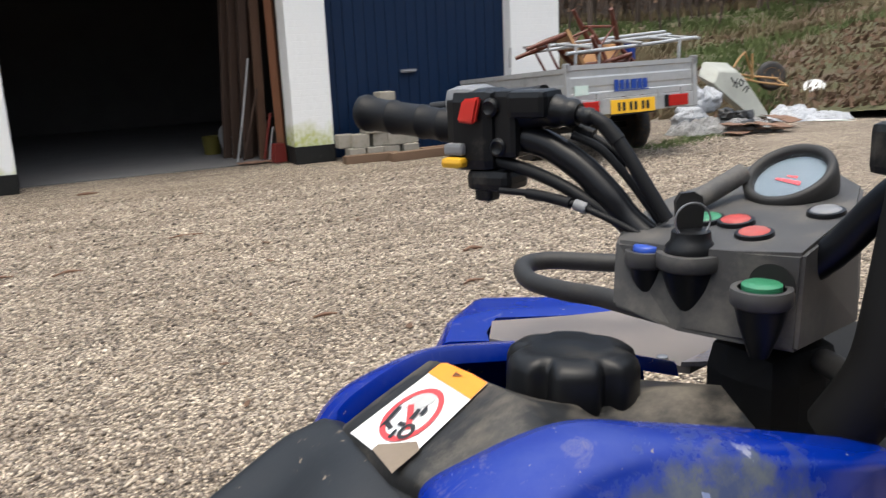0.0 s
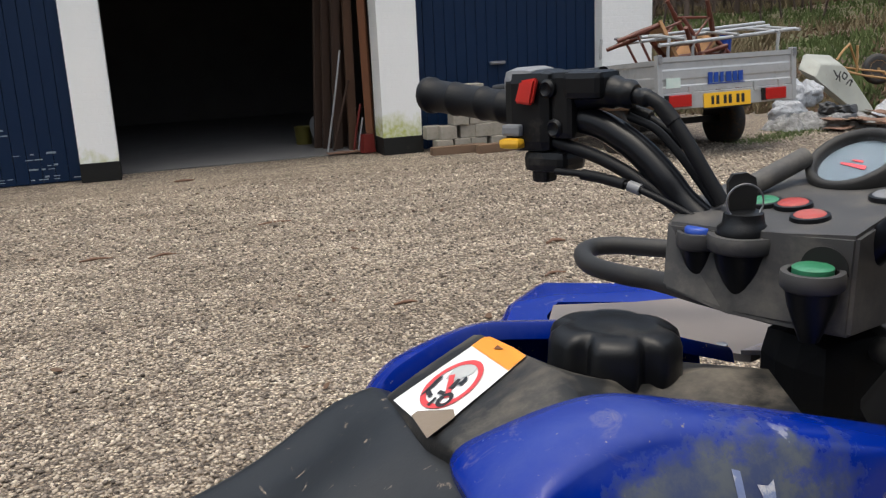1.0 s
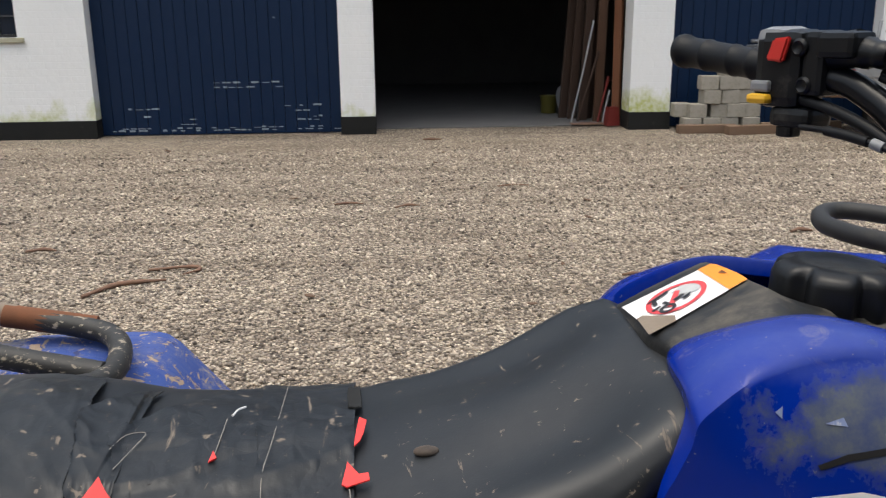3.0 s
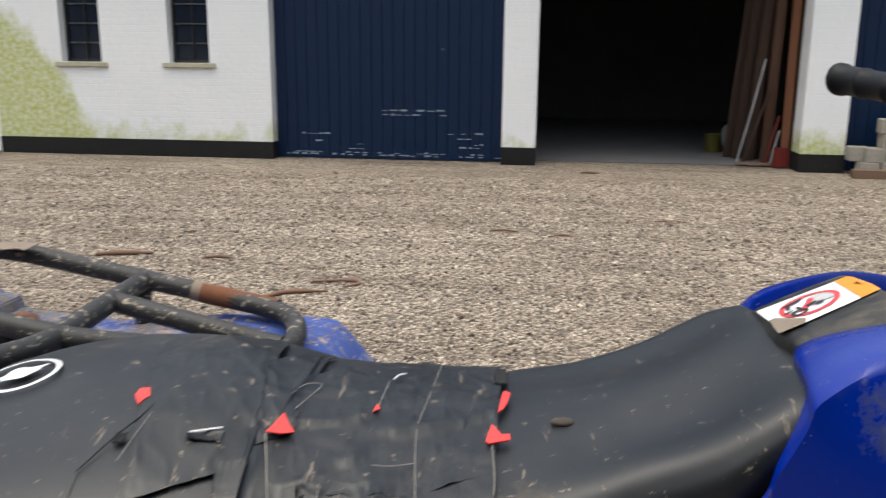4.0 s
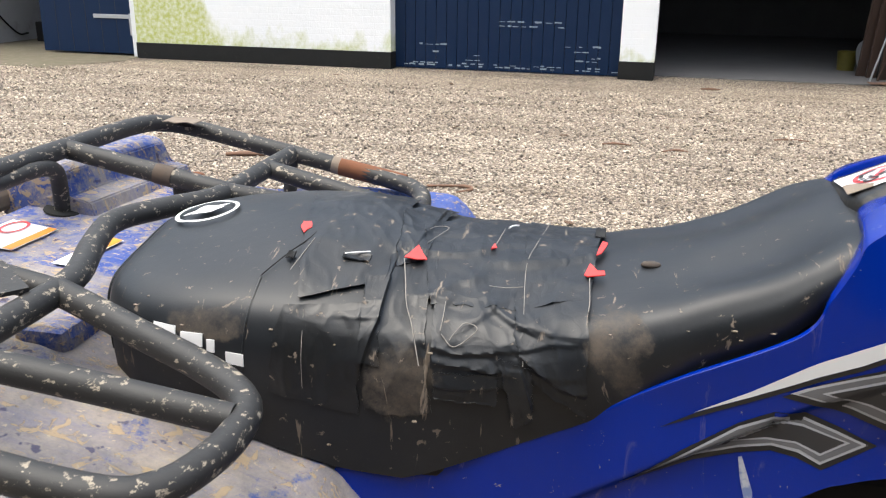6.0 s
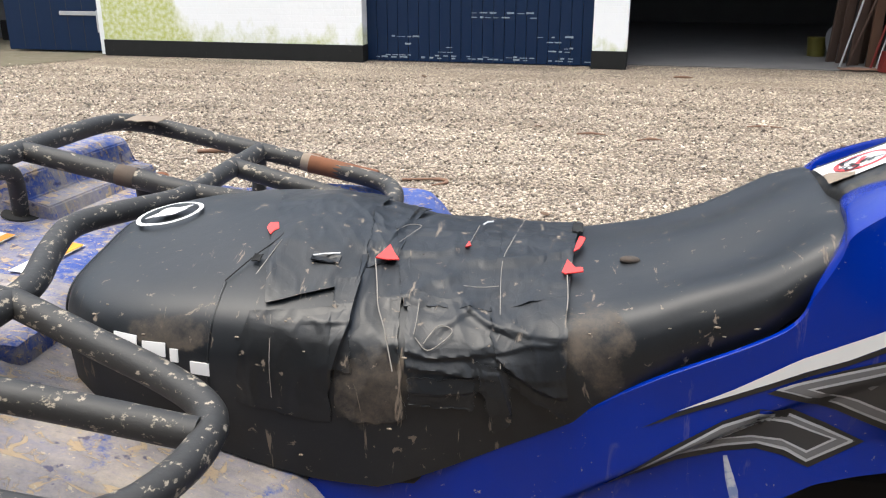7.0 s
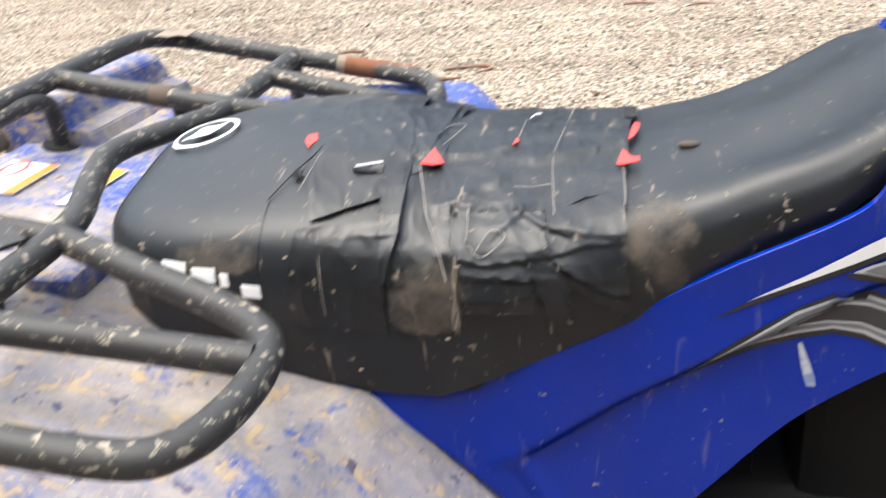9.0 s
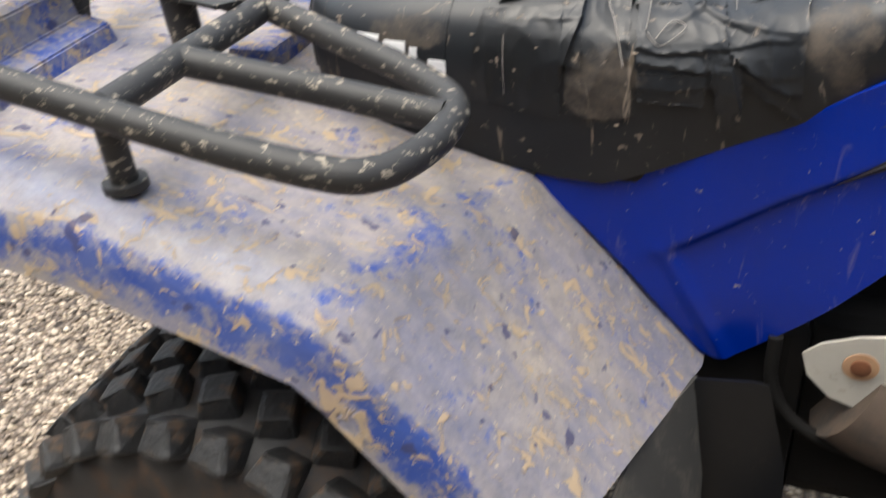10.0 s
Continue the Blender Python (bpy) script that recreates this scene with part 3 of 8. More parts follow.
def lathe(bm, prof, m=None, seg=24):
    """Turns (radius, height) rows round z."""
    m = m or Matrix()
    rings = [[bm.verts.new(m @ Vector((r * math.cos(2 * math.pi * j / seg), r * math.sin(2 * math.pi * j / seg), h))) for j in range(seg)] for r, h in prof]
    for A, B in zip(rings, rings[1:]):
        for j in range(seg):
            bm.faces.new((A[j], A[(j + 1) % seg], B[(j + 1) % seg], B[j]))
    bm.faces.new(rings[0][::-1])
    bm.faces.new(rings[-1])
    return bm


def sheet(bm, rows, thick=0.0):
    """A skin through rows of points, given a thickness."""
    g = [[bm.verts.new(p) for p in r] for r in rows]
    fs = [bm.faces.new((g[i][j], g[i][j + 1], g[i + 1][j + 1], g[i + 1][j])) for i in range(len(g) - 1) for j in range(len(g[0]) - 1)]
    if thick:
        bmesh.ops.recalc_face_normals(bm, faces=fs)
        bmesh.ops.solidify(bm, geom=fs, thickness=thick)
    return bm


def prism(bm, poly, m, depth):
    """A flat outline in the local xy plane of m, made depth thick along its z."""
    a = [bm.verts.new(m @ Vector((x, y, 0))) for x, y in poly]
    b = [bm.verts.new(m @ Vector((x, y, depth))) for x, y in poly]
    bm.faces.new(a[::-1])
    bm.faces.new(b)
    for i in range(len(a)):
        j = (i + 1) % len(a)
        bm.faces.new((a[i], a[j], b[j], b[i]))
    return bm


def lerp(table, x):
    xs, ys = zip(*table)
    return float(np.interp(x, xs, ys))


# ---- ground ----
def build_ground():
    bm = bmesh.new()
    xs = [-400, -60, -20, -12, -6, 0, 6, 12, 20, 60, 400]
    ys = [-400, -60, -20, -8, 0, 9.0, 16, 40, 400]
    sheet(bm, [[(x, y, 0) for x in xs] for y in ys])
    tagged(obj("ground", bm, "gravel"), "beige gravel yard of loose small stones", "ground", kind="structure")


build_ground()


# ---- the outbuilding ----
FY, DEPTH, TOP = 9.0, 0.30, 3.0


def wall(name, x0, x1, z0=0.0, z1=TOP, y0=FY, y1=FY + DEPTH, mat="wall"):
    bm = boxes((((x0 + x1) / 2, (y0 + y1) / 2, (z0 + z1) / 2), (x1 - x0, y1 - y0, z1 - z0)))
    return tagged(obj(name, bm, mat), "whitewashed brick wall stained green with algae", "wall", kind="structure")


def build_building():
    PZ = 0.175
    # window wall with two small windows
    wl, wr = -5.72, -2.70
    w1, w2 = (-4.954, -4.511), (-3.775, -3.341)
    for i, (a, b) in enumerate(((wl, w1[0]), (w1[1], w2[0]), (w2[1], wr))):
        wall("wall_window_%d" % (i + 1), a, b, PZ)
    for i, (a, b) in enumerate((w1, w2)):
        wall("wall_below_window_%d" % (i + 1), a, b, PZ, 0.965)
        wall("wall_above_window_%d" % (i + 1), a, b, 1.95, TOP)
    wall("wall_pillar_1", -0.335, 0.0, PZ)
    wall("wall_pillar_2", 2.53, 2.94, PZ)
    wall("wall_end", 5.03, 5.65, PZ)
    for i, (a, b) in enumerate(((wr, -0.335), (0.0, 2.53), (2.94, 5.03))):
        wall("wall_lintel_%d" % (i + 1), a, b, 2.35, TOP)
    for i, (a, b) in enumerate(((wl, wr), (-0.335, 0.0), (2.53, 2.94), (5.03, 5.65))):
        bm = boxes((((a + b) / 2, FY + DEPTH / 2 - 0.005, PZ / 2), (b - a + 0.012, DEPTH + 0.022, PZ)), bev=0.006)
        tagged(obj("plinth_%d" % (i + 1), bm, "plinth"), "black tarred plinth at the foot of the wall", "plinth", kind="structure")
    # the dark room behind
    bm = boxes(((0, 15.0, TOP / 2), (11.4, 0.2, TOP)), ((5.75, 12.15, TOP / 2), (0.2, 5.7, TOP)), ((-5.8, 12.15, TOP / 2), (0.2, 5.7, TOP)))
    tagged(obj("wall_back", bm, "dark_inside"), "dark rear walls inside the garage", "wall", kind="structure")
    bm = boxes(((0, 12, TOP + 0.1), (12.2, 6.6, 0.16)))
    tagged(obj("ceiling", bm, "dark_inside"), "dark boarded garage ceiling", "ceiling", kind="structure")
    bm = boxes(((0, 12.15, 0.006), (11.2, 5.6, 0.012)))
    tagged(obj("floor", bm, "dark_inside"), "dark garage floor", "floor", kind="structure")


build_building()


def garage_door(name, x0, x1, label, handle_at=None):
    d = thing(name, label, "door", pose((x0 + x1) / 2, FY + 0.17, 0.004), kind="structure")
    n = round((x1 - x0) / 0.115)
    w = (x1 - x0) / n
    proto = None
    for i in range(n):
        bm = bmesh.new()
        box(bm, (0, 0, 1.17), (w - 0.005, 0.03, 2.33), bev=0.003)
        if proto is None:
            ob = proto = part("board", bm, "blue_door", d)
        else:
            bm.free()
            ob = new("board", proto.data)
            ob.parent = d
        ob.location = (-(x1 - x0) / 2 + (i + 0.5) * w, 0, 0)
    part("backing", boxes(((0, 0.03, 1.17), (x1 - x0, 0.02, 2.33))), "blue_door", d)
    return d


door_1 = garage_door("door_1", -2.70, -0.335, "closed blue boarded garage door, paint worn near the foot")
door_2 = garage_door("door_2", 2.94, 5.03, "closed blue boarded garage door with a steel latch")


def dress_doors():
    rnd = random.Random(9)
    # worn-off paint: short pale dashes in level bands, as the boards' ribs were rubbed
    bands = ((0.50, 1.12, 1.75, 0.95), (0.455, 1.12, 1.80, 1.0), (0.25, 0.27, 0.62, 0.9), (0.175, 0.27, 0.42, 0.9), (0.15, 0.77, 0.94, 0.9), (0.10, 0.77, 0.94, 0.9), (0.27, 1.62, 2.25, 0.6), (0.22, 1.90, 2.25, 0.7), (0.13, 1.92, 2.2, 0.9), (0.16, 1.95, 2.2, 0.8), (0.06, 0.2, 2.2, 0.8), (0.035, 0.1, 2.3, 0.85))
    for z, a, b, fill in bands:
        x = a
        while x < b:
            w = rnd.uniform(0.03, 0.085)
            if rnd.random() < fill * 0.8:
                bm = bmesh.new()
                h = rnd.uniform(0.006, 0.02)
                prism(bm, [(0, 0), (w * 0.3, h * rnd.uniform(-0.3, 0.3)), (w, 0), (w, h), (w * 0.6, h * rnd.uniform(0.8, 1.3)), (0, h)], pose(x - 1.1825, -0.0158, z, 90, 0, 0), 0.0012)
                part("worn_paint", bm, "worn_paint", door_1)
            x += w + rnd.uniform(0.01, 0.05)
    bm = bmesh.new()
    prism(bm, [(0, 0), (0.02, -0.01), (0.025, 0.0), (0.005, 0.012)], pose(0.55, -0.016, 1.12, 90, 0, 0), 0.001)
    part("worn_paint", bm, "worn_paint", door_1)
    # latch
    bm = bmesh.new()
    tube(bm, [(0.0, 0, 0), (0.0, -0.05, 0.0), (0.08, -0.055, 0.0), (0.15, -0.05, 0)], 0.010, seg=8)
    box(bm, (0.075, -0.02, 0.0), (0.17, 0.012, 0.035))
    bmesh.ops.translate(bm, vec=(-0.20, -0.014, 0.848), verts=bm.verts)
    part("latch", bm, "steel", door_2, "plain steel latch handle", smooth=False)


dress_doors()


def build_windows():
    for k, (a, b) in enumerate(((-4.954, -4.511), (-3.775, -3.341))):
        w = thing("window_%d" % (k + 1), "small steel window with dark panes and a stone sill", "window", pose((a + b) / 2, FY + 0.14, 0.965), kind="structure")
        W, H = b - a, 0.985
        part("window_frame", boxes(((-W / 2 + 0.012, 0, H / 2), (0.024, 0.05, H)), ((W / 2 - 0.012, 0, H / 2), (0.024, 0.05, H)), ((0, 0, 0.014), (W, 0.05, 0.028)), ((0, 0, H - 0.014), (W, 0.05, 0.028))), "black_print", w)
        for i in range(1, 5):
            part("glazing_bar", boxes(((0, -0.005, H * i / 5), (W - 0.04, 0.02, 0.012))), "iron_bar", w)
        part("glazing_bar", boxes(((0.0, -0.003, H / 2), (0.012, 0.018, H - 0.04))), "black_print", w)
        for i in range(5):
            for s in (-1, 1):
                bm = boxes(((s * W / 4, 0.012, H * (i + 0.5) / 5), (W / 2 - 0.02, 0.004, H / 5 - 0.016)))
                part("pane", bm, "window_glass", w)
        bm = boxes(((0, -0.075, -0.024), (W + 0.13, 0.19, 0.048)), bev=0.008)
        part("window_sill", bm, "sill_stone", w, "mossy stone sill")


build_windows()


def build_left_wing():
    # boarded side door with a strap hinge, its white post, and the wing beyond the alley
    d = thing("door_3", "blue boarded side door on a steel strap hinge", "door", pose(-6.43, 9.12, 0.03), kind="structure")
    part("leaf", boxes(((0, 0, 1.15), (1.22, 0.05, 2.3)), bev=0.006), "blue_door", d)
    for x in (-0.4, -0.2, 0.0, 0.2, 0.4):
        part("groove", boxes(((x, -0.0255, 1.15), (0.006, 0.002, 2.28))), "black_print", d)
    part("strap_hinge", boxes(((0.36, -0.032, 0.415), (0.50, 0.012, 0.045)), bev=0.004), "galvanised", d)
    part("hinge_pin", boxes(((0.60, -0.04, 0.33), (0.03, 0.03, 0.24)), bev=0.005), "galvanised", d)
    for x, z in ((-0.52, 1.25), (-0.5, 1.42), (-0.45, 1.0), (-0.25, 0.95)):
        part("worn_paint", boxes(((x, -0.0262, z), (0.04, 0.002, 0.02))), "worn_paint", d)
    tagged(obj("door_post", boxes(((-5.775, 9.10, 1.15), (0.075, 0.10, 2.3)), bev=0.006), "white_paint"), "white painted timber door post", "post", kind="structure")
    bm = boxes(((-8.40, 10.9, 1.5), (0.24, 3.4, 3.0)))
    tagged(obj("wall_wing_side", bm, "grey_wall"), "shaded grey-white wall of the side wing", "wall", kind="structure")
    bm = boxes(((-10.9, 9.33, 1.5), (4.8, 0.24, 3.0)))
    tagged(obj("wall_wing_front", bm, "grey_wall"), "weathered white wall of the side wing", "wall", kind="structure")
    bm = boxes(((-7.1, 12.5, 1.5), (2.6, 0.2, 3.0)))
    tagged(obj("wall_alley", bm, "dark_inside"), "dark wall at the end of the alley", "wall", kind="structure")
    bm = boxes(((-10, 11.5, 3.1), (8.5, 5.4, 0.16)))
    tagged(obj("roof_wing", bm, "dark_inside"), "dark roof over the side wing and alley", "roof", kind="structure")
    g = thing("timber_gate", "weathered white plank gate with a diagonal brace", "gate", pose(-9.15, 9.15, 0.0))
    for i in range(6):
        part("board", boxes(((-0.12 * i, 0, 1.05), (0.11, 0.03, 1.6)), bev=0.004), "white_paint", g)
    part("rail", boxes(((-0.3, -0.035, 0.36), (0.85, 0.04, 0.10)), bev=0.005), "white_paint", g)
    bm = bmesh.new()
    box(bm, (0, 0, 0), (0.75, 0.04, 0.09), pose(-0.25, -0.035, 0.72, 0, 48, 0), 0.005)
    part("brace", bm, "white_paint", g)
    part("post", boxes(((0.06, -0.02, 0.16), (0.10, 0.10, 0.32)), ((0.06, -0.02, 1.0), (0.10, 0.10, 1.7)), bev=0.006), "white_paint", g)
    bm = bmesh.new()
    tube(bm, [(-8.26, 9.35, 1.6), (-8.265, 9.45, 0.95), (-8.262, 9.75, 0.45), (-8.255, 10.1, 0.12), (-8.25, 10.3, 0.10)], 0.012, seg=8)
    tagged(obj("cable", bm, "black_plastic", True), "black cable hanging down the grey wall", "cable")
    bm = bmesh.new()
    box(bm, (-7.75, 10.35, 0.13), (0.55, 0.35, 0.26), None, 0.02)
    tagged(obj("crate", bm, "engine_black"), "dark old crate in the alley", "crate")
    bm = bmesh.new()
    box(bm, (-7.35, 9.9, 0.22), (0.14, 0.2, 0.44), None, 0.03)
    tagged(obj("sack", bm, "brown_dirt"), "dark brown sack standing in the alley", "sack")
    bm = bmesh.new()
    rows = []
    for i in range(40):
        x = -12 + 6.3 * i / 39
        edge = 7.85 + 0.10 * noise.noise((x * 1.3, 0, 0)) + max(0.0, (x + 6.15)) * 1.7
        rows.append([(x, edge + (12.4 - edge) * j / 6, 0.005 + 0.004 * (j > 0)) for j in range(7)])
    sheet(bm, rows)
    tagged(obj("pavement", bm, "moss_concrete"), "damp mossy concrete apron in front of the side door", "pavement", kind="structure")


build_left_wing()



# ---- unseen dark wall added behind the viewer to dim light from there ----
def build_unseen_wall():
    bm = bmesh.new()
    box(bm, (0.0, -2.4, 1.9), (16.0, 0.12, 3.8))
    tagged(obj("wall_unseen_south", bm, "dark_boards"), "added dark wall out of view, dimming light on the quad bike", "wall", kind="structure")


build_unseen_wall()

# ---- the quad bike: forward is x, its left side is y ----
quad = thing("quad_bike", "muddy blue quad bike with black racks and a patched black seat", "quad bike", pose(0, 0.977, 0, 0, 0, 3.6))


def rz(u):
    """The height of the rear rack's plane, which falls towards the front."""
    return 0.786 - 0.2 * u


def build_rack():
    r = 0.0128
    pts = [(-0.317, -0.175), (-0.268, -0.190), (-0.22, -0.206), (-0.165, -0.223), (-0.125, -0.241), (-0.103, -0.262), (-0.095, -0.295), (-0.098, -0.338), (-0.112, -0.380), (-0.145, -0.402), (-0.25, -0.41), (-0.38, -0.41),
           (-0.47, -0.41), (-0.515, -0.395), (-0.535, -0.35), (-0.54, -0.2)]
    pts = pts + [(-0.54, 0.0)] + [(u, -v) for u, v in reversed(pts)]
    bm = bmesh.new()
    tube(bm, [(u, v, rz(u)) for u, v in pts], r, n=6, seg=14)
    rack = part("rear_rack", bm, "rack_paint", quad, "black tubular steel rack with chipped paint", smooth=True)

    def rail(name, pts, rad=r):
        bm = bmesh.new()
        tube(bm, [(u, v, rz(u) + (p[0] if p else 0)) for u, v, *p in pts], rad, n=6, seg=14)
        return part(name, bm, "rack_paint", rack, smooth=True)

    rail("cross_rail", [(-0.317, -0.405), (-0.317, -0.3), (-0.317, -0.18), (-0.325, -0.13), (-0.348, -0.07), (-0.366, 0.0), (-0.348, 0.07), (-0.325, 0.13), (-0.317, 0.18), (-0.317, 0.3), (-0.317, 0.405)])
    for s in (-1, 1):
        rail("side_rail", [(-0.317, 0.31 * s), (-0.21, 0.296 * s), (-0.104, 0.285 * s)])
        rail("long_rail", [(-0.317, 0.178 * s), (-0.42, 0.178 * s), (-0.535, 0.178 * s)])
        bm = bmesh.new()
        tube(bm, [(-0.317, 0.405 * s, 0.845), (-0.32, 0.402 * s, 0.788)], 0.0105)
        tube(bm, [(-0.32, 0.402 * s, 0.790), (-0.32, 0.402 * s, 0.783)], 0.0175, seg=18)
        part("post", bm, "rack_paint", rack, smooth=True)
        # bracket plate with a rusty bolt on its own stub post
        bm = bmesh.new()
        prism(bm, [(-0.045, -0.026), (0.0, -0.03), (0.045, -0.012), (0.05, 0.012), (0.0, 0.024), (-0.04, 0.022)], pose(-0.368 + 0.02 * (s > 0), 0.205 * s, 0.872 - 0.024 * (s > 0), 0, 11, 20 * s) @ Matrix.Scale(0.8 if s > 0 else 1.0, 4), 0.004)
        part("bracket", bm, "rack_paint", rack, "dusty bent steel bracket")
        bm = bmesh.new()
        lathe(bm, [(0.009, 0), (0.010, 0.002), (0.010, 0.008), (0.006, 0.010)], pose(-0.40 + 0.03 * (s > 0), 0.205 * s, 0.882 - 0.027 * (s > 0), 0, 11, 0), 6)
        part("bolt", bm, "rust", rack, "rusty bolt head")
        bm = bmesh.new()
        tube(bm, [(-0.39, 0.205 * s, 0.872 - 0.022 * (s > 0)), (-0.385, 0.205 * s, 0.762)], 0.0155)
        part("post", bm, "rack_paint", rack, smooth=True)
        # hook that drops from the rear rail into the deck
        bm = bmesh.new()
        tube(bm, [(-0.542, -0.03 * s, 0.884), (-0.535, 0.04 * s, 0.882), (-0.53, 0.10 * s, 0.884), (-0.535, 0.145 * s, 0.872), (-0.545, 0.165 * s, 0.84), (-0.548, 0.168 * s, 0.79)], 0.0105)
        part("hook", bm, "rack_paint", rack, smooth=True)
    # old tape and rust worn on the far rail
    for u, v, ln, mt, lab in ((-0.19, 0.4085, 0.05, "rust", "rust patch"), (-0.24, 0.41, 0.012, "dust", "dried mud"), (-0.40, 0.178, 0.012, "brown_dirt", "dried mud")):
        bm = bmesh.new()
        tube(bm, [(u - ln, v, rz(u - ln)), (u + ln, v, rz(u + ln))], r + 0.0007, seg=14)
        part("patch", bm, mt, rack, lab, smooth=True)
    bm = bmesh.new()
    sheet(bm, [[(-0.50 + 0.01 * i, 0.36 + 0.02 * j, rz(-0.5) + 0.013 + 0.0012 * math.sin(2.1 * i + j)) for j in range(3)] for i in range(6)], 0.0012)
    part("tape_scrap", bm, "dust", rack)


build_rack()

# ---- seat ----
SEAT_TOP = ((-0.310, 0.818), (-0.306, 0.846), (-0.298, 0.866), (-0.282, 0.876), (-0.25, 0.883), (-0.20, 0.888), (-0.15, 0.892), (-0.10, 0.894), (-0.05, 0.888), (0.0, 0.875), (0.08, 0.868), (0.16, 0.862), (0.22, 0.873), (0.28, 0.894), (0.33, 0.919), (0.352, 0.928), (0.372, 0.933), (0.384, 0.926), (0.392, 0.910))
SEAT_LOW = ((-0.30, 0.755), (-0.21, 0.742), (-0.136, 0.728), (-0.056, 0.706), (0.004, 0.699), (0.086, 0.731), (0.153, 0.757), (0.225, 0.797), (0.307, 0.840), (0.335, 0.87), (0.37, 0.875))
SEAT_HALF = ((-0.310, 0.075), (-0.306, 0.105), (-0.298, 0.130), (-0.282, 0.154), (-0.25, 0.176), (-0.2, 0.19), (-0.1, 0.19), (0.0, 0.18), (0.08, 0.165), (0.16, 0.148), (0.25, 0.134), (0.31, 0.134), (0.34, 0.130), (0.378, 0.122))


def seat_row(u, n=6):
    zt, zb, h = lerp(SEAT_TOP, u), lerp(SEAT_LOW, u), lerp(SEAT_HALF, u)
    d = zt - zb
    # the narrow front half is rounder than the broad rear cushion, and flat again where the tank cover meets it
    k = max(0.0, min(1.0, (u - 0.16) / 0.12)) * (1 - max(0.0, min(1.0, (u - 0.325) / 0.03)))
    front = [(h * 0.97, zb), (h, zb + 0.35 * d), (h * 0.96, zb + (0.66 - 0.05 * k) * d), (h * 0.83, zb + (0.90 - 0.08 * k) * d), (h * 0.5, zt - 0.002 - 0.012 * k), (0, zt)]
    cushion = [(h * 0.97, zb), (h, zb + 0.34 * d), (h * 0.985, zb + 0.63 * d), (h * 0.85, zb + 0.81 * d), (h * 0.45, zt - 0.009), (0, zt)]
    f = 1 - max(0.0, min(1.0, (u - 0.10) / 0.16))
    half = [(a * f + p * (1 - f), b * f + q * (1 - f)) for (a, b), (p, q) in zip(cushion, front)]
    pts = [(u, -v, w) for v, w in half] + [(u, v, w) for v, w in half[-2::-1]]
    return catmull(pts, n)


SEAT_STEP = 0.0025
SEAT_ROWS = [seat_row(-0.31 + SEAT_STEP * i, 8) for i in range(276)]


def seat_at(u, s):
    """A point of the seat: s runs from -1 at its right lower edge over 0 at the crown to 1."""
    y = max(0.0, min(274.999, (u + 0.31) / SEAT_STEP))
    x = (max(-1.0, min(1.0, s)) + 1) / 2 * (len(SEAT_ROWS[0]) - 1)
    j, i = int(y), min(int(x), len(SEAT_ROWS[0]) - 2)
    A, B = SEAT_ROWS[j], SEAT_ROWS[j + 1]
    return A[i].lerp(A[i + 1], x - i).lerp(B[i].lerp(B[i + 1], x - i), y - j)


def seat_normal(u, s):
    n = (seat_at(u + 0.01, s) - seat_at(u - 0.01, s)).cross(seat_at(u, min(s + 0.04, 1)) - seat_at(u, max(s - 0.04, -1)))
    return n.normalized() if n.z > 0 or s < -0.3 else -n.normalized()


def seat_skin(name, mat, u0, u1, s0, s1, lift=0.002, crinkle=0.0, skew=0.0, seed=0.0, nu=16, ns=26, curl=0.0, label="", ragged=0.0):
    """A piece of tape or sheet that lies on the seat, creased and a little loose at its rim."""
    rows = []
    for i in range(nu + 1):
        row = []
        for j in range(ns + 1):
            a, b = i / nu, j / ns
            s = s0 + (s1 - s0) * b + (ragged * noise.noise((a * 5, b * 3, seed)) if b in (0.0, 1.0) else 0)
            u = u0 + (u1 - u0) * a + skew * (s - s0) + (ragged * 0.2 * noise.noise((b * 9, a, seed + 3)) if a in (0.0, 1.0) else 0)
            p, n = seat_at(u, s), seat_normal(u, s)
            q = Vector((p.x * 26, p.y * 9, p.z * 9)) + Vector((seed, 0, seed))
            q2 = Vector((p.x * 16 + p.y * 30, p.y * 22 - p.x * 18, p.z * 30)) + Vector((seed, 3, 1))
            fold = (1 - abs(noise.noise(q))) ** 5 * 0.7 + (1 - abs(noise.noise(q2))) ** 7 * 0.6
            rim = min(a, 1 - a, b * 1.5, (1 - b) * 1.5)
            row.append(p + n * (lift + crinkle * fold * min(1, rim * 8 + 0.3) + curl * max(0, 1 - rim * 9) ** 2 * (0.6 + 0.8 * noise.noise((a * 4, b * 6, seed)))))
        rows.append(row)
    bm = bmesh.new()
    sheet(bm, rows, 0.0011)
    return part(name, bm, mat, seat, label, smooth=True)


def seat_decal(name, mat, ring, lift, label=""):
    """A flat shape laid on the seat from rows of (u, s)."""
    bm = bmesh.new()
    vs = [bm.verts.new(seat_at(u, s) + seat_normal(u, s) * lift) for u, s in ring]
    f = bm.faces.new(vs)
    bmesh.ops.triangulate(bm, faces=[f])
    return part(name, bm, mat, seat, label)


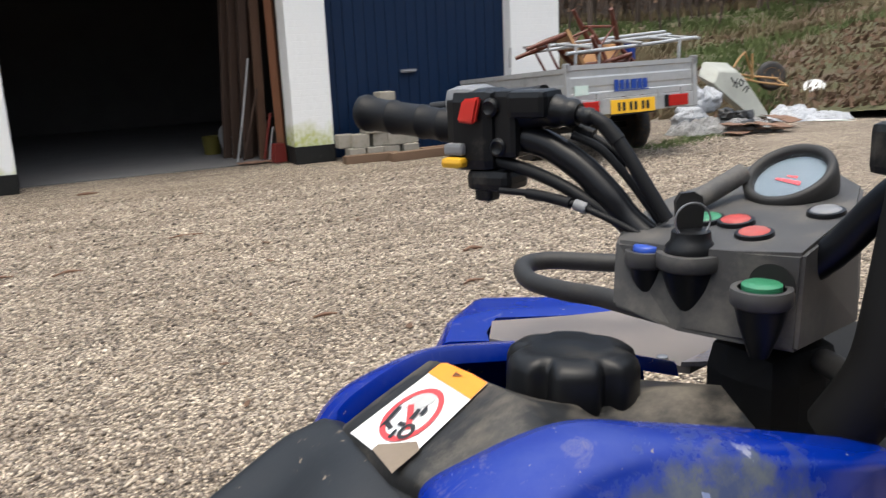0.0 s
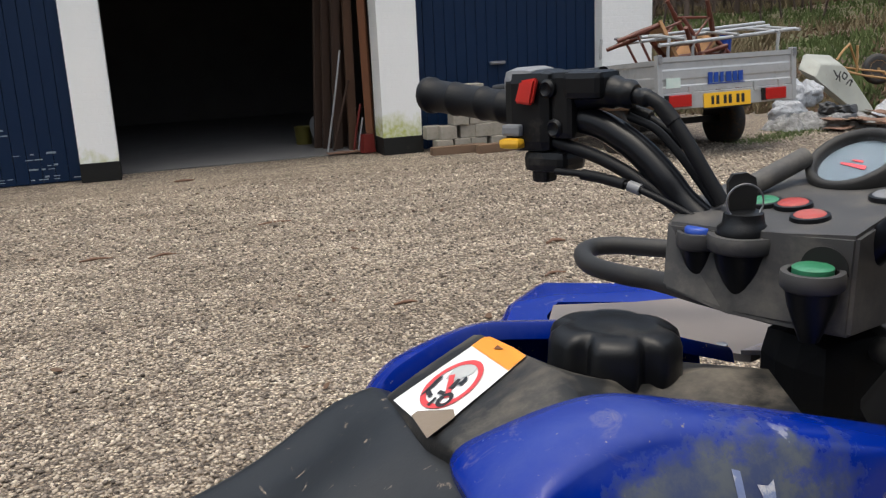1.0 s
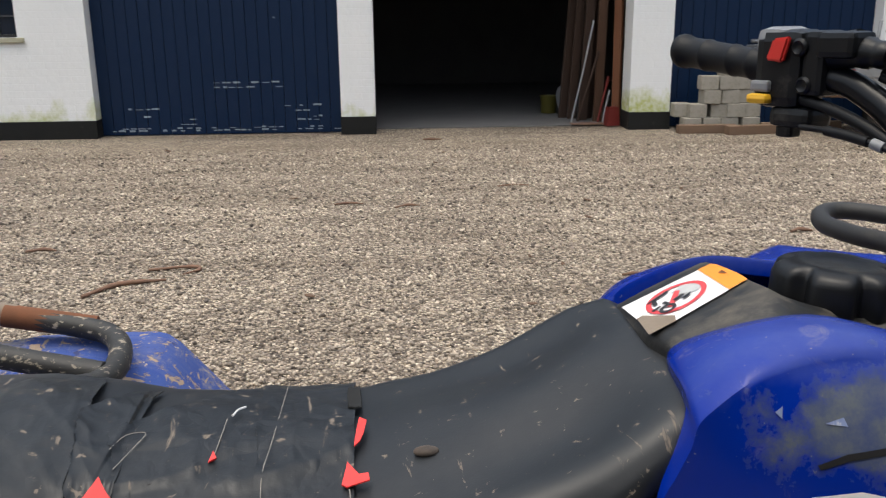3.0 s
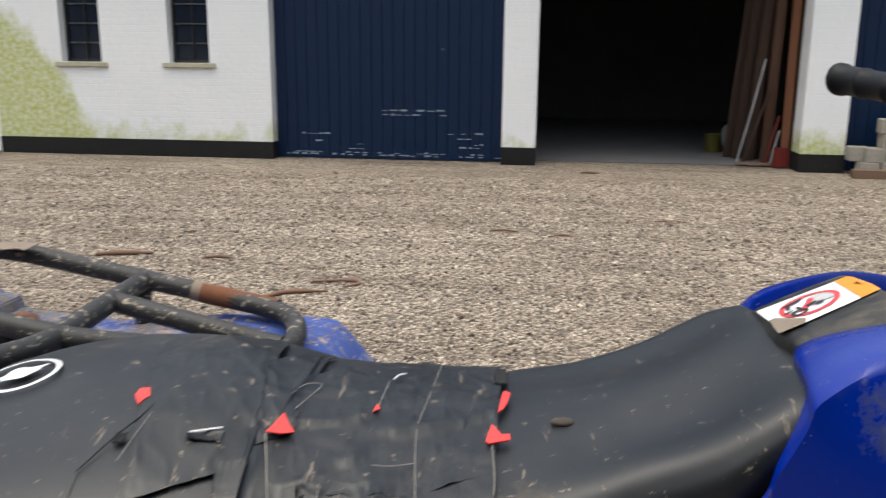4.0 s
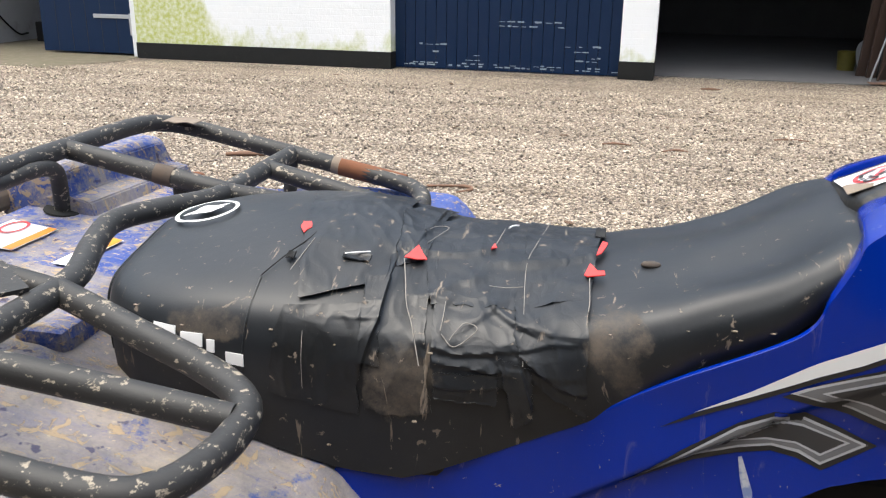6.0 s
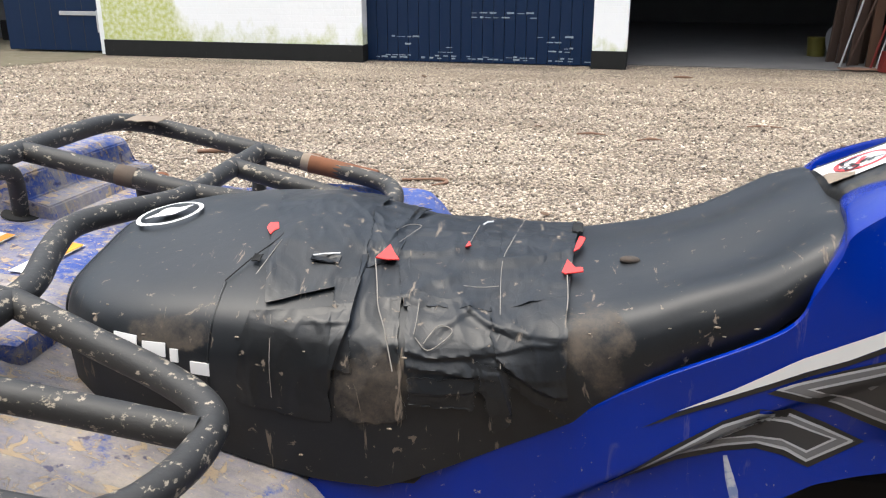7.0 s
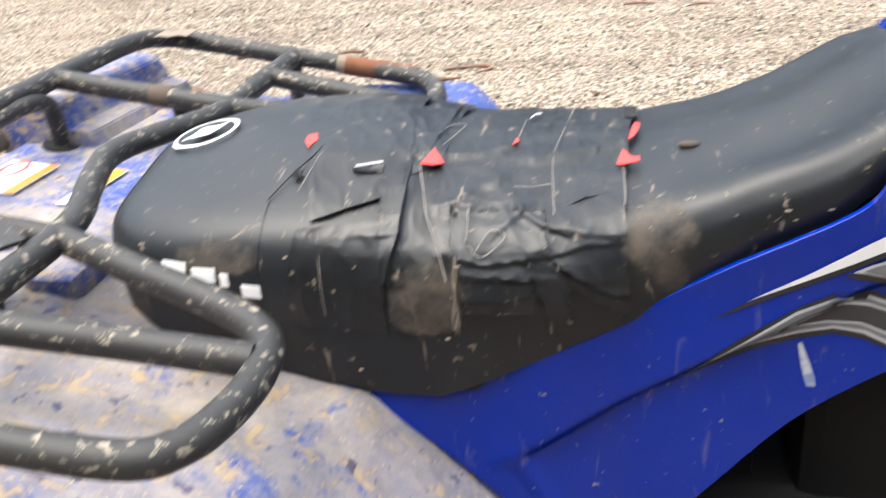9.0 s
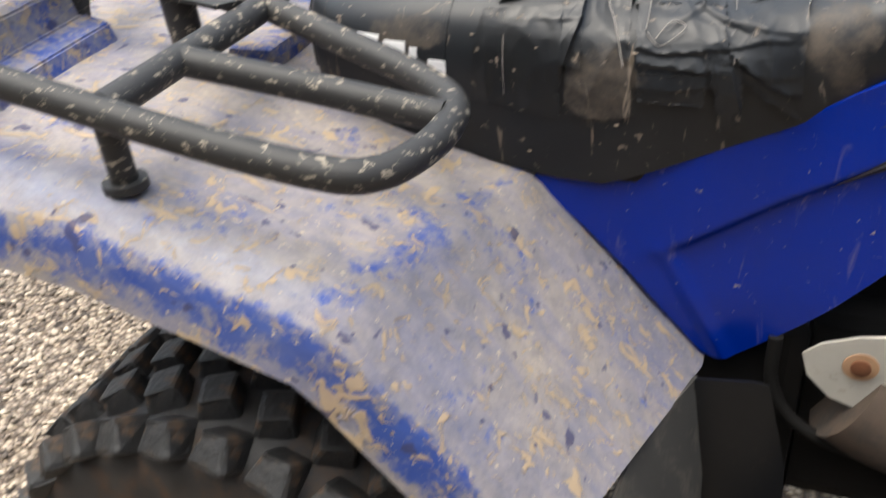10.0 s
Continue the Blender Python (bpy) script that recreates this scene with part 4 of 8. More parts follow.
def build_seat():
    bm = bmesh.new()
    us = [-0.310, -0.308, -0.306, -0.302, -0.298, -0.290, -0.282, -0.27, -0.258] + [-0.245 + 0.0203 * i for i in range(31)] + [0.371, 0.377, 0.383]
    rows = [seat_row(u, 8) for u in us]
    for r in rows:
        for p in r:
            p.z += 0.0018 * noise.noise(p * 14) - 0.007 * math.exp(-((p.x + 0.055) ** 2 + (p.y - 0.06) ** 2) / 0.0022)
    sheet(bm, rows)
    g = list(bm.verts)
    k = len(rows[0])
    bm.faces.new(g[:k])
    bm.faces.new(g[-k:][::-1])
    return part("seat", bm, "seat_vinyl", quad, "black vinyl seat patched with torn tape", smooth=True)


seat = build_seat()


# near-black filler added to keep the gap below the seat dark
def build_seat_gap_filler():
    bm = bmesh.new()
    rows = []
    for i in range(25):
        u = -0.28 + 0.63 * i / 24
        zb, h = lerp(SEAT_LOW, u), lerp(SEAT_HALF, u) * 0.93
        rows.append([(u, -h, zb + 0.02), (u, -h, zb - 0.03), (u, h, zb - 0.03), (u, h, zb + 0.02)])
    sheet(bm, rows, 0.004)
    part("seat_gap_filler", bm, "hole", seat)


build_seat_gap_filler()


def dress_seat():
    # piping round the rear edge, and the seam between the cushions
    bm = bmesh.new()
    tube(bm, [seat_at(-0.298, s / 10) + seat_normal(-0.298, s / 10) * 0.0008 for s in range(-10, 11)], 0.0014, seg=6, n=3)
    part("piping", bm, "seat_vinyl", seat, smooth=True)

    def seam(name, mat, pts, r, lift, label=""):
        bm = bmesh.new()
        tube(bm, [seat_at(u, s) + seat_normal(u, s) * lift for u, s in pts], r, seg=6, n=5)
        part(name, bm, mat, seat, label, smooth=True)

    seam("seam", "hole", [(-0.1082, -0.005), (-0.1082, -0.18), (-0.1217, -0.267), (-0.1347, -0.352)], 0.0006, 0.0022)
    seam("seam", "seat_vinyl", [(-0.1347, -0.352), (-0.1334, -0.437), (-0.1349, -0.566), (-0.1375, -0.72), (-0.1408, -0.887), (-0.1410, -0.95)], 0.0010, 0.0002)
    # torn black film taped over the middle in overlapping pieces; the lines are where it has folded or lifted
    folds = [(pts, h) for h, group in ((0.0042, ([(0.003, -0.335), (0.0175, -0.327), (0.0279, -0.342)], [(0.0671, -0.352), (0.0803, -0.397), (0.096, -0.451)], [(0.1014, -0.615), (0.1152, -0.683), (0.1337, -0.775), (0.1497, -0.829)],
                                                 [(-0.0059, -0.168), (0.0287, -0.15), (0.0552, -0.101)], [(0.0754, -0.166), (0.0903, -0.157), (0.1197, -0.12), (0.1472, -0.07)], [(-0.0334, -0.614), (-0.0246, -0.442), (-0.0258, -0.294)])),
                                       (0.0030, ([(0.0227, -0.313), (0.0324, -0.281), (0.0477, -0.255)], [(0.0580, -0.414), (0.0643, -0.385), (0.0701, -0.367)],
                                                 [(0.0243, -0.525), (0.0427, -0.558), (0.0741, -0.563)], [(0.0251, -0.588), (0.0477, -0.61), (0.0748, -0.649)], [(0.1069, -0.826), (0.102, -0.736), (0.0972, -0.652)], [(-0.0121, -0.079), (-0.0088, 0.003), (-0.0096, 0.123)])),
                                       (0.0016, ([(-0.0805, -0.407), (-0.0602, -0.398), (-0.0343, -0.389)], [(-0.148, 0.008), (-0.1255, -0.006), (-0.1102, 0.009)], [(-0.0477, -0.458), (-0.0322, -0.446)], [(0.105, -0.46), (0.125, -0.50), (0.147, -0.53)], [(0.10, -0.24), (0.12, -0.225), (0.145, -0.25)], [(0.102, -0.56), (0.12, -0.545), (0.148, -0.565)],
                                                 [(0.0, -0.06), (0.03, -0.03), (0.06, -0.04)], [(0.07, -0.05), (0.10, -0.03), (0.14, -0.01)], [(-0.09, -0.05), (-0.06, -0.10), (-0.03, -0.20)], [(-0.07, 0.05), (-0.045, -0.02), (-0.022, -0.14)], [(0.03, -0.68), (0.05, -0.70), (0.075, -0.71)], [(0.108, -0.66), (0.125, -0.71), (0.145, -0.74)]))) for pts in group]

    def fold_lift(u, s):
        """How far the film stands off: a soft rise to each fold and a sharp drop behind it."""
        out = 0.0
        for pts, h in folds:
            best, side = 1.0, 1.0
            for (u0, s0), (u1, s1) in zip(pts, pts[1:]):
                dx, dy, ox, oy = u1 - u0, (s1 - s0) * 0.28, u - u0, (s - s0) * 0.28
                f = max(0.0, min(1.0, (ox * dx + oy * dy) / (dx * dx + dy * dy)))
                d = math.hypot(ox - f * dx, oy - f * dy)
                if d < best:
                    best, side = d, dx * oy - dy * ox
            if best < 0.04:
                out += h * math.exp(-best / (0.011 if side > 0 else 0.0014))
        return out

    def piece(mat, corners, lift, seed, n=44, ragged=0.0022, label=""):
        """A four-cornered piece of film that follows the seat, with torn edges and fine wrinkles."""
        (ua, sa), (ub, sb), (uc, sc), (ud, sd) = corners
        rows = []
        for i in range(n + 1):
            row = []
            for j in range(n + 1):
                a, b = i / n, j / n
                rim = min(a, 1 - a, b, 1 - b)
                w = ragged * (noise.noise((a * 7, b * 7, seed)) + 0.6 * noise.noise((a * 19, b * 19, seed))) * max(0.0, 1 - rim * 10)
                u = (1 - a) * ((1 - b) * ua + b * ud) + a * ((1 - b) * ub + b * uc) + w
                s = (1 - a) * ((1 - b) * sa + b * sd) + a * ((1 - b) * sb + b * sc) + 3 * w
                p, nv = seat_at(u, s), seat_normal(u, s)
                q = Vector((p.x * 22 + p.y * 8, p.y * 13 - p.x * 6, p.z * 13)) + Vector((seed, 0, seed))
                wrinkle = 0.0016 * (1 - abs(noise.noise(q))) ** 6 + 0.0007 * (1 - abs(noise.noise(q * 2.7))) ** 5
                edge = 0.0007 * max(0.0, 1 - rim * 14) ** 2 * (0.5 + noise.noise((a * 5, b * 5, seed + 2)))
                row.append((p + nv * (lift + wrinkle + edge + fold_lift(u, s)), nv))
            rows.append(row)
        bm = bmesh.new()
        top, low = [[[bm.verts.new(p + nv * o) for p, nv in r] for r in rows] for o in (0.0, -0.0008)]
        for g, turn in ((top, False), (low, True)):
            for i in range(n):
                for j in range(n):
                    f = (g[i][j], g[i][j + 1], g[i + 1][j + 1], g[i + 1][j])
                    bm.faces.new(f[::-1] if turn else f)
        ring = [(0, j) for j in range(n)] + [(i, n) for i in range(n)] + [(n, n - j) for j in range(n)] + [(n - i, 0) for i in range(n)]
        for (i, j), (k, m) in zip(ring, ring[1:] + ring[:1]):
            bm.faces.new((top[i][j], low[i][j], low[k][m], top[k][m]))
        part("tape_piece", bm, mat, seat, label, smooth=60)

    for mat, corners, lift in (("smooth_tape", [(-0.1509, 0.122), (-0.05, 0.3), (-0.0242, -0.296), (-0.0937, -0.417)], 0.0010), ("smooth_tape", [(-0.1048, -0.455), (-0.0328, -0.385), (-0.037, -0.80), (-0.1150, -0.80)], 0.0008),
                               ("smooth_tape", [(-0.030, -0.20), (0.0080, -0.15), (0.0242, -0.777), (-0.032, -0.775)], 0.0016), ("tape", [(-0.020, -0.02), (0.0846, 0.40), (0.0978, -0.366), (0.0150, -0.347)], 0.0024),
                               ("tape", [(0.0761, 0.40), (0.1561, 0.40), (0.1500, -0.297), (0.0876, -0.366)], 0.0032), ("tape", [(0.0176, -0.30), (0.0973, -0.36), (0.0975, -0.731), (0.0264, -0.675)], 0.0030),
                               ("tape", [(0.0860, -0.355), (0.1500, -0.266), (0.1528, -0.955), (0.0972, -0.652)], 0.0036), ("tape", [(0.0263, -0.628), (0.0785, -0.658), (0.0788, -0.785), (0.0263, -0.721)], 0.0034),
                               ("tape", [(0.0788, -0.587), (0.1061, -0.647), (0.1093, -0.889), (0.0934, -0.903)], 0.0042), ("smooth_tape", [(-0.0434, -0.306), (-0.025, -0.288), (-0.0197, -0.622), (-0.0357, -0.616)], 0.0030),
                               ("smooth_tape", [(-0.045, 0.05), (-0.004, 0.25), (-0.002, -0.19), (-0.026, -0.25)], 0.0026)):
        piece(mat, corners, lift, 10 * lift * 1000 + corners[0][0] * 50)
    # near-black lines paint the shade under the lifted edges
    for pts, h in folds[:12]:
        seam("fold_shade", "hole", pts, 0.0007 if h > 0.004 else 0.0005, 0.0018 + 0.62 * h)
    # red tags
    for pts in ([(-0.0207, -0.219), (-0.0177, -0.197), (-0.0134, -0.153), (-0.0068, -0.182), (-0.0005, -0.202), (-0.0096, -0.214)],
                [(0.1427, -0.189), (0.1468, -0.119), (0.1506, -0.139), (0.1548, -0.158), (0.1617, -0.156), (0.1624, -0.18), (0.1463, -0.197)],
                [(0.1518, -0.067), (0.1544, -0.001), (0.1572, 0.057), (0.1632, 0.039), (0.1603, -0.013), (0.1568, -0.048)],
                [(-0.1268, -0.15), (-0.1269, -0.127), (-0.1196, -0.124), (-0.1146, -0.154), (-0.1179, -0.165), (-0.1189, -0.181)],
                [(0.0532, -0.111), (0.0551, -0.079), (0.0583, -0.099)]):
        ob = seat_decal("red_tag", "red_tag", pts, 0.0078 if pts[0][0] > -0.1 else 0.0035, "torn scrap of red plastic")
        m = ob.modifiers.new("thick", "SOLIDIFY")
        m.thickness = 0.0012
    # loose threads
    for pts, r in (([(-0.0203, -0.223), (-0.0123, -0.293), (-0.0053, -0.363), (0.004, -0.434), (0.0139, -0.594)], 0.0007), ([(0.1478, -0.203), (0.1502, -0.328), (0.1499, -0.389)], 0.0006),
                   ([(0.0593, 0.041), (0.0574, -0.061), (0.0558, -0.1)], 0.0005), ([(0.0983, 0.298), (0.0941, -0.048), (0.0896, -0.166), (0.0954, -0.366), (0.0988, -0.627)], 0.0005), ([(0.0612, -0.278), (0.0757, -0.28), (0.0907, -0.271)], 0.0005),
                   ([(0.03, -0.469), (0.0409, -0.523), (0.0551, -0.479), (0.0588, -0.444), (0.0483, -0.425), (0.0412, -0.463), (0.0373, -0.494)], 0.0006), ([(0.0281, -0.346), (0.0292, -0.401), (0.0288, -0.456)], 0.0005),
                   ([(-0.1048, -0.205), (-0.1082, -0.289), (-0.1104, -0.327)], 0.0005), ([(-0.0135, -0.082), (-0.0068, -0.034), (0.006, -0.022), (0.0008, -0.073), (-0.0066, -0.13)], 0.0005), ([(-0.0868, -0.457), (-0.0844, -0.637), (-0.0841, -0.753)], 0.0004)):
        seam("thread", "thread", pts, r * 0.75, 0.0072 if pts[0][0] > -0.03 else 0.0034, "loose pale thread")
    # small curled flaps with a white edge, and lumps of mud
    seat_skin("tape_flap", "tape", -0.072, -0.048, -0.262, -0.236, 0.0030, 0, 0, 2.0, 6, 4, 0.003)
    seam("flap_edge", "white_print", [(-0.0709, -0.252), (-0.0611, -0.242), (-0.0499, -0.231)], 0.0009, 0.0056)
    seat_skin("tape_flap", "hole", -0.121, -0.114, -0.285, -0.262, 0.0025, 0, 0, 2.5, 4, 4, 0.002)
    seam("flap_edge", "white_print", [(0.0624, 0.058), (0.0649, 0.09), (0.0698, 0.11)], 0.0009, 0.0072)
    seat_skin("tape_flap", "hole", 0.149, 0.160, 0.13, 0.30, 0.0050, 0, 0, 4.5, 4, 6, 0.002)
    rnd = random.Random(17)
    for u, s, r in [(0.2027, -0.104, 0.006)] + [(rnd.uniform(-0.28, 0.3), rnd.uniform(-0.95, -0.45), rnd.uniform(0.0006, 0.0018)) for _ in range(16)]:
        bm = bmesh.new()
        bmesh.ops.create_icosphere(bm, subdivisions=2 if r > 0.004 else 1, radius=r, matrix=Matrix.Translation(seat_at(u, s) + seat_normal(u, s) * (0.001 if r > 0.004 else 0.0002 if not -0.11 < u < 0.16 else 0.0025 if u < 0.01 else 0.0055)) @ Matrix.Diagonal((1.6, 1, 0.6, 1)))
        part("mud_lump", bm, "brown_dirt" if r > 0.004 else "dust", seat, smooth=True)
    # round white emblem and plain white marks on the flank
    c, r = (-0.244, -0.020), 0.0325

    def across(u, v):
        """How far round the seat a place lies that is v to its left."""
        lo, hi = -0.6, 0.6
        for _ in range(18):
            mid = (lo + hi) / 2
            lo, hi = (mid, hi) if seat_at(u, mid).y < v else (lo, mid)
        return (lo + hi) / 2

    def put(x, y, lift):
        u = c[0] + x
        s = across(u, c[1] + y)
        return seat_at(u, s) + seat_normal(u, s) * lift

    bm = bmesh.new()
    A, B = [[bm.verts.new(put(q * math.cos(a), q * math.sin(a), 0.0040)) for a in (2 * math.pi * k / 36 for k in range(36))] for q in (r, r - 0.0042)]
    for k in range(len(A)):
        j = (k + 1) % len(A)
        bm.faces.new((A[k], A[j], B[j], B[k]))
    part("emblem_ring", bm, "white_print", seat, "white printed ring")
    bm = bmesh.new()
    mid = bm.verts.new(put(0, 0, 0.0046))
    rim = [bm.verts.new(put((0.020 * math.cos(a) * (1 + 0.25 * math.sin(5 * a))) * 0.79 - 0.0095 * math.sin(a) * (1 + 0.3 * math.cos(4 * a)) * 0.61, (0.020 * math.cos(a) * (1 + 0.25 * math.sin(5 * a))) * 0.61 + 0.0095 * math.sin(a) * (1 + 0.3 * math.cos(4 * a)) * 0.79, 0.0046)) for a in (2 * math.pi * k / 40 for k in range(40))]
    for k in range(40):
        bm.faces.new((mid, rim[k], rim[(k + 1) % 40]))
    part("emblem", bm, "white_print", seat)
    for u0, u1, s0, s1 in ((-0.221, -0.198, -0.660, -0.605), (-0.193, -0.173, -0.680, -0.625), (-0.169, -0.162, -0.695, -0.645), (-0.152, -0.136, -0.730, -0.685)):
        seat_skin("white_mark", "white_print", u0, u1, s0, s1, 0.0012, 0, 0, 1.0, 4, 4)


dress_seat()

# ---- body sides: lower and upper edge of the panel as (forward, up) ----
P_LOW = [(-0.065, 0.698), (-0.02, 0.655), (0.03, 0.600), (0.075, 0.543), (0.103, 0.511), (0.133, 0.514), (0.20, 0.572), (0.28, 0.662), (0.346, 0.711), (0.37, 0.722), (0.395, 0.730), (0.43, 0.736), (0.49, 0.735), (0.55, 0.715), (0.62, 0.68), (0.74, 0.60)]
P_EDGE = [(-0.062, 0.703), (0.004, 0.7065), (0.045, 0.7225), (0.083, 0.7375), (0.12, 0.751), (0.155, 0.764), (0.224, 0.803), (0.317, 0.852)]
P_TOP = P_EDGE + [(0.336, 0.886), (0.349, 0.915), (0.358, 0.936), (0.398, 0.957), (0.46, 0.963), (0.51, 0.955), (0.58, 0.936), (0.70, 0.895)]
P_TOP_LEFT = P_EDGE + [(0.336, 0.852), (0.350, 0.866), (0.366, 0.886), (0.40, 0.922), (0.46, 0.935), (0.51, 0.930), (0.58, 0.915), (0.70, 0.88)]
# the cowl's inner edge beside the tank cover, from the corner at the seat forward
COWL_IN = [(0.338, -0.131, 0.890), (0.357, -0.114, 0.930), (0.3695, -0.050, 0.9375), (0.400, -0.058, 0.956), (0.455, -0.070, 0.9685), (0.509, -0.082, 0.959), (0.578, -0.090, 0.940), (0.70, -0.095, 0.90)]
COWL_IN_LEFT = [(0.338, 0.134, 0.850), (0.366, 0.117, 0.895), (0.377, 0.104, 0.924), (0.397, 0.101, 0.942), (0.450, 0.101, 0.960), (0.4995, 0.090, 0.9595), (0.578, 0.085, 0.944), (0.70, 0.090, 0.90)]


def catmull2(pts, n=5):
    return [(p.x, p.y) for p in catmull([(a, b, 0) for a, b in pts], n)]


def panel_side(u, w):
    """How far the side panel stands out at a place: a bellied tank cowl that rolls in at the top, and a flared rear foot."""
    rear = max(0.0, min(1.0, (0.15 - u) / 0.2))
    low = max(0.0, min(1.0, (0.78 - w) / 0.2))
    bulge = max(0.0, 1 - ((u - 0.50) / 0.17) ** 2) * max(0.0, 1 - ((w - 0.86) / 0.10) ** 2) * 0.030
    roll = max(0.0, (w - 0.90) / 0.06) ** 2 * 0.008 * max(0.0, min(1.0, (u - 0.36) / 0.08))
    groove = 0.008 / (1 + math.exp(-(w - (0.594 + 0.584 * u)) / 0.0012)) * max(0.0, min(1.0, (0.42 - u) / 0.1)) * max(0.0, min(1.0, (u - 0.03) / 0.05))
    # a raised fold runs from the groove down to the foot
    fold = abs((u - 0.0588) * 0.888 + (w - 0.6285) * 0.459)
    fold = 0.004 * max(0.0, 1 - fold / 0.012) * max(0.0, min(1.0, (0.64 - w) / 0.02))
    return 0.134 + 0.036 * rear + 0.016 * low + bulge - roll + groove + fold


def panel_patch(name, mat, poly, lift, label="", parent=None):
    bm = bmesh.new()
    f = bm.faces.new([bm.verts.new((u, 0, w)) for u, w in poly])
    bmesh.ops.triangulate(bm, faces=[f])
    bmesh.ops.subdivide_edges(bm, edges=bm.edges, cuts=3, use_grid_fill=True)
    for v in bm.verts:
        v.co.y = -panel_side(v.co.x, v.co.z) - lift
    return part(name, bm, mat, parent or side_right, label, smooth=True)


def build_sides():
    made = []
    for s, top, inner in ((-1, P_TOP, COWL_IN), (1, P_TOP_LEFT, COWL_IN_LEFT)):
        edge = [(u, s * (panel_side(u, w) - 0.005), w + 0.001) for u, w in top[:8]]
        rows = []
        for (u0, w0), (u1, w1), q in zip(catmull2(P_LOW, 8), catmull2(top, 8), catmull(edge + inner, 8)):
            row = []
            for k in range(61):
                u, w = u0 + (u1 - u0) * k / 60, w0 + (w1 - w0) * k / 60
                row.append(Vector((u, s * panel_side(u, w), w)))
            # over the rounded shoulder to the inner edge, then a lip turned down
            p = row[-1]
            c = p.lerp(q, 0.30) + Vector((0, 0, 0.22 * min((q - p).length, 0.06)))
            for k in range(1, 9):
                f = k / 8
                row.append(p * (1 - f) ** 2 + c * (2 * f * (1 - f)) + q * f ** 2)
            row.append(q + Vector((0.001, -s * 0.002, -0.003)))
            row.append(q + Vector((0.003, -s * 0.003, -0.014)))
            rows.append(row)
        bm = bmesh.new()
        sheet(bm, rows, 0.003)
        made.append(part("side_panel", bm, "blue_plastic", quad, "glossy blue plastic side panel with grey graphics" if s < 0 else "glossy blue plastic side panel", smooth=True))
    return made[0]


side_right = build_sides()


def dress_side():
    panel_patch("white_stripe", "white_print", [(0.242, 0.777), (0.285, 0.801), (0.324, 0.826), (0.362, 0.850), (0.398, 0.872), (0.421, 0.886), (0.45, 0.889), (0.485, 0.881), (0.485, 0.870), (0.45, 0.876), (0.422, 0.873), (0.398, 0.859), (0.364, 0.836), (0.326, 0.815), (0.285, 0.796)], 0.0012)
    panel_patch("black_edge", "black_print", [(0.215, 0.760), (0.242, 0.776), (0.285, 0.7955), (0.326, 0.8145), (0.364, 0.8355), (0.398, 0.858), (0.422, 0.872), (0.422, 0.868), (0.398, 0.853), (0.364, 0.831), (0.326, 0.810), (0.285, 0.791)], 0.0008)
    panel_patch("black_edge", "black_print", [(0.186, 0.700), (0.236, 0.742), (0.279, 0.772), (0.306, 0.785), (0.331, 0.784), (0.358, 0.775), (0.39, 0.760), (0.350, 0.733), (0.329, 0.742), (0.308, 0.746), (0.282, 0.741), (0.247, 0.730)], 0.0006)
    panel_patch("silver_swoosh", "silver_print", [(0.192, 0.706), (0.238, 0.739), (0.279, 0.769), (0.306, 0.781), (0.33, 0.780), (0.357, 0.771), (0.383, 0.760), (0.348, 0.738), (0.33, 0.747), (0.308, 0.751), (0.282, 0.746), (0.247, 0.735)], 0.0012)
    panel_patch("grey_swoosh", "grey_print", [(0.205, 0.714), (0.238, 0.737), (0.279, 0.7665), (0.306, 0.779), (0.329, 0.778), (0.356, 0.769), (0.378, 0.760), (0.348, 0.741), (0.331, 0.750), (0.308, 0.7535), (0.282, 0.7485), (0.247, 0.737)], 0.0018)
    panel_patch("silver_line", "silver_print", [(0.262, 0.7495), (0.284, 0.7645), (0.307, 0.7755), (0.331, 0.7735), (0.369, 0.761), (0.347, 0.7465), (0.327, 0.7555), (0.303, 0.7565)], 0.0022)
    panel_patch("dark_swoosh", "dark_print", [(0.266, 0.7505), (0.285, 0.7625), (0.307, 0.7735), (0.331, 0.7715), (0.365, 0.761), (0.347, 0.7490), (0.327, 0.7575), (0.303, 0.7585)], 0.0026)
    panel_patch("black_edge", "black_print", [(0.31, 0.799), (0.363, 0.827), (0.401, 0.845), (0.44, 0.855), (0.475, 0.85), (0.46, 0.795), (0.409, 0.771), (0.364, 0.788)], 0.0006)
    panel_patch("silver_arrow", "silver_print", [(0.316, 0.803), (0.363, 0.825), (0.401, 0.842), (0.44, 0.851), (0.47, 0.846), (0.455, 0.799), (0.408, 0.778), (0.364, 0.794)], 0.0012)
    panel_patch("grey_arrow", "grey_print", [(0.322, 0.8035), (0.363, 0.823), (0.401, 0.840), (0.44, 0.849), (0.467, 0.844), (0.453, 0.801), (0.408, 0.781), (0.365, 0.796)], 0.0018)
    panel_patch("silver_line", "silver_print", [(0.339, 0.8065), (0.374, 0.823), (0.402, 0.836), (0.43, 0.843), (0.452, 0.839), (0.44, 0.803), (0.405, 0.7895), (0.376, 0.7995)], 0.0022)
    panel_patch("black_arrow", "dark_print", [(0.344, 0.807), (0.375, 0.821), (0.402, 0.834), (0.43, 0.841), (0.450, 0.837), (0.438, 0.805), (0.405, 0.792), (0.377, 0.8015)], 0.0026)
    panel_patch("paint_chip", "scrape", [(0.283, 0.737), (0.286, 0.738), (0.291, 0.725), (0.298, 0.706), (0.299, 0.698), (0.292, 0.698), (0.287, 0.715)], 0.0008, "pale scraped paint chip")
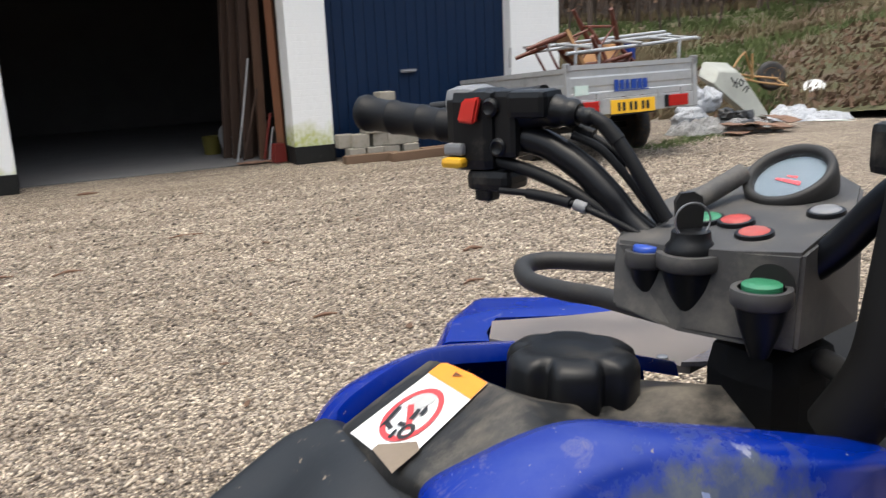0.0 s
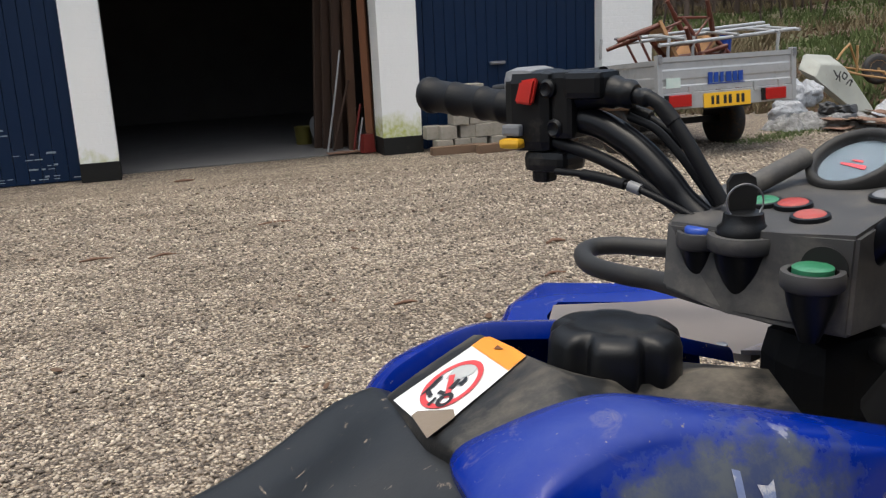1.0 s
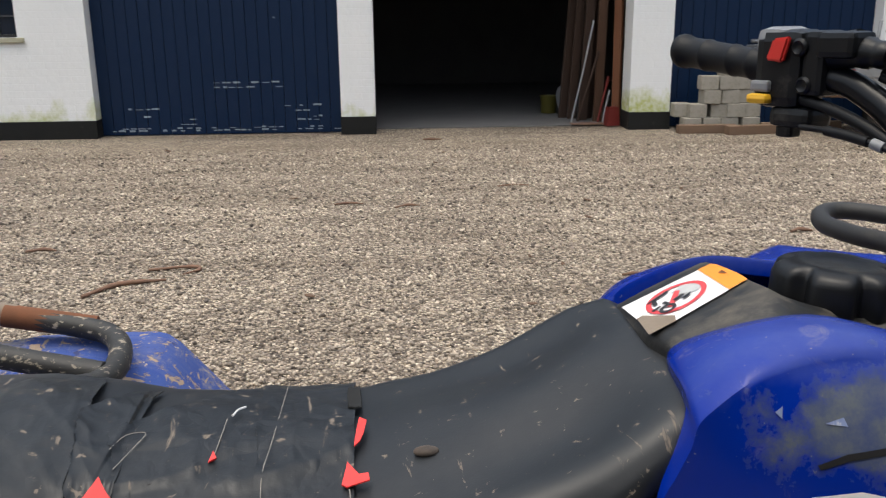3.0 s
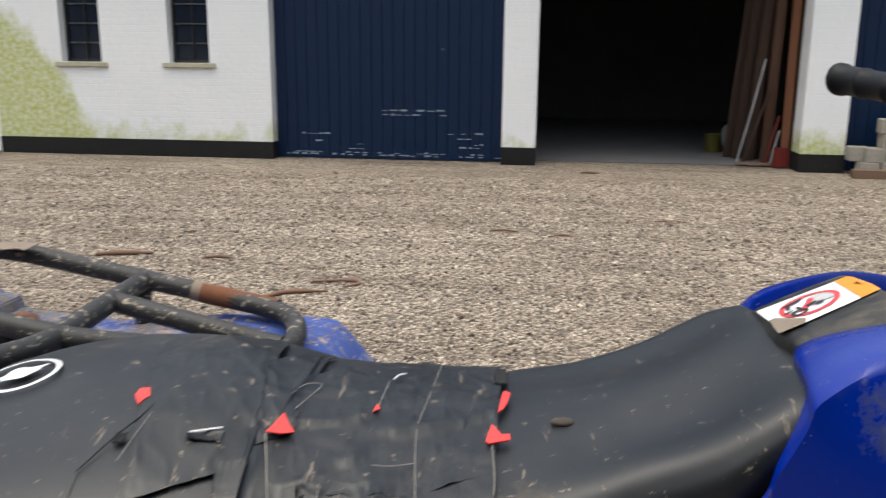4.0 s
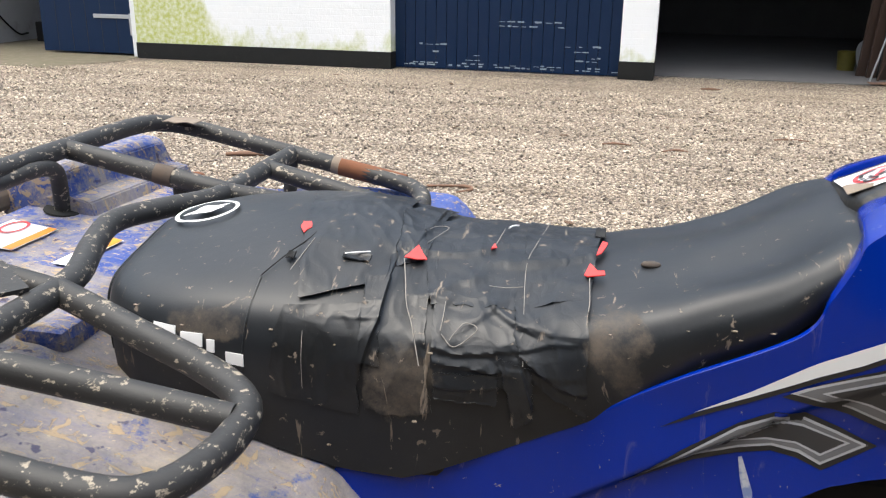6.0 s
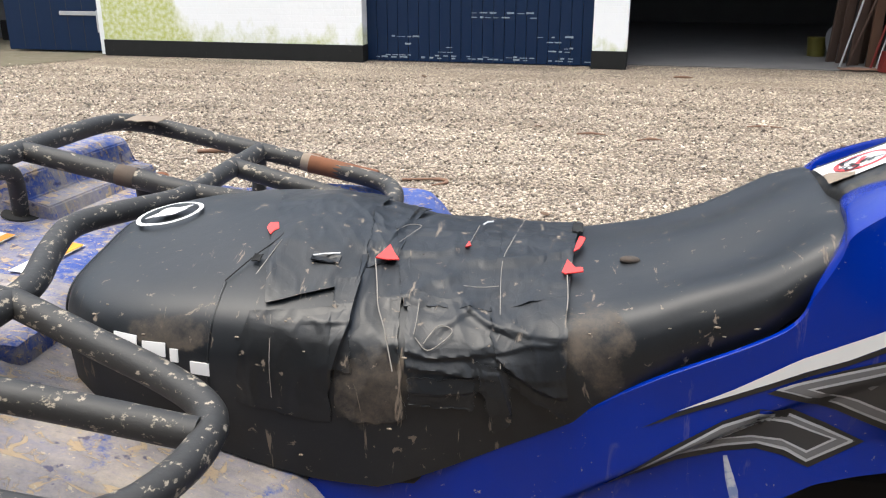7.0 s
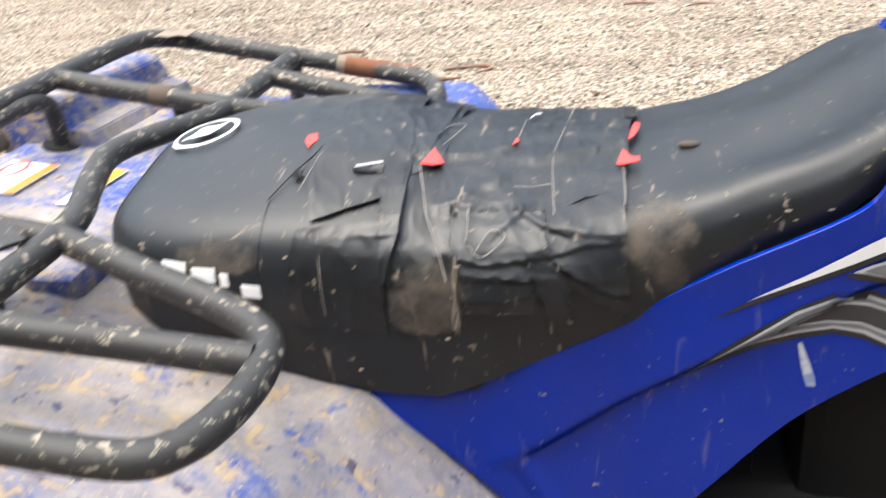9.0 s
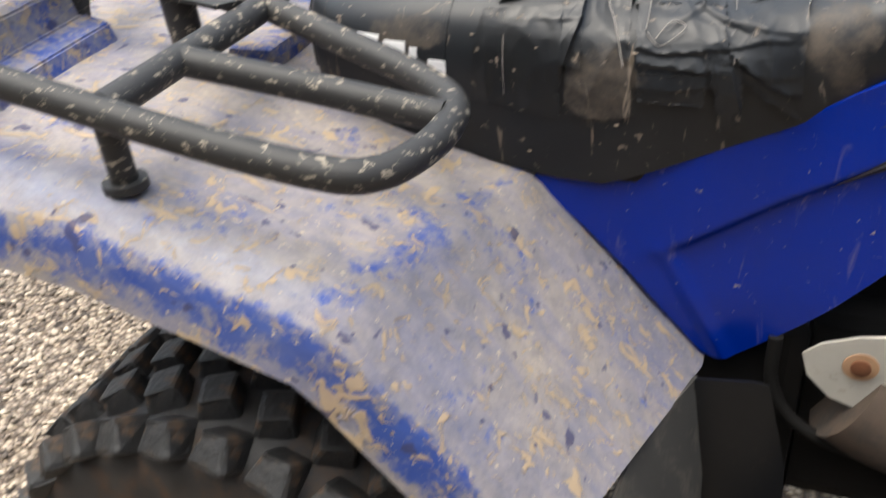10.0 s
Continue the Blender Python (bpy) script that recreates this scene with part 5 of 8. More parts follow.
    for pts in ([(0.500, 0.942), (0.505, 0.940), (0.503, 0.926), (0.498, 0.928)], [(0.513, 0.932), (0.520, 0.930), (0.525, 0.932), (0.523, 0.922), (0.515, 0.924)], [(0.400, 0.936), (0.405, 0.939), (0.404, 0.932)], [(0.430, 0.928), (0.442, 0.931), (0.444, 0.926)]):
        panel_patch("paint_chip", "scrape", pts, 0.0008, "pale scraped paint chip")
    panel_patch("crack", "silver_print", [(0.478, 0.917), (0.49, 0.919), (0.504, 0.915), (0.523, 0.914), (0.522, 0.9125), (0.504, 0.9135), (0.489, 0.917)], 0.0008)
    panel_patch("black_edge", "black_print", [(0.424, 0.905), (0.442, 0.911), (0.467, 0.914), (0.497, 0.912), (0.522, 0.908), (0.522, 0.905), (0.496, 0.909), (0.466, 0.910), (0.443, 0.907), (0.426, 0.902)], 0.0008)


dress_side()


# ---- rear mudguards and deck ----
def fz(u):
    """The rear mudguard's flat top, which flattens out behind."""
    return 0.685 - 0.30 * max(u, -0.35) + 0.10 * max(0.0, -0.35 - u)


def build_mudguards():
    cols = ((0.0, 0), (0.10, 0), (0.17, 0), (0.24, 0), (0.31, 0), (0.37, 0), (0.405, 0), (0.414, 0.0), (0.416, 0.0006), (0.430, 0.0078), (0.445, 0.0155), (0.448, 0.0185), (0.452, 0.036), (0.459, 0.068))
    made = []

    def lift(s, u, v):
        """The left guard is bent up towards its front outer corner."""
        return 0.100 * max(0.0, min(1.0, (v - 0.17) / 0.28)) * max(0.0, min(1.0, (u + 0.35) / 0.22)) if s > 0 else 0.0

    for s in (-1, 1):
        grid = []
        for v, d in cols:
            ridge = -0.058 - (0.28 if s < 0 else -0.03) * max(0.0, v - 0.17) + (0.25 if s < 0 else 0.0) * max(0.0, v - 0.41)
            col = []
            bend = ridge - 0.47 * d
            for u in (-0.60, -0.56, -0.5, -0.45, -0.4, -0.35, -0.3, -0.25, -0.215):
                col.append((u, fz(u) - d))
            for e in (-0.026, -0.010):
                col.append((bend + e, fz(bend + e) - d))
            for f in (0.03, 0.09, 0.25, 0.4, 0.55, 0.7, 0.85, 1.0):
                col.append((bend + 0.160 * f, fz(bend) - 0.004 - d - 0.195 * f))
            grid.append([(u, s * v, w + lift(s, u, v) + 0.0022 * noise.noise((u * 9, v * 9 * s, 0))) for u, w in col])
        bm = bmesh.new()
        sheet(bm, grid, 0.0035)
        made.append(part("rear_mudguard", bm, "dusty_blue" if s < 0 else "rubbed_blue", quad, "blue rear mudguard caked with dry mud", smooth=34))
    # the left guard is rubbed barer towards its front corner
    left = made[1].data
    left.materials.append(M["bare_blue"])
    for f in left.polygons:
        if f.center.x > -0.2:
            f.material_index = 1
    for s, g in zip((-1, 1), made):
        # raised box-shaped steps, a hump and near-black discs painting the shade in the hook holes
        prof = [(-0.64, 0.80), (-0.500, 0.795), (-0.508, 0.824), (-0.540, 0.830), (-0.549, 0.860), (-0.560, 0.868), (-0.64, 0.874)]
        bm = bmesh.new()
        a = [bm.verts.new((u, s * 0.17, w)) for u, w in prof]
        b = [bm.verts.new((u + 0.012, s * 0.425, w - 0.006)) for u, w in prof]
        bm.faces.new(a)
        bm.faces.new(b[::-1])
        for i in range(len(a)):
            j = (i + 1) % len(a)
            bm.faces.new((a[i], a[j], b[j], b[i]))
        bmesh.ops.bevel(bm, geom=list(bm.edges), offset=0.002, segments=2, affect="EDGES")
        part("step", bm, "rubbed_blue", g, "ribbed blue step behind the rack")
        bm = bmesh.new()
        box(bm, (-0.352, 0.125 * s, 0.782), (0.055, 0.085, 0.045), None, 0.012)
        part("hump", bm, "rubbed_blue", g)
        bm = bmesh.new()
        lathe(bm, [(0.024, 0), (0.023, 0.002), (0.018, 0.0022)], pose(-0.548, 0.168 * s, fz(-0.548) + 0.002, 0, 11, 0), 20)
        part("hole", bm, "hole", g, "near-black disc painting the shade inside a hook opening")
        if s < 0:
            continue
        bm = bmesh.new()
        lathe(bm, [(0.007, 0), (0.009, 0.002), (0.009, 0.008), (0.005, 0.010)], pose(-0.45, 0.36 * s, fz(-0.45) + 0.002, 0, 11, 0), 6)
        part("bolt", bm, "rust", g, "rusty bolt head")
    # warning labels on the deck
    for pts, mt, lab in (([(-0.579, 0.016), (-0.576, 0.107), (-0.509, 0.101), (-0.512, 0.016)], "white_print", "white warning label"), ([(-0.525, 0.017), (-0.521, 0.101), (-0.510, 0.100), (-0.513, 0.017)], "orange_print", "orange band of a label"),
                         ([(-0.453, 0.003), (-0.446, 0.106), (-0.422, 0.103), (-0.430, 0.003)], "white_print", "dirty label strip"), ([(-0.441, 0.055), (-0.438, 0.104), (-0.423, 0.102), (-0.427, 0.055)], "orange_print", "orange band of a label")):
        bm = bmesh.new()
        lift = 0.003 if mt == "white_print" else 0.0038
        bm.faces.new([bm.verts.new((u, v, fz(u) + lift)) for u, v in pts])
        part("label", bm, mt, made[1], lab)
    bm = bmesh.new()
    ring = [[(-0.556 + q * 0.014 * math.cos(a), 0.082 + q * 0.024 * math.sin(a), fz(-0.556 + q * 0.014 * math.cos(a)) + 0.0042) for a in (2 * math.pi * k / 20 for k in range(21))] for q in (1.0, 0.8)]
    sheet(bm, ring)
    part("label_ring", bm, "red_print", made[1])
    bm = bmesh.new()
    box(bm, (-0.672, 0.06, 0.822), (0.09, 0.30, 0.030), None, 0.008)
    box(bm, (-0.66, 0.205, 0.842), (0.05, 0.03, 0.05), None, 0.010)
    part("tail_panel", bm, "dust", quad, "tail panel covered with beige dust")
    # the near wheel arch liner and the dark flap below the front of the mudguard
    for s in (-1, 1):
        bm = bmesh.new()
        sheet(bm, [[(0.098, s * 0.20, 0.512), (0.15, s * 0.20, 0.520), (0.165, s * 0.195, 0.515)], [(0.10, s * 0.21, 0.44), (0.15, s * 0.215, 0.44), (0.19, s * 0.20, 0.42)], [(0.10, s * 0.22, 0.30), (0.15, s * 0.225, 0.30), (0.20, s * 0.205, 0.30)]], 0.004)
        part("mud_flap", bm, "black_plastic", quad, smooth=True)
        bm = bmesh.new()
        sheet(bm, [[(0.100, s * 0.19, 0.508), (0.06, s * 0.30, 0.510), (0.045, s * 0.42, 0.50)], [(0.115, s * 0.20, 0.42), (0.10, s * 0.30, 0.41), (0.09, s * 0.43, 0.40)], [(0.12, s * 0.2, 0.30), (0.12, s * 0.3, 0.28), (0.12, s * 0.44, 0.27)]], 0.004)
        part("mud_flap", bm, "flap_dirt", quad, "dirty grey rubber mud flap", smooth=True)


build_mudguards()


def build_running_gear():
    for u, R, h, half in ((-0.298, 0.284, 0.284, 0.11), (0.80, 0.285, 0.285, 0.10)):
        for s in (-1, 1):
            m = pose(u, s * 0.345, h, 90, 0, 0)
            bm = bmesh.new()
            lathe(bm, [(0.13, -half * 0.8), (R * 0.72, -half), (R * 0.88, -half * 0.95), (R * 0.955, -half * 0.7), (R * 0.965, 0.0), (R * 0.955, half * 0.7), (R * 0.88, half * 0.95), (R * 0.72, half), (0.13, half * 0.8)], m, 40)
            wheel = part("wheel", bm, "rubber", quad, "muddy black knobbly tyre", smooth=True)
            bm = bmesh.new()
            lathe(bm, [(0.03, -0.06), (0.12, -0.05), (0.135, -half * 0.8), (0.135, half * 0.8), (0.12, 0.05), (0.03, 0.06)], m, 28)
            part("rim", bm, "black_plastic", wheel, smooth=True)
            b2 = bmesh.new()
            box(b2, (0.002, 0, 0), (0.034, 0.040, 0.044), None, 0.006)
            for v in b2.verts:
                v.co += Vector((0, 0.004 * noise.noise(v.co * 90), 0.004 * noise.noise(v.co * 90 + Vector((5, 0, 0)))))
                if v.co.x > 0:
                    v.co.y *= 0.80
                    v.co.z *= 0.84
            places = []
            for k in range(30):
                for q, (off, sk) in enumerate(((-0.84, 14), (-0.44, -22), (0.0, 10), (0.44, 22), (0.84, -14))):
                    a = 360 / 30 * (k + 0.5 * (q % 2))
                    places.append(m @ pose(0, 0, 0, 0, 0, a) @ pose(R * (0.965 if abs(off) < 0.5 else 0.925), 0, off * half, 0, 34 * (off > 0.5) - 34 * (off < -0.5), 0) @ pose(0, 0, 0, sk, 0, 0))
            if u < 0 and s < 0:
                proto = part("tread_block", b2, "tread", wheel)
                proto.matrix_local = places[0]
                for mm in places[1:]:
                    ob = new("tread_block", proto.data)
                    ob.parent = wheel
                    ob.matrix_local = mm
            else:
                me = bpy.data.meshes.new("block")
                b2.to_mesh(me)
                b2.free()
                bm = bmesh.new()
                for mm in places:
                    me.transform(mm)
                    bm.from_mesh(me)
                    me.transform(mm.inverted())
                tread = part("tread", bm, "tread", wheel)
                tread["kind"] = "stuff"
    # the box behind the side panel is added to keep that gap dark
    for nm, c, sz in (("engine", (0.30, 0, 0.42), (0.34, 0.22, 0.26)), ("air_box", (0.12, 0, 0.55), (0.3, 0.16, 0.12)), ("cylinder_head", (0.45, 0, 0.62), (0.3, 0.2, 0.2)), ("gearbox", (-0.3, 0, 0.45), (0.2, 0.2, 0.2)), ("arch_filler", (0.05, -0.12, 0.42), (0.30, 0.03, 0.26)), ("rear_axle", (-0.298, 0, 0.284), (0.07, 0.62, 0.07)), ("front_axle", (0.8, 0, 0.285), (0.06, 0.62, 0.06)), ("steering_column", (0.62, 0, 0.75), (0.16, 0.16, 0.25))):
        bm = bmesh.new()
        box(bm, c, sz, None, 0.02)
        part(nm, bm, "engine_black", quad)
    bm = bmesh.new()
    tube(bm, [(0.165, -0.150, 0.54), (0.168, -0.150, 0.48), (0.195, -0.150, 0.435), (0.25, -0.150, 0.41), (0.34, -0.150, 0.40)], 0.007)
    part("hose", bm, "engine_black", quad, smooth=True)
    bm = bmesh.new()
    tube(bm, [(0.24, -0.12, 0.47), (0.30, -0.12, 0.44), (0.40, -0.12, 0.43)], 0.06, seg=20)
    part("exhaust", bm, "brown_dirt", quad, "dusty brown exhaust pipe", smooth=True)
    # pale heat shield with a rust-stained bolt
    bm = bmesh.new()
    prism(bm, [(0.190, 0.530), (0.205, 0.545), (0.235, 0.558), (0.30, 0.572), (0.36, 0.575), (0.36, 0.475), (0.30, 0.470), (0.25, 0.472), (0.22, 0.482), (0.197, 0.506)], Matrix(((1, 0, 0, 0), (0, 0, 1, -0.158), (0, 1, 0, 0), (0, 0, 0, 1))), 0.003)
    shield = part("heat_shield", bm, "shield_paint", quad, "pale metal heat shield stained with rust")
    bm = bmesh.new()
    lathe(bm, [(0.009, 0), (0.009, 0.003), (0.004, 0.004)], pose(0.241, -0.160, 0.526, 90, 0, 0), 16)
    part("bolt", bm, "rust", shield, "rusty bolt head")
    bm = bmesh.new()
    lathe(bm, [(0.016, 0), (0.0155, 0.0008), (0.009, 0.001)], pose(0.241, -0.1595, 0.526, 90, 0, 0), 20)
    part("rust_stain", bm, "rust_stain", shield)
    # near-black plate paints the shade inside the slot
    bm = bmesh.new()
    prism(bm, [(0.272, 0.524), (0.28, 0.534), (0.31, 0.536), (0.318, 0.524), (0.31, 0.514), (0.28, 0.514)], Matrix(((1, 0, 0, 0), (0, 0, 1, -0.1605), (0, 1, 0, 0), (0, 0, 0, 1))), 0.001)
    part("slot", bm, "hole", shield)
    for s in (-1, 1):
        bm = bmesh.new()
        box(bm, (0.42, s * 0.30, 0.27), (0.52, 0.22, 0.03), None, 0.01)
        part("footwell", bm, "black_plastic", quad)


build_running_gear()


# ---- tank cover, filler cap, console ----
def cover_z(u, v):
    rise = 0.925 + 0.437 * (u - 0.335)
    if u > 0.445:
        rise = 0.973 - 0.55 * min(u - 0.445, 0.06) - 0.20 * max(0.0, u - 0.57)
    if v < -0.04:
        rise -= 0.35 * (-0.04 - v)
    # nearly level under the label, turned down beside the left rim and towards the filler neck
    level = rise - (0.10 + 0.187 * max(0.0, min(1.0, (u - 0.46) / 0.03))) * (abs(v + 0.04) - 0.04)
    return level - min(1.1 * max(0.0, v - 0.074), 0.035)


def build_tank():
    bm = bmesh.new()
    rows = []
    right, left = [(p[0], p[1]) for p in COWL_IN[2:]], [(p[0], p[1]) for p in COWL_IN_LEFT[2:]]
    for i, u in enumerate([0.3655, 0.366, 0.3675, 0.3705] + [0.375 + 0.070 * k / 6 for k in range(7)] + [0.455 + 0.0165 * k for k in range(11)]):
        lo, hi = lerp(right, u) - 0.008, lerp(left, u) + 0.001
        drop = (0.024, 0.008, 0.003, 0.0008)[i] if i < 4 else 0.0
        vs = [lo + (-0.04 - lo) * j / 6 for j in range(6)] + [-0.04 + 0.04 * j / 4 for j in range(4)] + [hi * j / 8 for j in range(9)]
        rows.append([(u + (0.06 * max(0.0, v) + 0.25 * max(0.0, -0.02 - v)) * max(0.0, 1 - i / 8), v, cover_z(u, v) - drop) for v in vs])
    sheet(bm, rows, 0.006)
    cover = part("tank_cover", bm, "dusty_cover", quad, "scuffed dusty black plastic tank cover", smooth=True)

    def flat(name, mat, pts, lift, parent, label=""):
        b = bmesh.new()
        f = b.faces.new([b.verts.new((u, v, 0)) for u, v in pts])
        bmesh.ops.triangulate(b, faces=[f])
        bmesh.ops.subdivide_edges(b, edges=b.edges, cuts=2, use_grid_fill=True)
        for q in b.verts:
            q.co.z = cover_z(q.co.x, q.co.y) + lift
        return part(name, b, mat, parent, label)

    sl, st, sr, sb = (0.3695, 0.050), (0.448, 0.054), (0.4435, -0.009), (0.368, -0.026)

    def on(a, b):
        """A place on the label: a along it from the seat forward, b across from its outer to its inner edge."""
        p = [(1 - a) * ((1 - b) * sl[k] + b * sb[k]) + a * ((1 - b) * st[k] + b * sr[k]) for k in (0, 1)]
        return p[0], p[1]

    label = flat("warning_label", "white_print", [on(0, 0), on(0.5, 0), on(1, 0), on(1, 1), on(0.5, 1), on(0.22, 1), on(0.15, 0.75), on(0.05, 0.55), on(0, 0.5)], 0.0014, cover, "white and orange warning label, torn at one corner")
    flat("orange_band", "orange_print", [on(0.80, 0), on(1, 0), on(1, 1), on(0.80, 1)], 0.0019, label)
    flat("torn_corner", "dust", [on(0.0, 0.5), on(0.06, 0.5), on(0.16, 0.7), on(0.26, 0.9), on(0.22, 1.03), on(-0.05, 1.0)], 0.0021, label, "dusty torn glue patch")
    for r0, r1, mt in ((1.0, 0.82, "red_print"),):
        b = bmesh.new()
        ring = [[(*on(0.42 + q * 0.30 * math.cos(a), 0.48 + q * 0.36 * math.sin(a)),) for a in (2 * math.pi * k / 32 for k in range(33))] for q in (r0, r1)]
        sheet(b, [[(u, v, cover_z(u, v) + 0.0023) for u, v in r] for r in ring])
        part("red_ring", b, mt, label)
    flat("worn_patch", "pale_grey", [on(0.42, 0.30), on(0.55, 0.22), on(0.66, 0.36), on(0.68, 0.52), on(0.60, 0.58), on(0.50, 0.50), on(0.44, 0.42)], 0.0021, label, "grey patch where the print has worn off")
    flat("red_bar", "red_print", [on(0.28, 0.62), on(0.32, 0.67), on(0.50, 0.36), on(0.46, 0.30)], 0.0024, label)
    for pts in ([(0.16, 0.30), (0.20, 0.27), (0.40, 0.20), (0.42, 0.25), (0.25, 0.31)], [(0.22, 0.28), (0.26, 0.30), (0.24, 0.44), (0.20, 0.42)], [(0.27, 0.46), (0.31, 0.45), (0.33, 0.56), (0.29, 0.57)], [(0.36, 0.52), (0.48, 0.48), (0.49, 0.54), (0.38, 0.58)], [(0.44, 0.58), (0.55, 0.55), (0.52, 0.62), (0.45, 0.64)], [(0.14, 0.52), (0.24, 0.50), (0.24, 0.54), (0.15, 0.57)]):
        flat("printed_mark", "black_print", [on(x, y) for x, y in pts], 0.0027, label)
    b = bmesh.new()
    wheel = [[on(0.27 + q * 0.085 * math.cos(w), 0.66 + q * 0.10 * math.sin(w)) for w in (2 * math.pi * k / 20 for k in range(21))] for q in (1.0, 0.55)]
    sheet(b, [[(u, v, cover_z(u, v) + 0.0027) for u, v in r] for r in wheel])
    part("printed_mark", b, "black_print", label)
    flat("printed_mark", "rust", [on(0.88, 0.42), on(0.93, 0.40), on(0.93, 0.58)], 0.0027, label)
    # ribbed filler cap
    bm = bmesh.new()
    prof = [(0.030, 0.0), (0.040, 0.0), (0.0462, 0.0015), (0.0475, 0.006), (0.0468, 0.026), (0.0448, 0.0315), (0.0405, 0.0348), (0.034, 0.0368), (0.027, 0.0372), (0.022, 0.0355), (0.01, 0.0350)]
    seg = 90
    m = pose(0.517, 0.0, 0.945, 0, 3, 12)
    rings = []
    for r, h in prof:
        ring = []
        for j in range(seg):
            a = 2 * math.pi * j / seg
            lobe = 1 - (0.20 if 0.001 < h < 0.035 and r > 0.036 else 0.09 if r > 0.032 else 0.0) * max(0.0, math.cos(6 * a - 1.57)) ** 2.2
            ring.append(bm.verts.new(m @ Vector((r * lobe * math.cos(a), r * lobe * math.sin(a), h))))
        rings.append(ring)
    for A, B in zip(rings, rings[1:]):
        for j in range(seg):
            bm.faces.new((A[j], A[(j + 1) % seg], B[(j + 1) % seg], B[j]))
    bm.faces.new(rings[0][::-1])
    bm.faces.new(rings[-1])
    part("fuel_cap", bm, "black_plastic", cover, "black ribbed plastic filler cap", smooth=45)
    bm = bmesh.new()
    lathe(bm, [(0.040, 0), (0.040, 0.016), (0.030, 0.018)], pose(0.517, 0.0, 0.925), 24)
    part("filler_neck", bm, "hole", cover, smooth=True)


build_tank()


def pod(name, c, r, tall, parent, lean=0.0):
    """A round button seat that grows out of the console, with a rolled lip."""
    bm = bmesh.new()
    lathe(bm, [(r * 0.35, -tall), (r * 0.80, -tall * 0.5), (r * 1.0, -0.006), (r * 1.06, -0.003), (r * 1.04, 0.0), (r * 0.85, 0.0005), (r * 0.82, -0.003)], pose(*c, 0, -lean, 0), 24)
    pd = part(name, bm, "black_plastic", parent, smooth=True)
    bm = bmesh.new()
    lathe(bm, [(r * 0.98, -0.012), (r * 1.10, -0.010), (r * 1.12, -0.002), (r * 1.08, 0.0012), (r * 0.86, 0.0012), (r * 0.84, -0.004)], pose(*c, 0, -lean, 0), 28)
    part("collar", bm, "grey_plastic", pd, "dusty grey collar", smooth=True)
    return pd


def button(c, r, h, mat, parent, label, lean=0.0):
    bm = bmesh.new()
    lathe(bm, [(r * 0.9, -0.006), (r, -0.002), (r, h * 0.7), (r * 0.88, h), (r * 0.4, h * 1.08)], pose(*c, 0, -lean, 0), 20)
    return part("button", bm, mat, parent, label, smooth=True)


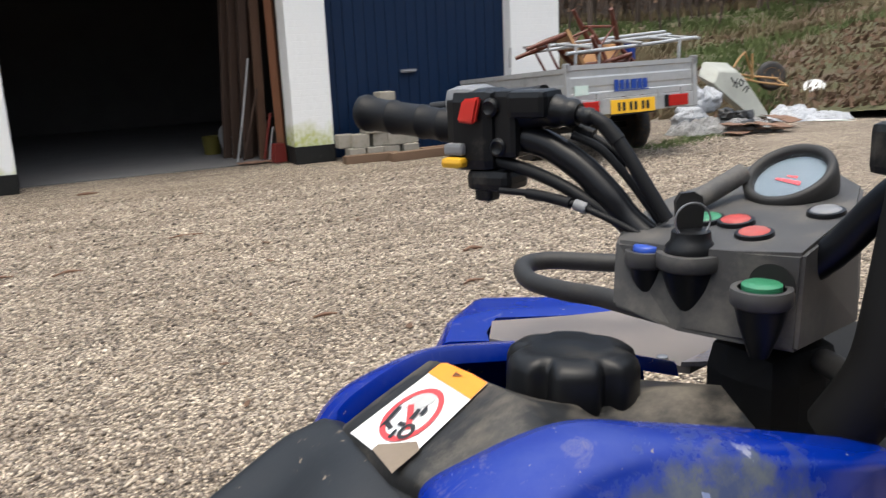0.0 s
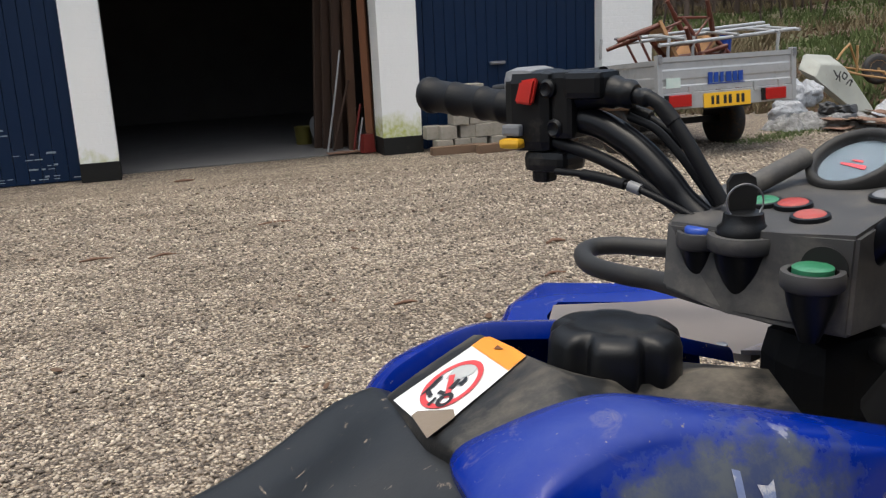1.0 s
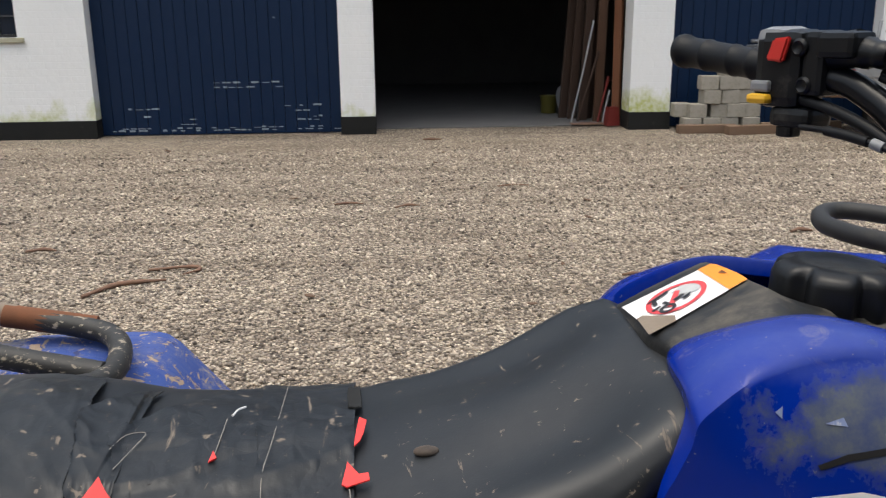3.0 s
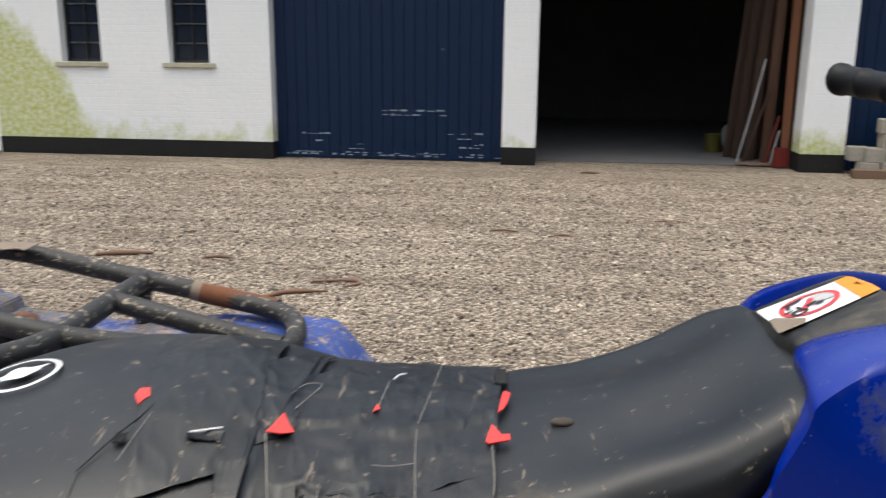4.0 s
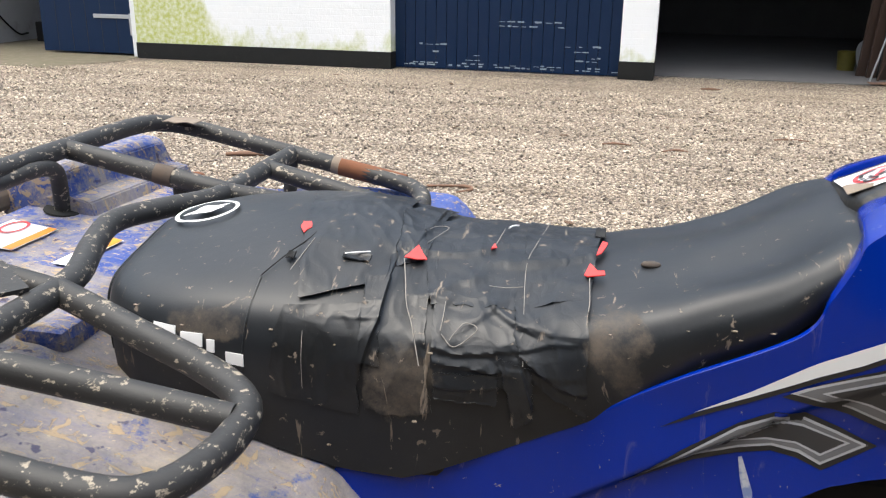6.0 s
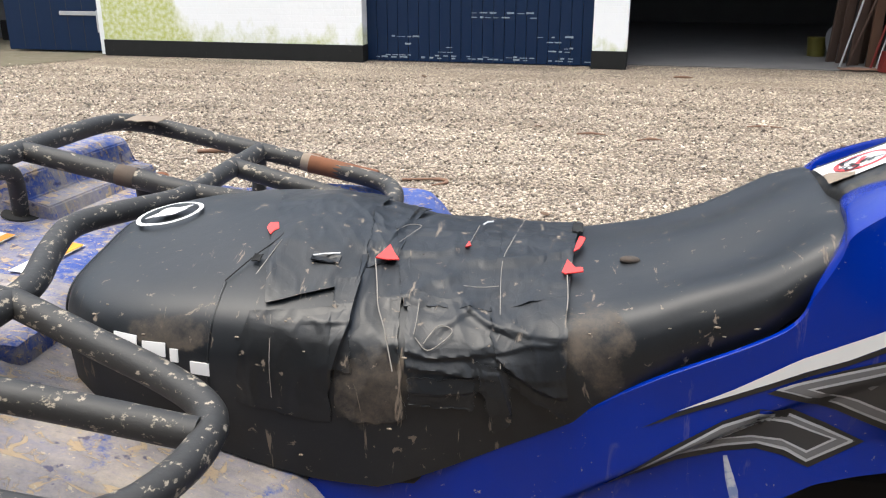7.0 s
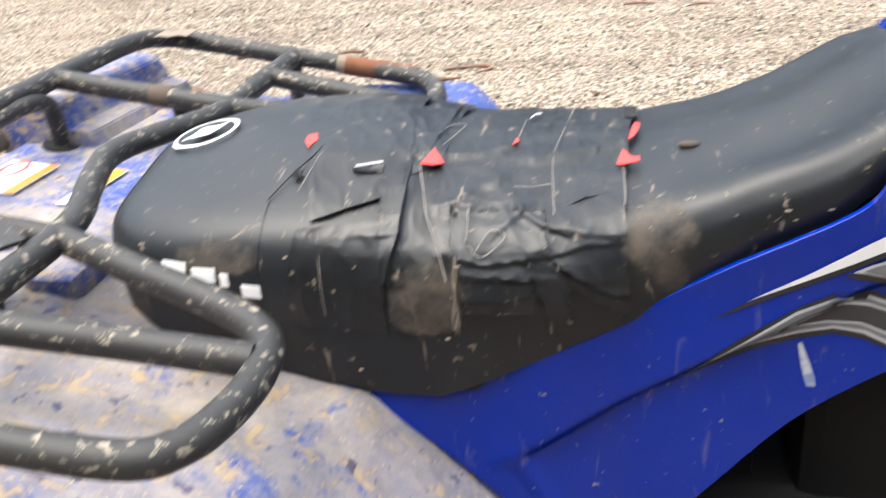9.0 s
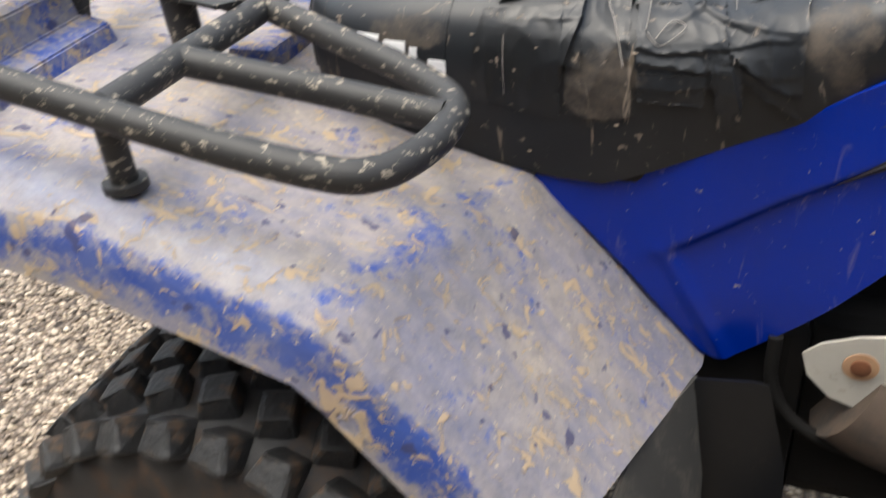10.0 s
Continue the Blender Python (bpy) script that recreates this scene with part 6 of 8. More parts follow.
def build_console():
    top = [(0.612, 0.066, 1.030), (0.630, 0.020, 1.031), (0.648, -0.022, 1.033), (0.669, -0.066, 1.036), (0.775, -0.030, 1.049), (0.835, 0.010, 1.054), (0.875, 0.075, 1.060), (0.868, 0.150, 1.058), (0.724, 0.125, 1.042), (0.655, 0.105, 1.034)]
    low = [(0.600, 0.056, 0.980), (0.628, 0.014, 0.964), (0.648, -0.030, 0.966), (0.668, -0.064, 0.962), (0.775, -0.035, 0.955), (0.84, 0.01, 0.96), (0.885, 0.075, 0.965), (0.88, 0.155, 0.97), (0.724, 0.135, 0.975), (0.645, 0.095, 0.985)]
    bm = bmesh.new()
    a, b = [bm.verts.new(p) for p in top], [bm.verts.new(p) for p in low]
    bm.faces.new(a)
    bm.faces.new(b[::-1])
    for i in range(len(a)):
        j = (i + 1) % len(a)
        bm.faces.new((a[i], a[j], b[j], b[i]))
    bmesh.ops.bevel(bm, geom=[e for e in bm.edges], offset=0.0028, segments=2, affect="EDGES")
    con = part("console", bm, "grey_plastic", quad, "dusty dark grey instrument console")
    # key switch
    p = pod("key_pod", (0.641, 0.014, 1.026), 0.0235, 0.050, con)
    bm = bmesh.new()
    lathe(bm, [(0.019, 0), (0.019, 0.005), (0.0155, 0.008), (0.0145, 0.016), (0.010, 0.018)], pose(0.641, 0.014, 1.027), 22)
    part("key_barrel", bm, "black_plastic", p, smooth=True)
    bm = bmesh.new()
    prism(bm, [(-0.012, 0), (-0.013, 0.018), (-0.014, 0.032), (-0.009, 0.040), (0.004, 0.041), (0.012, 0.036), (0.014, 0.022), (0.012, 0.0)], pose(0.641, 0.018, 1.041, 90, 0, -25) @ Matrix.Scale(0.78, 4), 0.007)
    part("key", bm, "black_print", p, "black-headed ignition key")
    bm = bmesh.new()
    tube(bm, [(0.6370 + 0.0135 * math.cos(q) * 0.9, 0.0085 + 0.0135 * math.cos(q) * -0.42, 1.052 + 0.0135 * math.sin(q)) for q in (2 * math.pi * k / 16 for k in range(16))], 0.0008, seg=6, n=2, closed=True)
    part("key_ring", bm, "steel", p, "thin steel key ring", smooth=True)
    # buttons
    p = pod("button_pod", (0.625, 0.044, 1.024), 0.0155, 0.040, con)
    button((0.625, 0.044, 1.025), 0.0110, 0.004, "blue_button", p, "round blue push button")
    # flat near-black arch paints the shade of the hollow behind the green button
    bm = bmesh.new()
    face = Matrix(((0.43, 0.0, -0.903, 0.6565), (-0.903, 0.0, -0.43, -0.0500), (0.0, 1.0, 0.0, 1.0130), (0, 0, 0, 1)))
    prism(bm, [(0.0165 * math.cos(q), 0.019 * max(0.0, math.sin(q)) ** 0.8 - 0.004) for q in (math.pi * k / 14 for k in range(15))], face, 0.0012)
    part("recess_shade", bm, "hole", con, "near-black arch painting the shade of a hollow behind the green button")
    p = pod("button_pod", (0.644, -0.052, 1.012), 0.0195, 0.050, con)
    button((0.644, -0.052, 1.013), 0.0140, 0.0038, "green_button", p, "round green push button")
    for c, mt, lab in (((0.697, 0.022, 1.0405), "red_button", "round red warning lamp"), ((0.682, -0.010, 1.0385), "red_button", "round red warning lamp"), ((0.690, 0.046, 1.0395), "green_button", "round green warning lamp"), ((0.752, -0.018, 1.047), "grey_button", "round white push button")):
        bm = bmesh.new()
        lathe(bm, [(0.0148, -0.001), (0.0142, 0.002), (0.0125, 0.0024)], pose(*c, 0, -7, 0), 22)
        rim = part("lamp_rim", bm, "black_plastic", con, smooth=True)
        button(c, 0.0116, 0.0035, mt, rim, lab, 7)
    # speedometer, tilted to the rider
    g = pose(0.790, 0.045, 1.054, 3, -32, 0) @ Matrix.Scale(0.76, 4)
    bm = bmesh.new()
    lathe(bm, [(0.047, -0.012), (0.050, 0.0), (0.052, 0.014), (0.051, 0.022), (0.048, 0.0245), (0.044, 0.024), (0.0405, 0.020), (0.040, 0.012)], g, 36)
    gauge = part("speedometer", bm, "dull_black", con, "round speedometer with a dusty black bezel", smooth=True)
    bm = bmesh.new()
    lathe(bm, [(0.042, 0.012), (0.001, 0.0121)], g, 36)
    part("dial", bm, "dial_face", gauge, "pale blue-grey dial")
    for pts, mt in (([(-0.008, -0.018), (-0.002, -0.016), (-0.003, 0.016), (-0.006, 0.016)], "red_print"), ([(0.002, -0.008), (0.005, -0.007), (0.004, 0.006), (0.002, 0.006)], "red_print")):
        bm = bmesh.new()
        prism(bm, pts, g @ pose(0, 0, 0.0128), 0.0006)
        part("needle", bm, mt, gauge, "red needle and print")
    bm = bmesh.new()
    lathe(bm, [(0.0415, 0.0170), (0.02, 0.0175), (0.0005, 0.0177)], g, 36)
    glass = part("glass", bm, "clear_glass", gauge, smooth=True)
    glass.visible_shadow = False
    # thumb-shaped lever behind the key
    bm = bmesh.new()
    tube(bm, [(0.690, 0.074, 1.044), (0.725, 0.074, 1.055), (0.760, 0.075, 1.066)], 0.009)
    part("choke_lever", bm, "grey_plastic", con, smooth=True)


build_console()


def build_handlebar():
    bm = bmesh.new()
    tube(bm, [(0.53, 0.36, 1.122), (0.569, 0.27, 1.1125), (0.588, 0.227, 1.1075), (0.602, 0.194, 1.1040), (0.614, 0.167, 1.099), (0.623, 0.147, 1.089), (0.632, 0.127, 1.075), (0.640, 0.107, 1.056), (0.650, 0.086, 1.032), (0.668, 0.035, 1.0), (0.69, -0.02, 1.0), (0.705, -0.06, 1.03), (0.712, -0.11, 1.085), (0.705, -0.19, 1.118), (0.685, -0.28, 1.12), (0.665, -0.36, 1.118)], 0.0125, seg=16)
    bar = part("handlebar", bm, "gloss_black", quad, "black steel handlebar", smooth=True)
    d = Vector((0.07, -0.16, 0.004)).normalized()
    # ribbed grip
    bm = bmesh.new()
    rows = []
    e = Vector((0.53, 0.36, 1.122))
    dg = Vector((0.07, -0.16, -0.017)).normalized()
    prof = [(0.0, 0.012), (0.001, 0.0175), (0.004, 0.0185), (0.010, 0.0185), (0.012, 0.0165), (0.038, 0.0162), (0.040, 0.0172), (0.043, 0.0172), (0.045, 0.0160), (0.075, 0.0158), (0.077, 0.0168), (0.080, 0.0168), (0.082, 0.0156), (0.100, 0.0154), (0.102, 0.0164), (0.106, 0.0164), (0.108, 0.0152), (0.125, 0.0152), (0.127, 0.012)]
    up = Vector((0, 0, 1))
    sd = d.cross(up).normalized()
    for x, r in prof:
        rows.append([e + dg * x + (up * math.cos(q) + sd * math.sin(q)) * r for q in (2 * math.pi * k / 20 for k in range(21))])
    sheet(bm, rows)
    bmesh.ops.remove_doubles(bm, verts=bm.verts, dist=0.0001)
    bmesh.ops.holes_fill(bm, edges=bm.edges)
    part("grip", bm, "rubber_grip", bar, "black ribbed rubber grip", smooth=True)
    # frame of the control cluster: x along the bar to the middle, z up, y away from the rider's side
    K = e + d * 0.145 + Vector((0, 0, 0.003))
    f = Matrix.Identity(4)
    f.col[0][:3], f.col[1][:3], f.col[2][:3], f.col[3][:3] = d, up.cross(d), up, K

    def blk(name, c, s, mat, parent, bev=0.005, label=""):
        b = bmesh.new()
        box(b, c, s, f, bev)
        return part(name, b, mat, parent, label)

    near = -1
    hs = blk("switch_housing", (0.001, 0, -0.019), (0.054, 0.044, 0.074), "black_plastic", bar, 0.011, "black plastic switch housing")
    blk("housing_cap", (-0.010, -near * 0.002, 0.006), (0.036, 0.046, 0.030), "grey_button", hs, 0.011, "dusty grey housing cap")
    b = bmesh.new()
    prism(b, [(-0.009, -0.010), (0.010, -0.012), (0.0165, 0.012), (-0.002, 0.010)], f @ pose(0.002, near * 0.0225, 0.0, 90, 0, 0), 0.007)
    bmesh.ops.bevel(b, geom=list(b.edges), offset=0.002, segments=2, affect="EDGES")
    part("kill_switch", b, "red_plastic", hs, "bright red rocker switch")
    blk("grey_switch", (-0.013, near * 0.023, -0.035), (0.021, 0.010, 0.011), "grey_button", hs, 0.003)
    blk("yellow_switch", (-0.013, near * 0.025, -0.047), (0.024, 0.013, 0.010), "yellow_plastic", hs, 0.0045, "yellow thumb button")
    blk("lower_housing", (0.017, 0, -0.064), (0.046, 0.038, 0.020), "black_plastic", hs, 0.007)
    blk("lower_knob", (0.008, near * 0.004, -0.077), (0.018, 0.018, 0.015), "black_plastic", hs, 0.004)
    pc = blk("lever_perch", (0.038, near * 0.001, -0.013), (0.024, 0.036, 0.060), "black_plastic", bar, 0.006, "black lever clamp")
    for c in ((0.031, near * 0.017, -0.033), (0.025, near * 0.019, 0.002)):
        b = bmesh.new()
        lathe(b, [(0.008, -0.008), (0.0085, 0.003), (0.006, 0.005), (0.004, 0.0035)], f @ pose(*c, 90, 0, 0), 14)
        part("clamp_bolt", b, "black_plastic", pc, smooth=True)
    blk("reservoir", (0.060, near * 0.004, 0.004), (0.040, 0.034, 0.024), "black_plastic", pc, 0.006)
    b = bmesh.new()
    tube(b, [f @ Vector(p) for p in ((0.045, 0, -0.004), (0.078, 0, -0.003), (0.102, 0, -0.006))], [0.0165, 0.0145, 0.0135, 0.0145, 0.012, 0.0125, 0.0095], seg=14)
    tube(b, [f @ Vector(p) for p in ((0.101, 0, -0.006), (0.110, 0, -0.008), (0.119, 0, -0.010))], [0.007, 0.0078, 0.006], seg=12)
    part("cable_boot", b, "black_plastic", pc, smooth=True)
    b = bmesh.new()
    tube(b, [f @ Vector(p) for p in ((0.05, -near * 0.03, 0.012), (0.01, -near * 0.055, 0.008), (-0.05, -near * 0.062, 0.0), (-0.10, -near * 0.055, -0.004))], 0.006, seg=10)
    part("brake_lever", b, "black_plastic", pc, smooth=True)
    # control cables that run down into the console
    for pts, r in (([(0.634, 0.122, 1.123), (0.639, 0.110, 1.115), (0.646, 0.096, 1.096), (0.652, 0.082, 1.074), (0.662, 0.062, 1.040)], 0.0060),
                   ([(0.630, 0.145, 1.106), (0.642, 0.124, 1.096), (0.650, 0.105, 1.078), (0.657, 0.091, 1.060), (0.666, 0.074, 1.036)], 0.0038),
                   ([(0.640, 0.145, 1.109), (0.654, 0.117, 1.092), (0.661, 0.102, 1.078), (0.667, 0.088, 1.057), (0.673, 0.076, 1.036)], 0.0040),
                   ([(0.588, 0.200, 1.083), (0.606, 0.165, 1.073), (0.617, 0.139, 1.063), (0.628, 0.115, 1.050), (0.645, 0.085, 1.030)], 0.0060),
                   ([(0.582, 0.188, 1.058), (0.598, 0.154, 1.057), (0.613, 0.118, 1.051), (0.624, 0.095, 1.043), (0.640, 0.070, 1.030)], 0.0030)):
        b = bmesh.new()
        tube(b, pts, r, seg=10)
        part("cable", b, "rubber_grip", bar, smooth=True)
    for pts, r in (([(0.594, 0.163, 1.0572), (0.602, 0.145, 1.0555), (0.611, 0.123, 1.0520)], 0.0048), ([(0.637, 0.151, 1.1105), (0.645, 0.135, 1.1045)], 0.0062), ([(0.655, 0.115, 1.0905), (0.659, 0.106, 1.0820)], 0.0054), ([(0.638, 0.112, 1.1165), (0.6435, 0.101, 1.1030)], 0.0072)):
        b = bmesh.new()
        tube(b, pts, r, seg=10)
        part("cable_sleeve", b, "rubber_grip", bar, smooth=True)
    b = bmesh.new()
    tube(b, [(0.6125, 0.119, 1.0515), (0.617, 0.109, 1.0485)], 0.0052, seg=8)
    part("cable_nut", b, "grey_button", bar, smooth=True)
    # right-hand controls
    b = bmesh.new()
    box(b, (0.703, -0.155, 1.115), (0.05, 0.05, 0.07), None, 0.01)
    box(b, (0.715, -0.118, 1.110), (0.05, 0.05, 0.035), None, 0.006)
    part("throttle_housing", b, "black_plastic", bar)
    b = bmesh.new()
    tube(b, [(0.71, -0.115, 1.13), (0.735, -0.095, 1.06), (0.74, -0.085, 0.99), (0.73, -0.08, 0.93)], 0.010, seg=10)
    part("brake_hose", b, "rubber_grip", bar, smooth=True)
    b = bmesh.new()
    tube(b, [(0.715, -0.124, 1.11), (0.715, -0.119, 1.06), (0.712, -0.113, 1.00), (0.708, -0.105, 0.95), (0.70, -0.08, 0.90)], 0.0255, seg=14)
    part("cable_gaiter", b, "engine_black", bar, "black rubber cable gaiter", smooth=True)
    b = bmesh.new()
    tube(b, [(0.69, -0.2, 1.118), (0.665, -0.34, 1.118)], 0.0165, seg=16)
    part("grip", b, "rubber_grip", bar, smooth=True)


build_handlebar()


def build_front():
    # bent bumper tube beside the console
    for s in (-1, 1):
        bm = bmesh.new()
        tube(bm, [(0.86, s * 0.235, 0.94), (0.79, s * 0.268, 0.94), (0.764, s * 0.293, 0.94), (0.738, s * 0.323, 0.94), (0.709, s * 0.330, 0.94), (0.684, s * 0.308, 0.94), (0.668, s * 0.265, 0.94), (0.675, s * 0.219, 0.94), (0.690, s * 0.184, 0.94), (0.70, s * 0.12, 0.94), (0.73, s * 0.04, 0.935)], 0.0102, seg=14)
        part("front_rack_tube", bm, "dull_black", quad, "dusty black bent tube", smooth=True)
        # front mudguard: dusty tray with a raised blue rim
        tray = [(0.655, 0.335), (0.690, 0.385), (0.78, 0.345), (0.90, 0.31), (0.885, 0.20), (0.835, 0.160), (0.775, 0.145), (0.70, 0.235)]
        bm = bmesh.new()
        prism(bm, [(u, s * v) for u, v in tray], pose(0, 0, 0.852), 0.008)
        guard = part("front_mudguard", bm, "dusty_grey", quad, "front mudguard with a dusty top")
        bm = bmesh.new()
        rim = [(0.60, 0.345), (0.640, 0.405), (0.712, 0.462), (0.79, 0.41), (0.90, 0.36)]
        inn = [(0.655, 0.335), (0.668, 0.362), (0.705, 0.400), (0.79, 0.35), (0.90, 0.31)]
        rows = [[(u - 0.03, s * (v + 0.03), 0.78) for u, v in rim], [(u, s * v, 0.862) for u, v in rim], [(u + 0.006, s * (v - 0.008), 0.866) for u, v in rim], [(u, s * v, 0.857) for u, v in inn]]
        sheet(bm, rows, 0.004)
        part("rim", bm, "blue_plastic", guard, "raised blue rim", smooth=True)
        bm = bmesh.new()
        prism(bm, [(u, s * v) for u, v in ((0.765, 0.148), (0.835, 0.162), (0.860, 0.150), (0.80, 0.128))], pose(0, 0, 0.861), 0.005)
        part("lip", bm, "dusty_blue", guard)
        bm = bmesh.new()
        lathe(bm, [(0.006, 0), (0.006, 0.004), (0.003, 0.005)], pose(0.765, s * 0.175, 0.860), 12)
        part("screw", bm, "steel", guard, smooth=True)
        bm = bmesh.new()
        tube(bm, [(0.75, s * 0.30, 0.855), (0.75, s * 0.3, 0.70)], 0.012)
        part("stay", bm, "rack_paint", guard, smooth=True)
    # dark boxes for the deep shade below the console; the last is a filler
    for nm, c, sz in (("front_body", (0.83, 0, 0.76), (0.30, 0.22, 0.20)), ("steering_stem", (0.72, 0, 0.87), (0.09, 0.08, 0.16)), ("nose", (0.95, 0, 0.78), (0.2, 0.34, 0.16)), ("console_filler", (0.70, 0.09, 0.765), (0.17, 0.17, 0.15))):
        bm = bmesh.new()
        box(bm, c, sz, None, 0.03)
        part(nm, bm, "engine_black", quad)


build_front()

# ---- the trailer ----
def build_trailer():
    t = thing("trailer", "galvanised box trailer parked by the garage wall", "trailer", pose(4.416, 6.94, 0.475, -4.5, 0, 3))
    L, W = 1.85, 1.46
    part("floor", boxes(((W / 2, L / 2, 0.0), (W - 0.04, L, 0.025))), "old_timber", t)

    def panel(name, a, b, z0, z1, mat="galvanised"):
        """A folded sheet-steel side with rolled top and bottom edges and a pressed rib."""
        a, b = Vector(a), Vector(b)
        d = (b - a).normalized()
        n = Vector((d.y, -d.x, 0))
        prof = [(0.0, z0), (0.012, z0), (0.012, z0 + 0.05), (0.004, z0 + 0.06), (0.004, (z0 + z1) / 2 - 0.05), (0.010, (z0 + z1) / 2 - 0.035), (0.010, (z0 + z1) / 2 + 0.035), (0.004, (z0 + z1) / 2 + 0.05), (0.004, z1 - 0.05), (0.016, z1 - 0.04), (0.016, z1), (-0.016, z1), (-0.016, z1 - 0.03)]
        bm = bmesh.new()
        sheet(bm, [[p + n * o + Vector((0, 0, z)) for o, z in prof] for p in (a, b)], 0.003)
        return part(name, bm, mat, t)

    panel("tailgate", (0.03, 0, 0), (W - 0.03, 0, 0), 0.12, 0.42)
    panel("side_wall", (0, L, 0), (0, 0.03, 0), 0.02, 0.40)
    panel("side_wall", (W, 0.03, 0), (W, L, 0), 0.02, 0.40)
    panel("front_wall", (W, L, 0), (0, L, 0), 0.02, 0.40)
    part("rear_bar", boxes(((W / 2, 0.0, 0.045), (W + 0.03, 0.04, 0.14)), bev=0.005), "galvanised", t)
    for x in (0.0, W):
        part("corner_post", boxes(((x, 0.0, 0.21), (0.05, 0.05, 0.46)), bev=0.006), "galvanised", t)
        part("latch", boxes(((x, -0.03, 0.40), (0.035, 0.025, 0.07)), bev=0.004), "steel", t)
    for x in (0.32, 1.02, 1.30):
        part("hinge", boxes(((x, -0.022, 0.125), (0.05, 0.02, 0.08)), bev=0.004), "galvanised", t)
    for x in (0.12, W - 0.12):
        bm = bmesh.new()
        lathe(bm, [(0.15, -0.07), (0.22, -0.08), (0.25, -0.06), (0.255, 0.0), (0.25, 0.06), (0.22, 0.08), (0.15, 0.07)], pose(x, 0.80, -0.20, 0, 90, 0), 32)
        w = part("wheel", bm, "rubber", t, smooth=True)
        bm = bmesh.new()
        lathe(bm, [(0.02, -0.05), (0.14, -0.04), (0.155, -0.065), (0.155, 0.065), (0.14, 0.04), (0.02, 0.05)], pose(x, 0.80, -0.20, 0, 90, 0), 28)
        part("rim", bm, "galvanised", w, smooth=True)
    part("axle", boxes(((W / 2, 0.80, -0.17), (W - 0.2, 0.06, 0.06))), "black_plastic", t)
    bm = bmesh.new()
    tube(bm, [(W / 2, L - 0.1, -0.04), (W / 2, L + 0.35, -0.06)], 0.03)
    part("drawbar", bm, "galvanised", t, smooth=True)
    plate = part("number_plate", boxes(((0.70, -0.028, 0.030), (0.51, 0.008, 0.125)), bev=0.003), "yellow_plate", t, "yellow number plate with plain black bars")
    for x, w in ((0.535, 0.035), (0.59, 0.04), (0.67, 0.04), (0.725, 0.04), (0.81, 0.04), (0.865, 0.04)):
        part("bar", boxes(((x, -0.034, 0.030), (w * 0.8, 0.003, 0.075))), "black_print", plate)
    part("plate_frame", boxes(((0.70, -0.026, -0.038), (0.53, 0.010, 0.014))), "black_plastic", plate)
    for x in (0.165, 1.205):
        la = part("tail_lamp", boxes(((x + 0.02, -0.03, 0.045), (0.24, 0.04, 0.105)), bev=0.008), "tail_red", t, "red tail lamp in a black housing")
        part("lamp_housing", boxes(((x - 0.10, -0.026, 0.045), (0.05, 0.045, 0.11)), bev=0.006), "black_plastic", la)
    # plain blue marks where the maker's lettering is, and a pale sticker
    for k, (x, w) in enumerate(((0.50, 0.055), (0.562, 0.055), (0.624, 0.045), (0.676, 0.02), (0.704, 0.055), (0.766, 0.055), (0.828, 0.06))):
        part("blue_mark", boxes(((x + 0.03, -0.016, 0.225), (w * 0.85, 0.004, 0.085 if k else 0.092))), "blue_text", t)
    part("blue_mark", boxes(((0.70, -0.016, 0.172), (0.40, 0.004, 0.008))), "blue_text", t)
    part("sticker", boxes(((0.14, -0.016, 0.20), (0.15, 0.004, 0.085))), "pale_sticker", t, "pale green sticker")
    for x in (0.55, 1.2):
        part("blue_mark", boxes(((-0.008, x, 0.22), (0.004, 0.05, 0.05))), "tail_red", t)
    return t


build_trailer()


def build_chair():
    """An old dining chair with splayed legs, rush seat and a curved open back, its seat at the origin's height plus 0.45."""
    c = thing("dining_chair", "dark red-brown wooden chair with a rush seat, lying in the trailer", "chair", group="chairs in the trailer")

    def stick(name, a, b, r, mid=None):
        bm = bmesh.new()
        a, b = Vector(a), Vector(b)
        m = (a + b) / 2 + Vector(mid or (0, 0, 0))
        tube(bm, [a, m, b], r, seg=8, n=4)
        part(name, bm, "chair_wood", c, smooth=True)

    bm = bmesh.new()
    prism(bm, [(-0.19, -0.18), (0.19, -0.18), (0.21, 0.0), (0.22, 0.20), (-0.22, 0.20), (-0.21, 0.0)], pose(0, 0, 0.43), 0.03)
    part("seat", bm, "woven", c)
    for sx in (-1, 1):
        stick("leg", (sx * 0.17, 0.17, 0.44), (sx * 0.21, 0.21, 0.0), [0.024, 0.027, 0.020])
        stick("leg", (sx * 0.16, -0.16, 0.44), (sx * 0.19, -0.25, 0.0), [0.024, 0.027, 0.020])
        stick("back_post", (sx * 0.16, -0.16, 0.42), (sx * 0.19, -0.29, 0.92), 0.022, (0, -0.02, 0))
        stick("side_rail", (sx * 0.20, 0.19, 0.20), (sx * 0.18, -0.21, 0.20), 0.013)
        stick("arm", (sx * 0.19, -0.22, 0.66), (sx * 0.23, 0.12, 0.64), 0.020, (0, 0, 0.02))
        stick("arm_post", (sx * 0.22, 0.10, 0.64), (sx * 0.19, 0.12, 0.44), 0.012)
    for z, y in ((0.90, -0.285), (0.74, -0.25), (0.58, -0.21)):
        stick("back_rail", (-0.18, y, z), (0.18, y, z), 0.020, (0, -0.04, 0))
    for y, z in ((0.20, 0.24), (-0.22, 0.18), (0.18, 0.43), (-0.17, 0.43)):
        stick("stretcher", (-0.18, y, z), (0.18, y, z), 0.010)
    return c


chair = build_chair()
chair.matrix_basis = pose(5.00, 7.62, 1.25, 0, 141, 18)
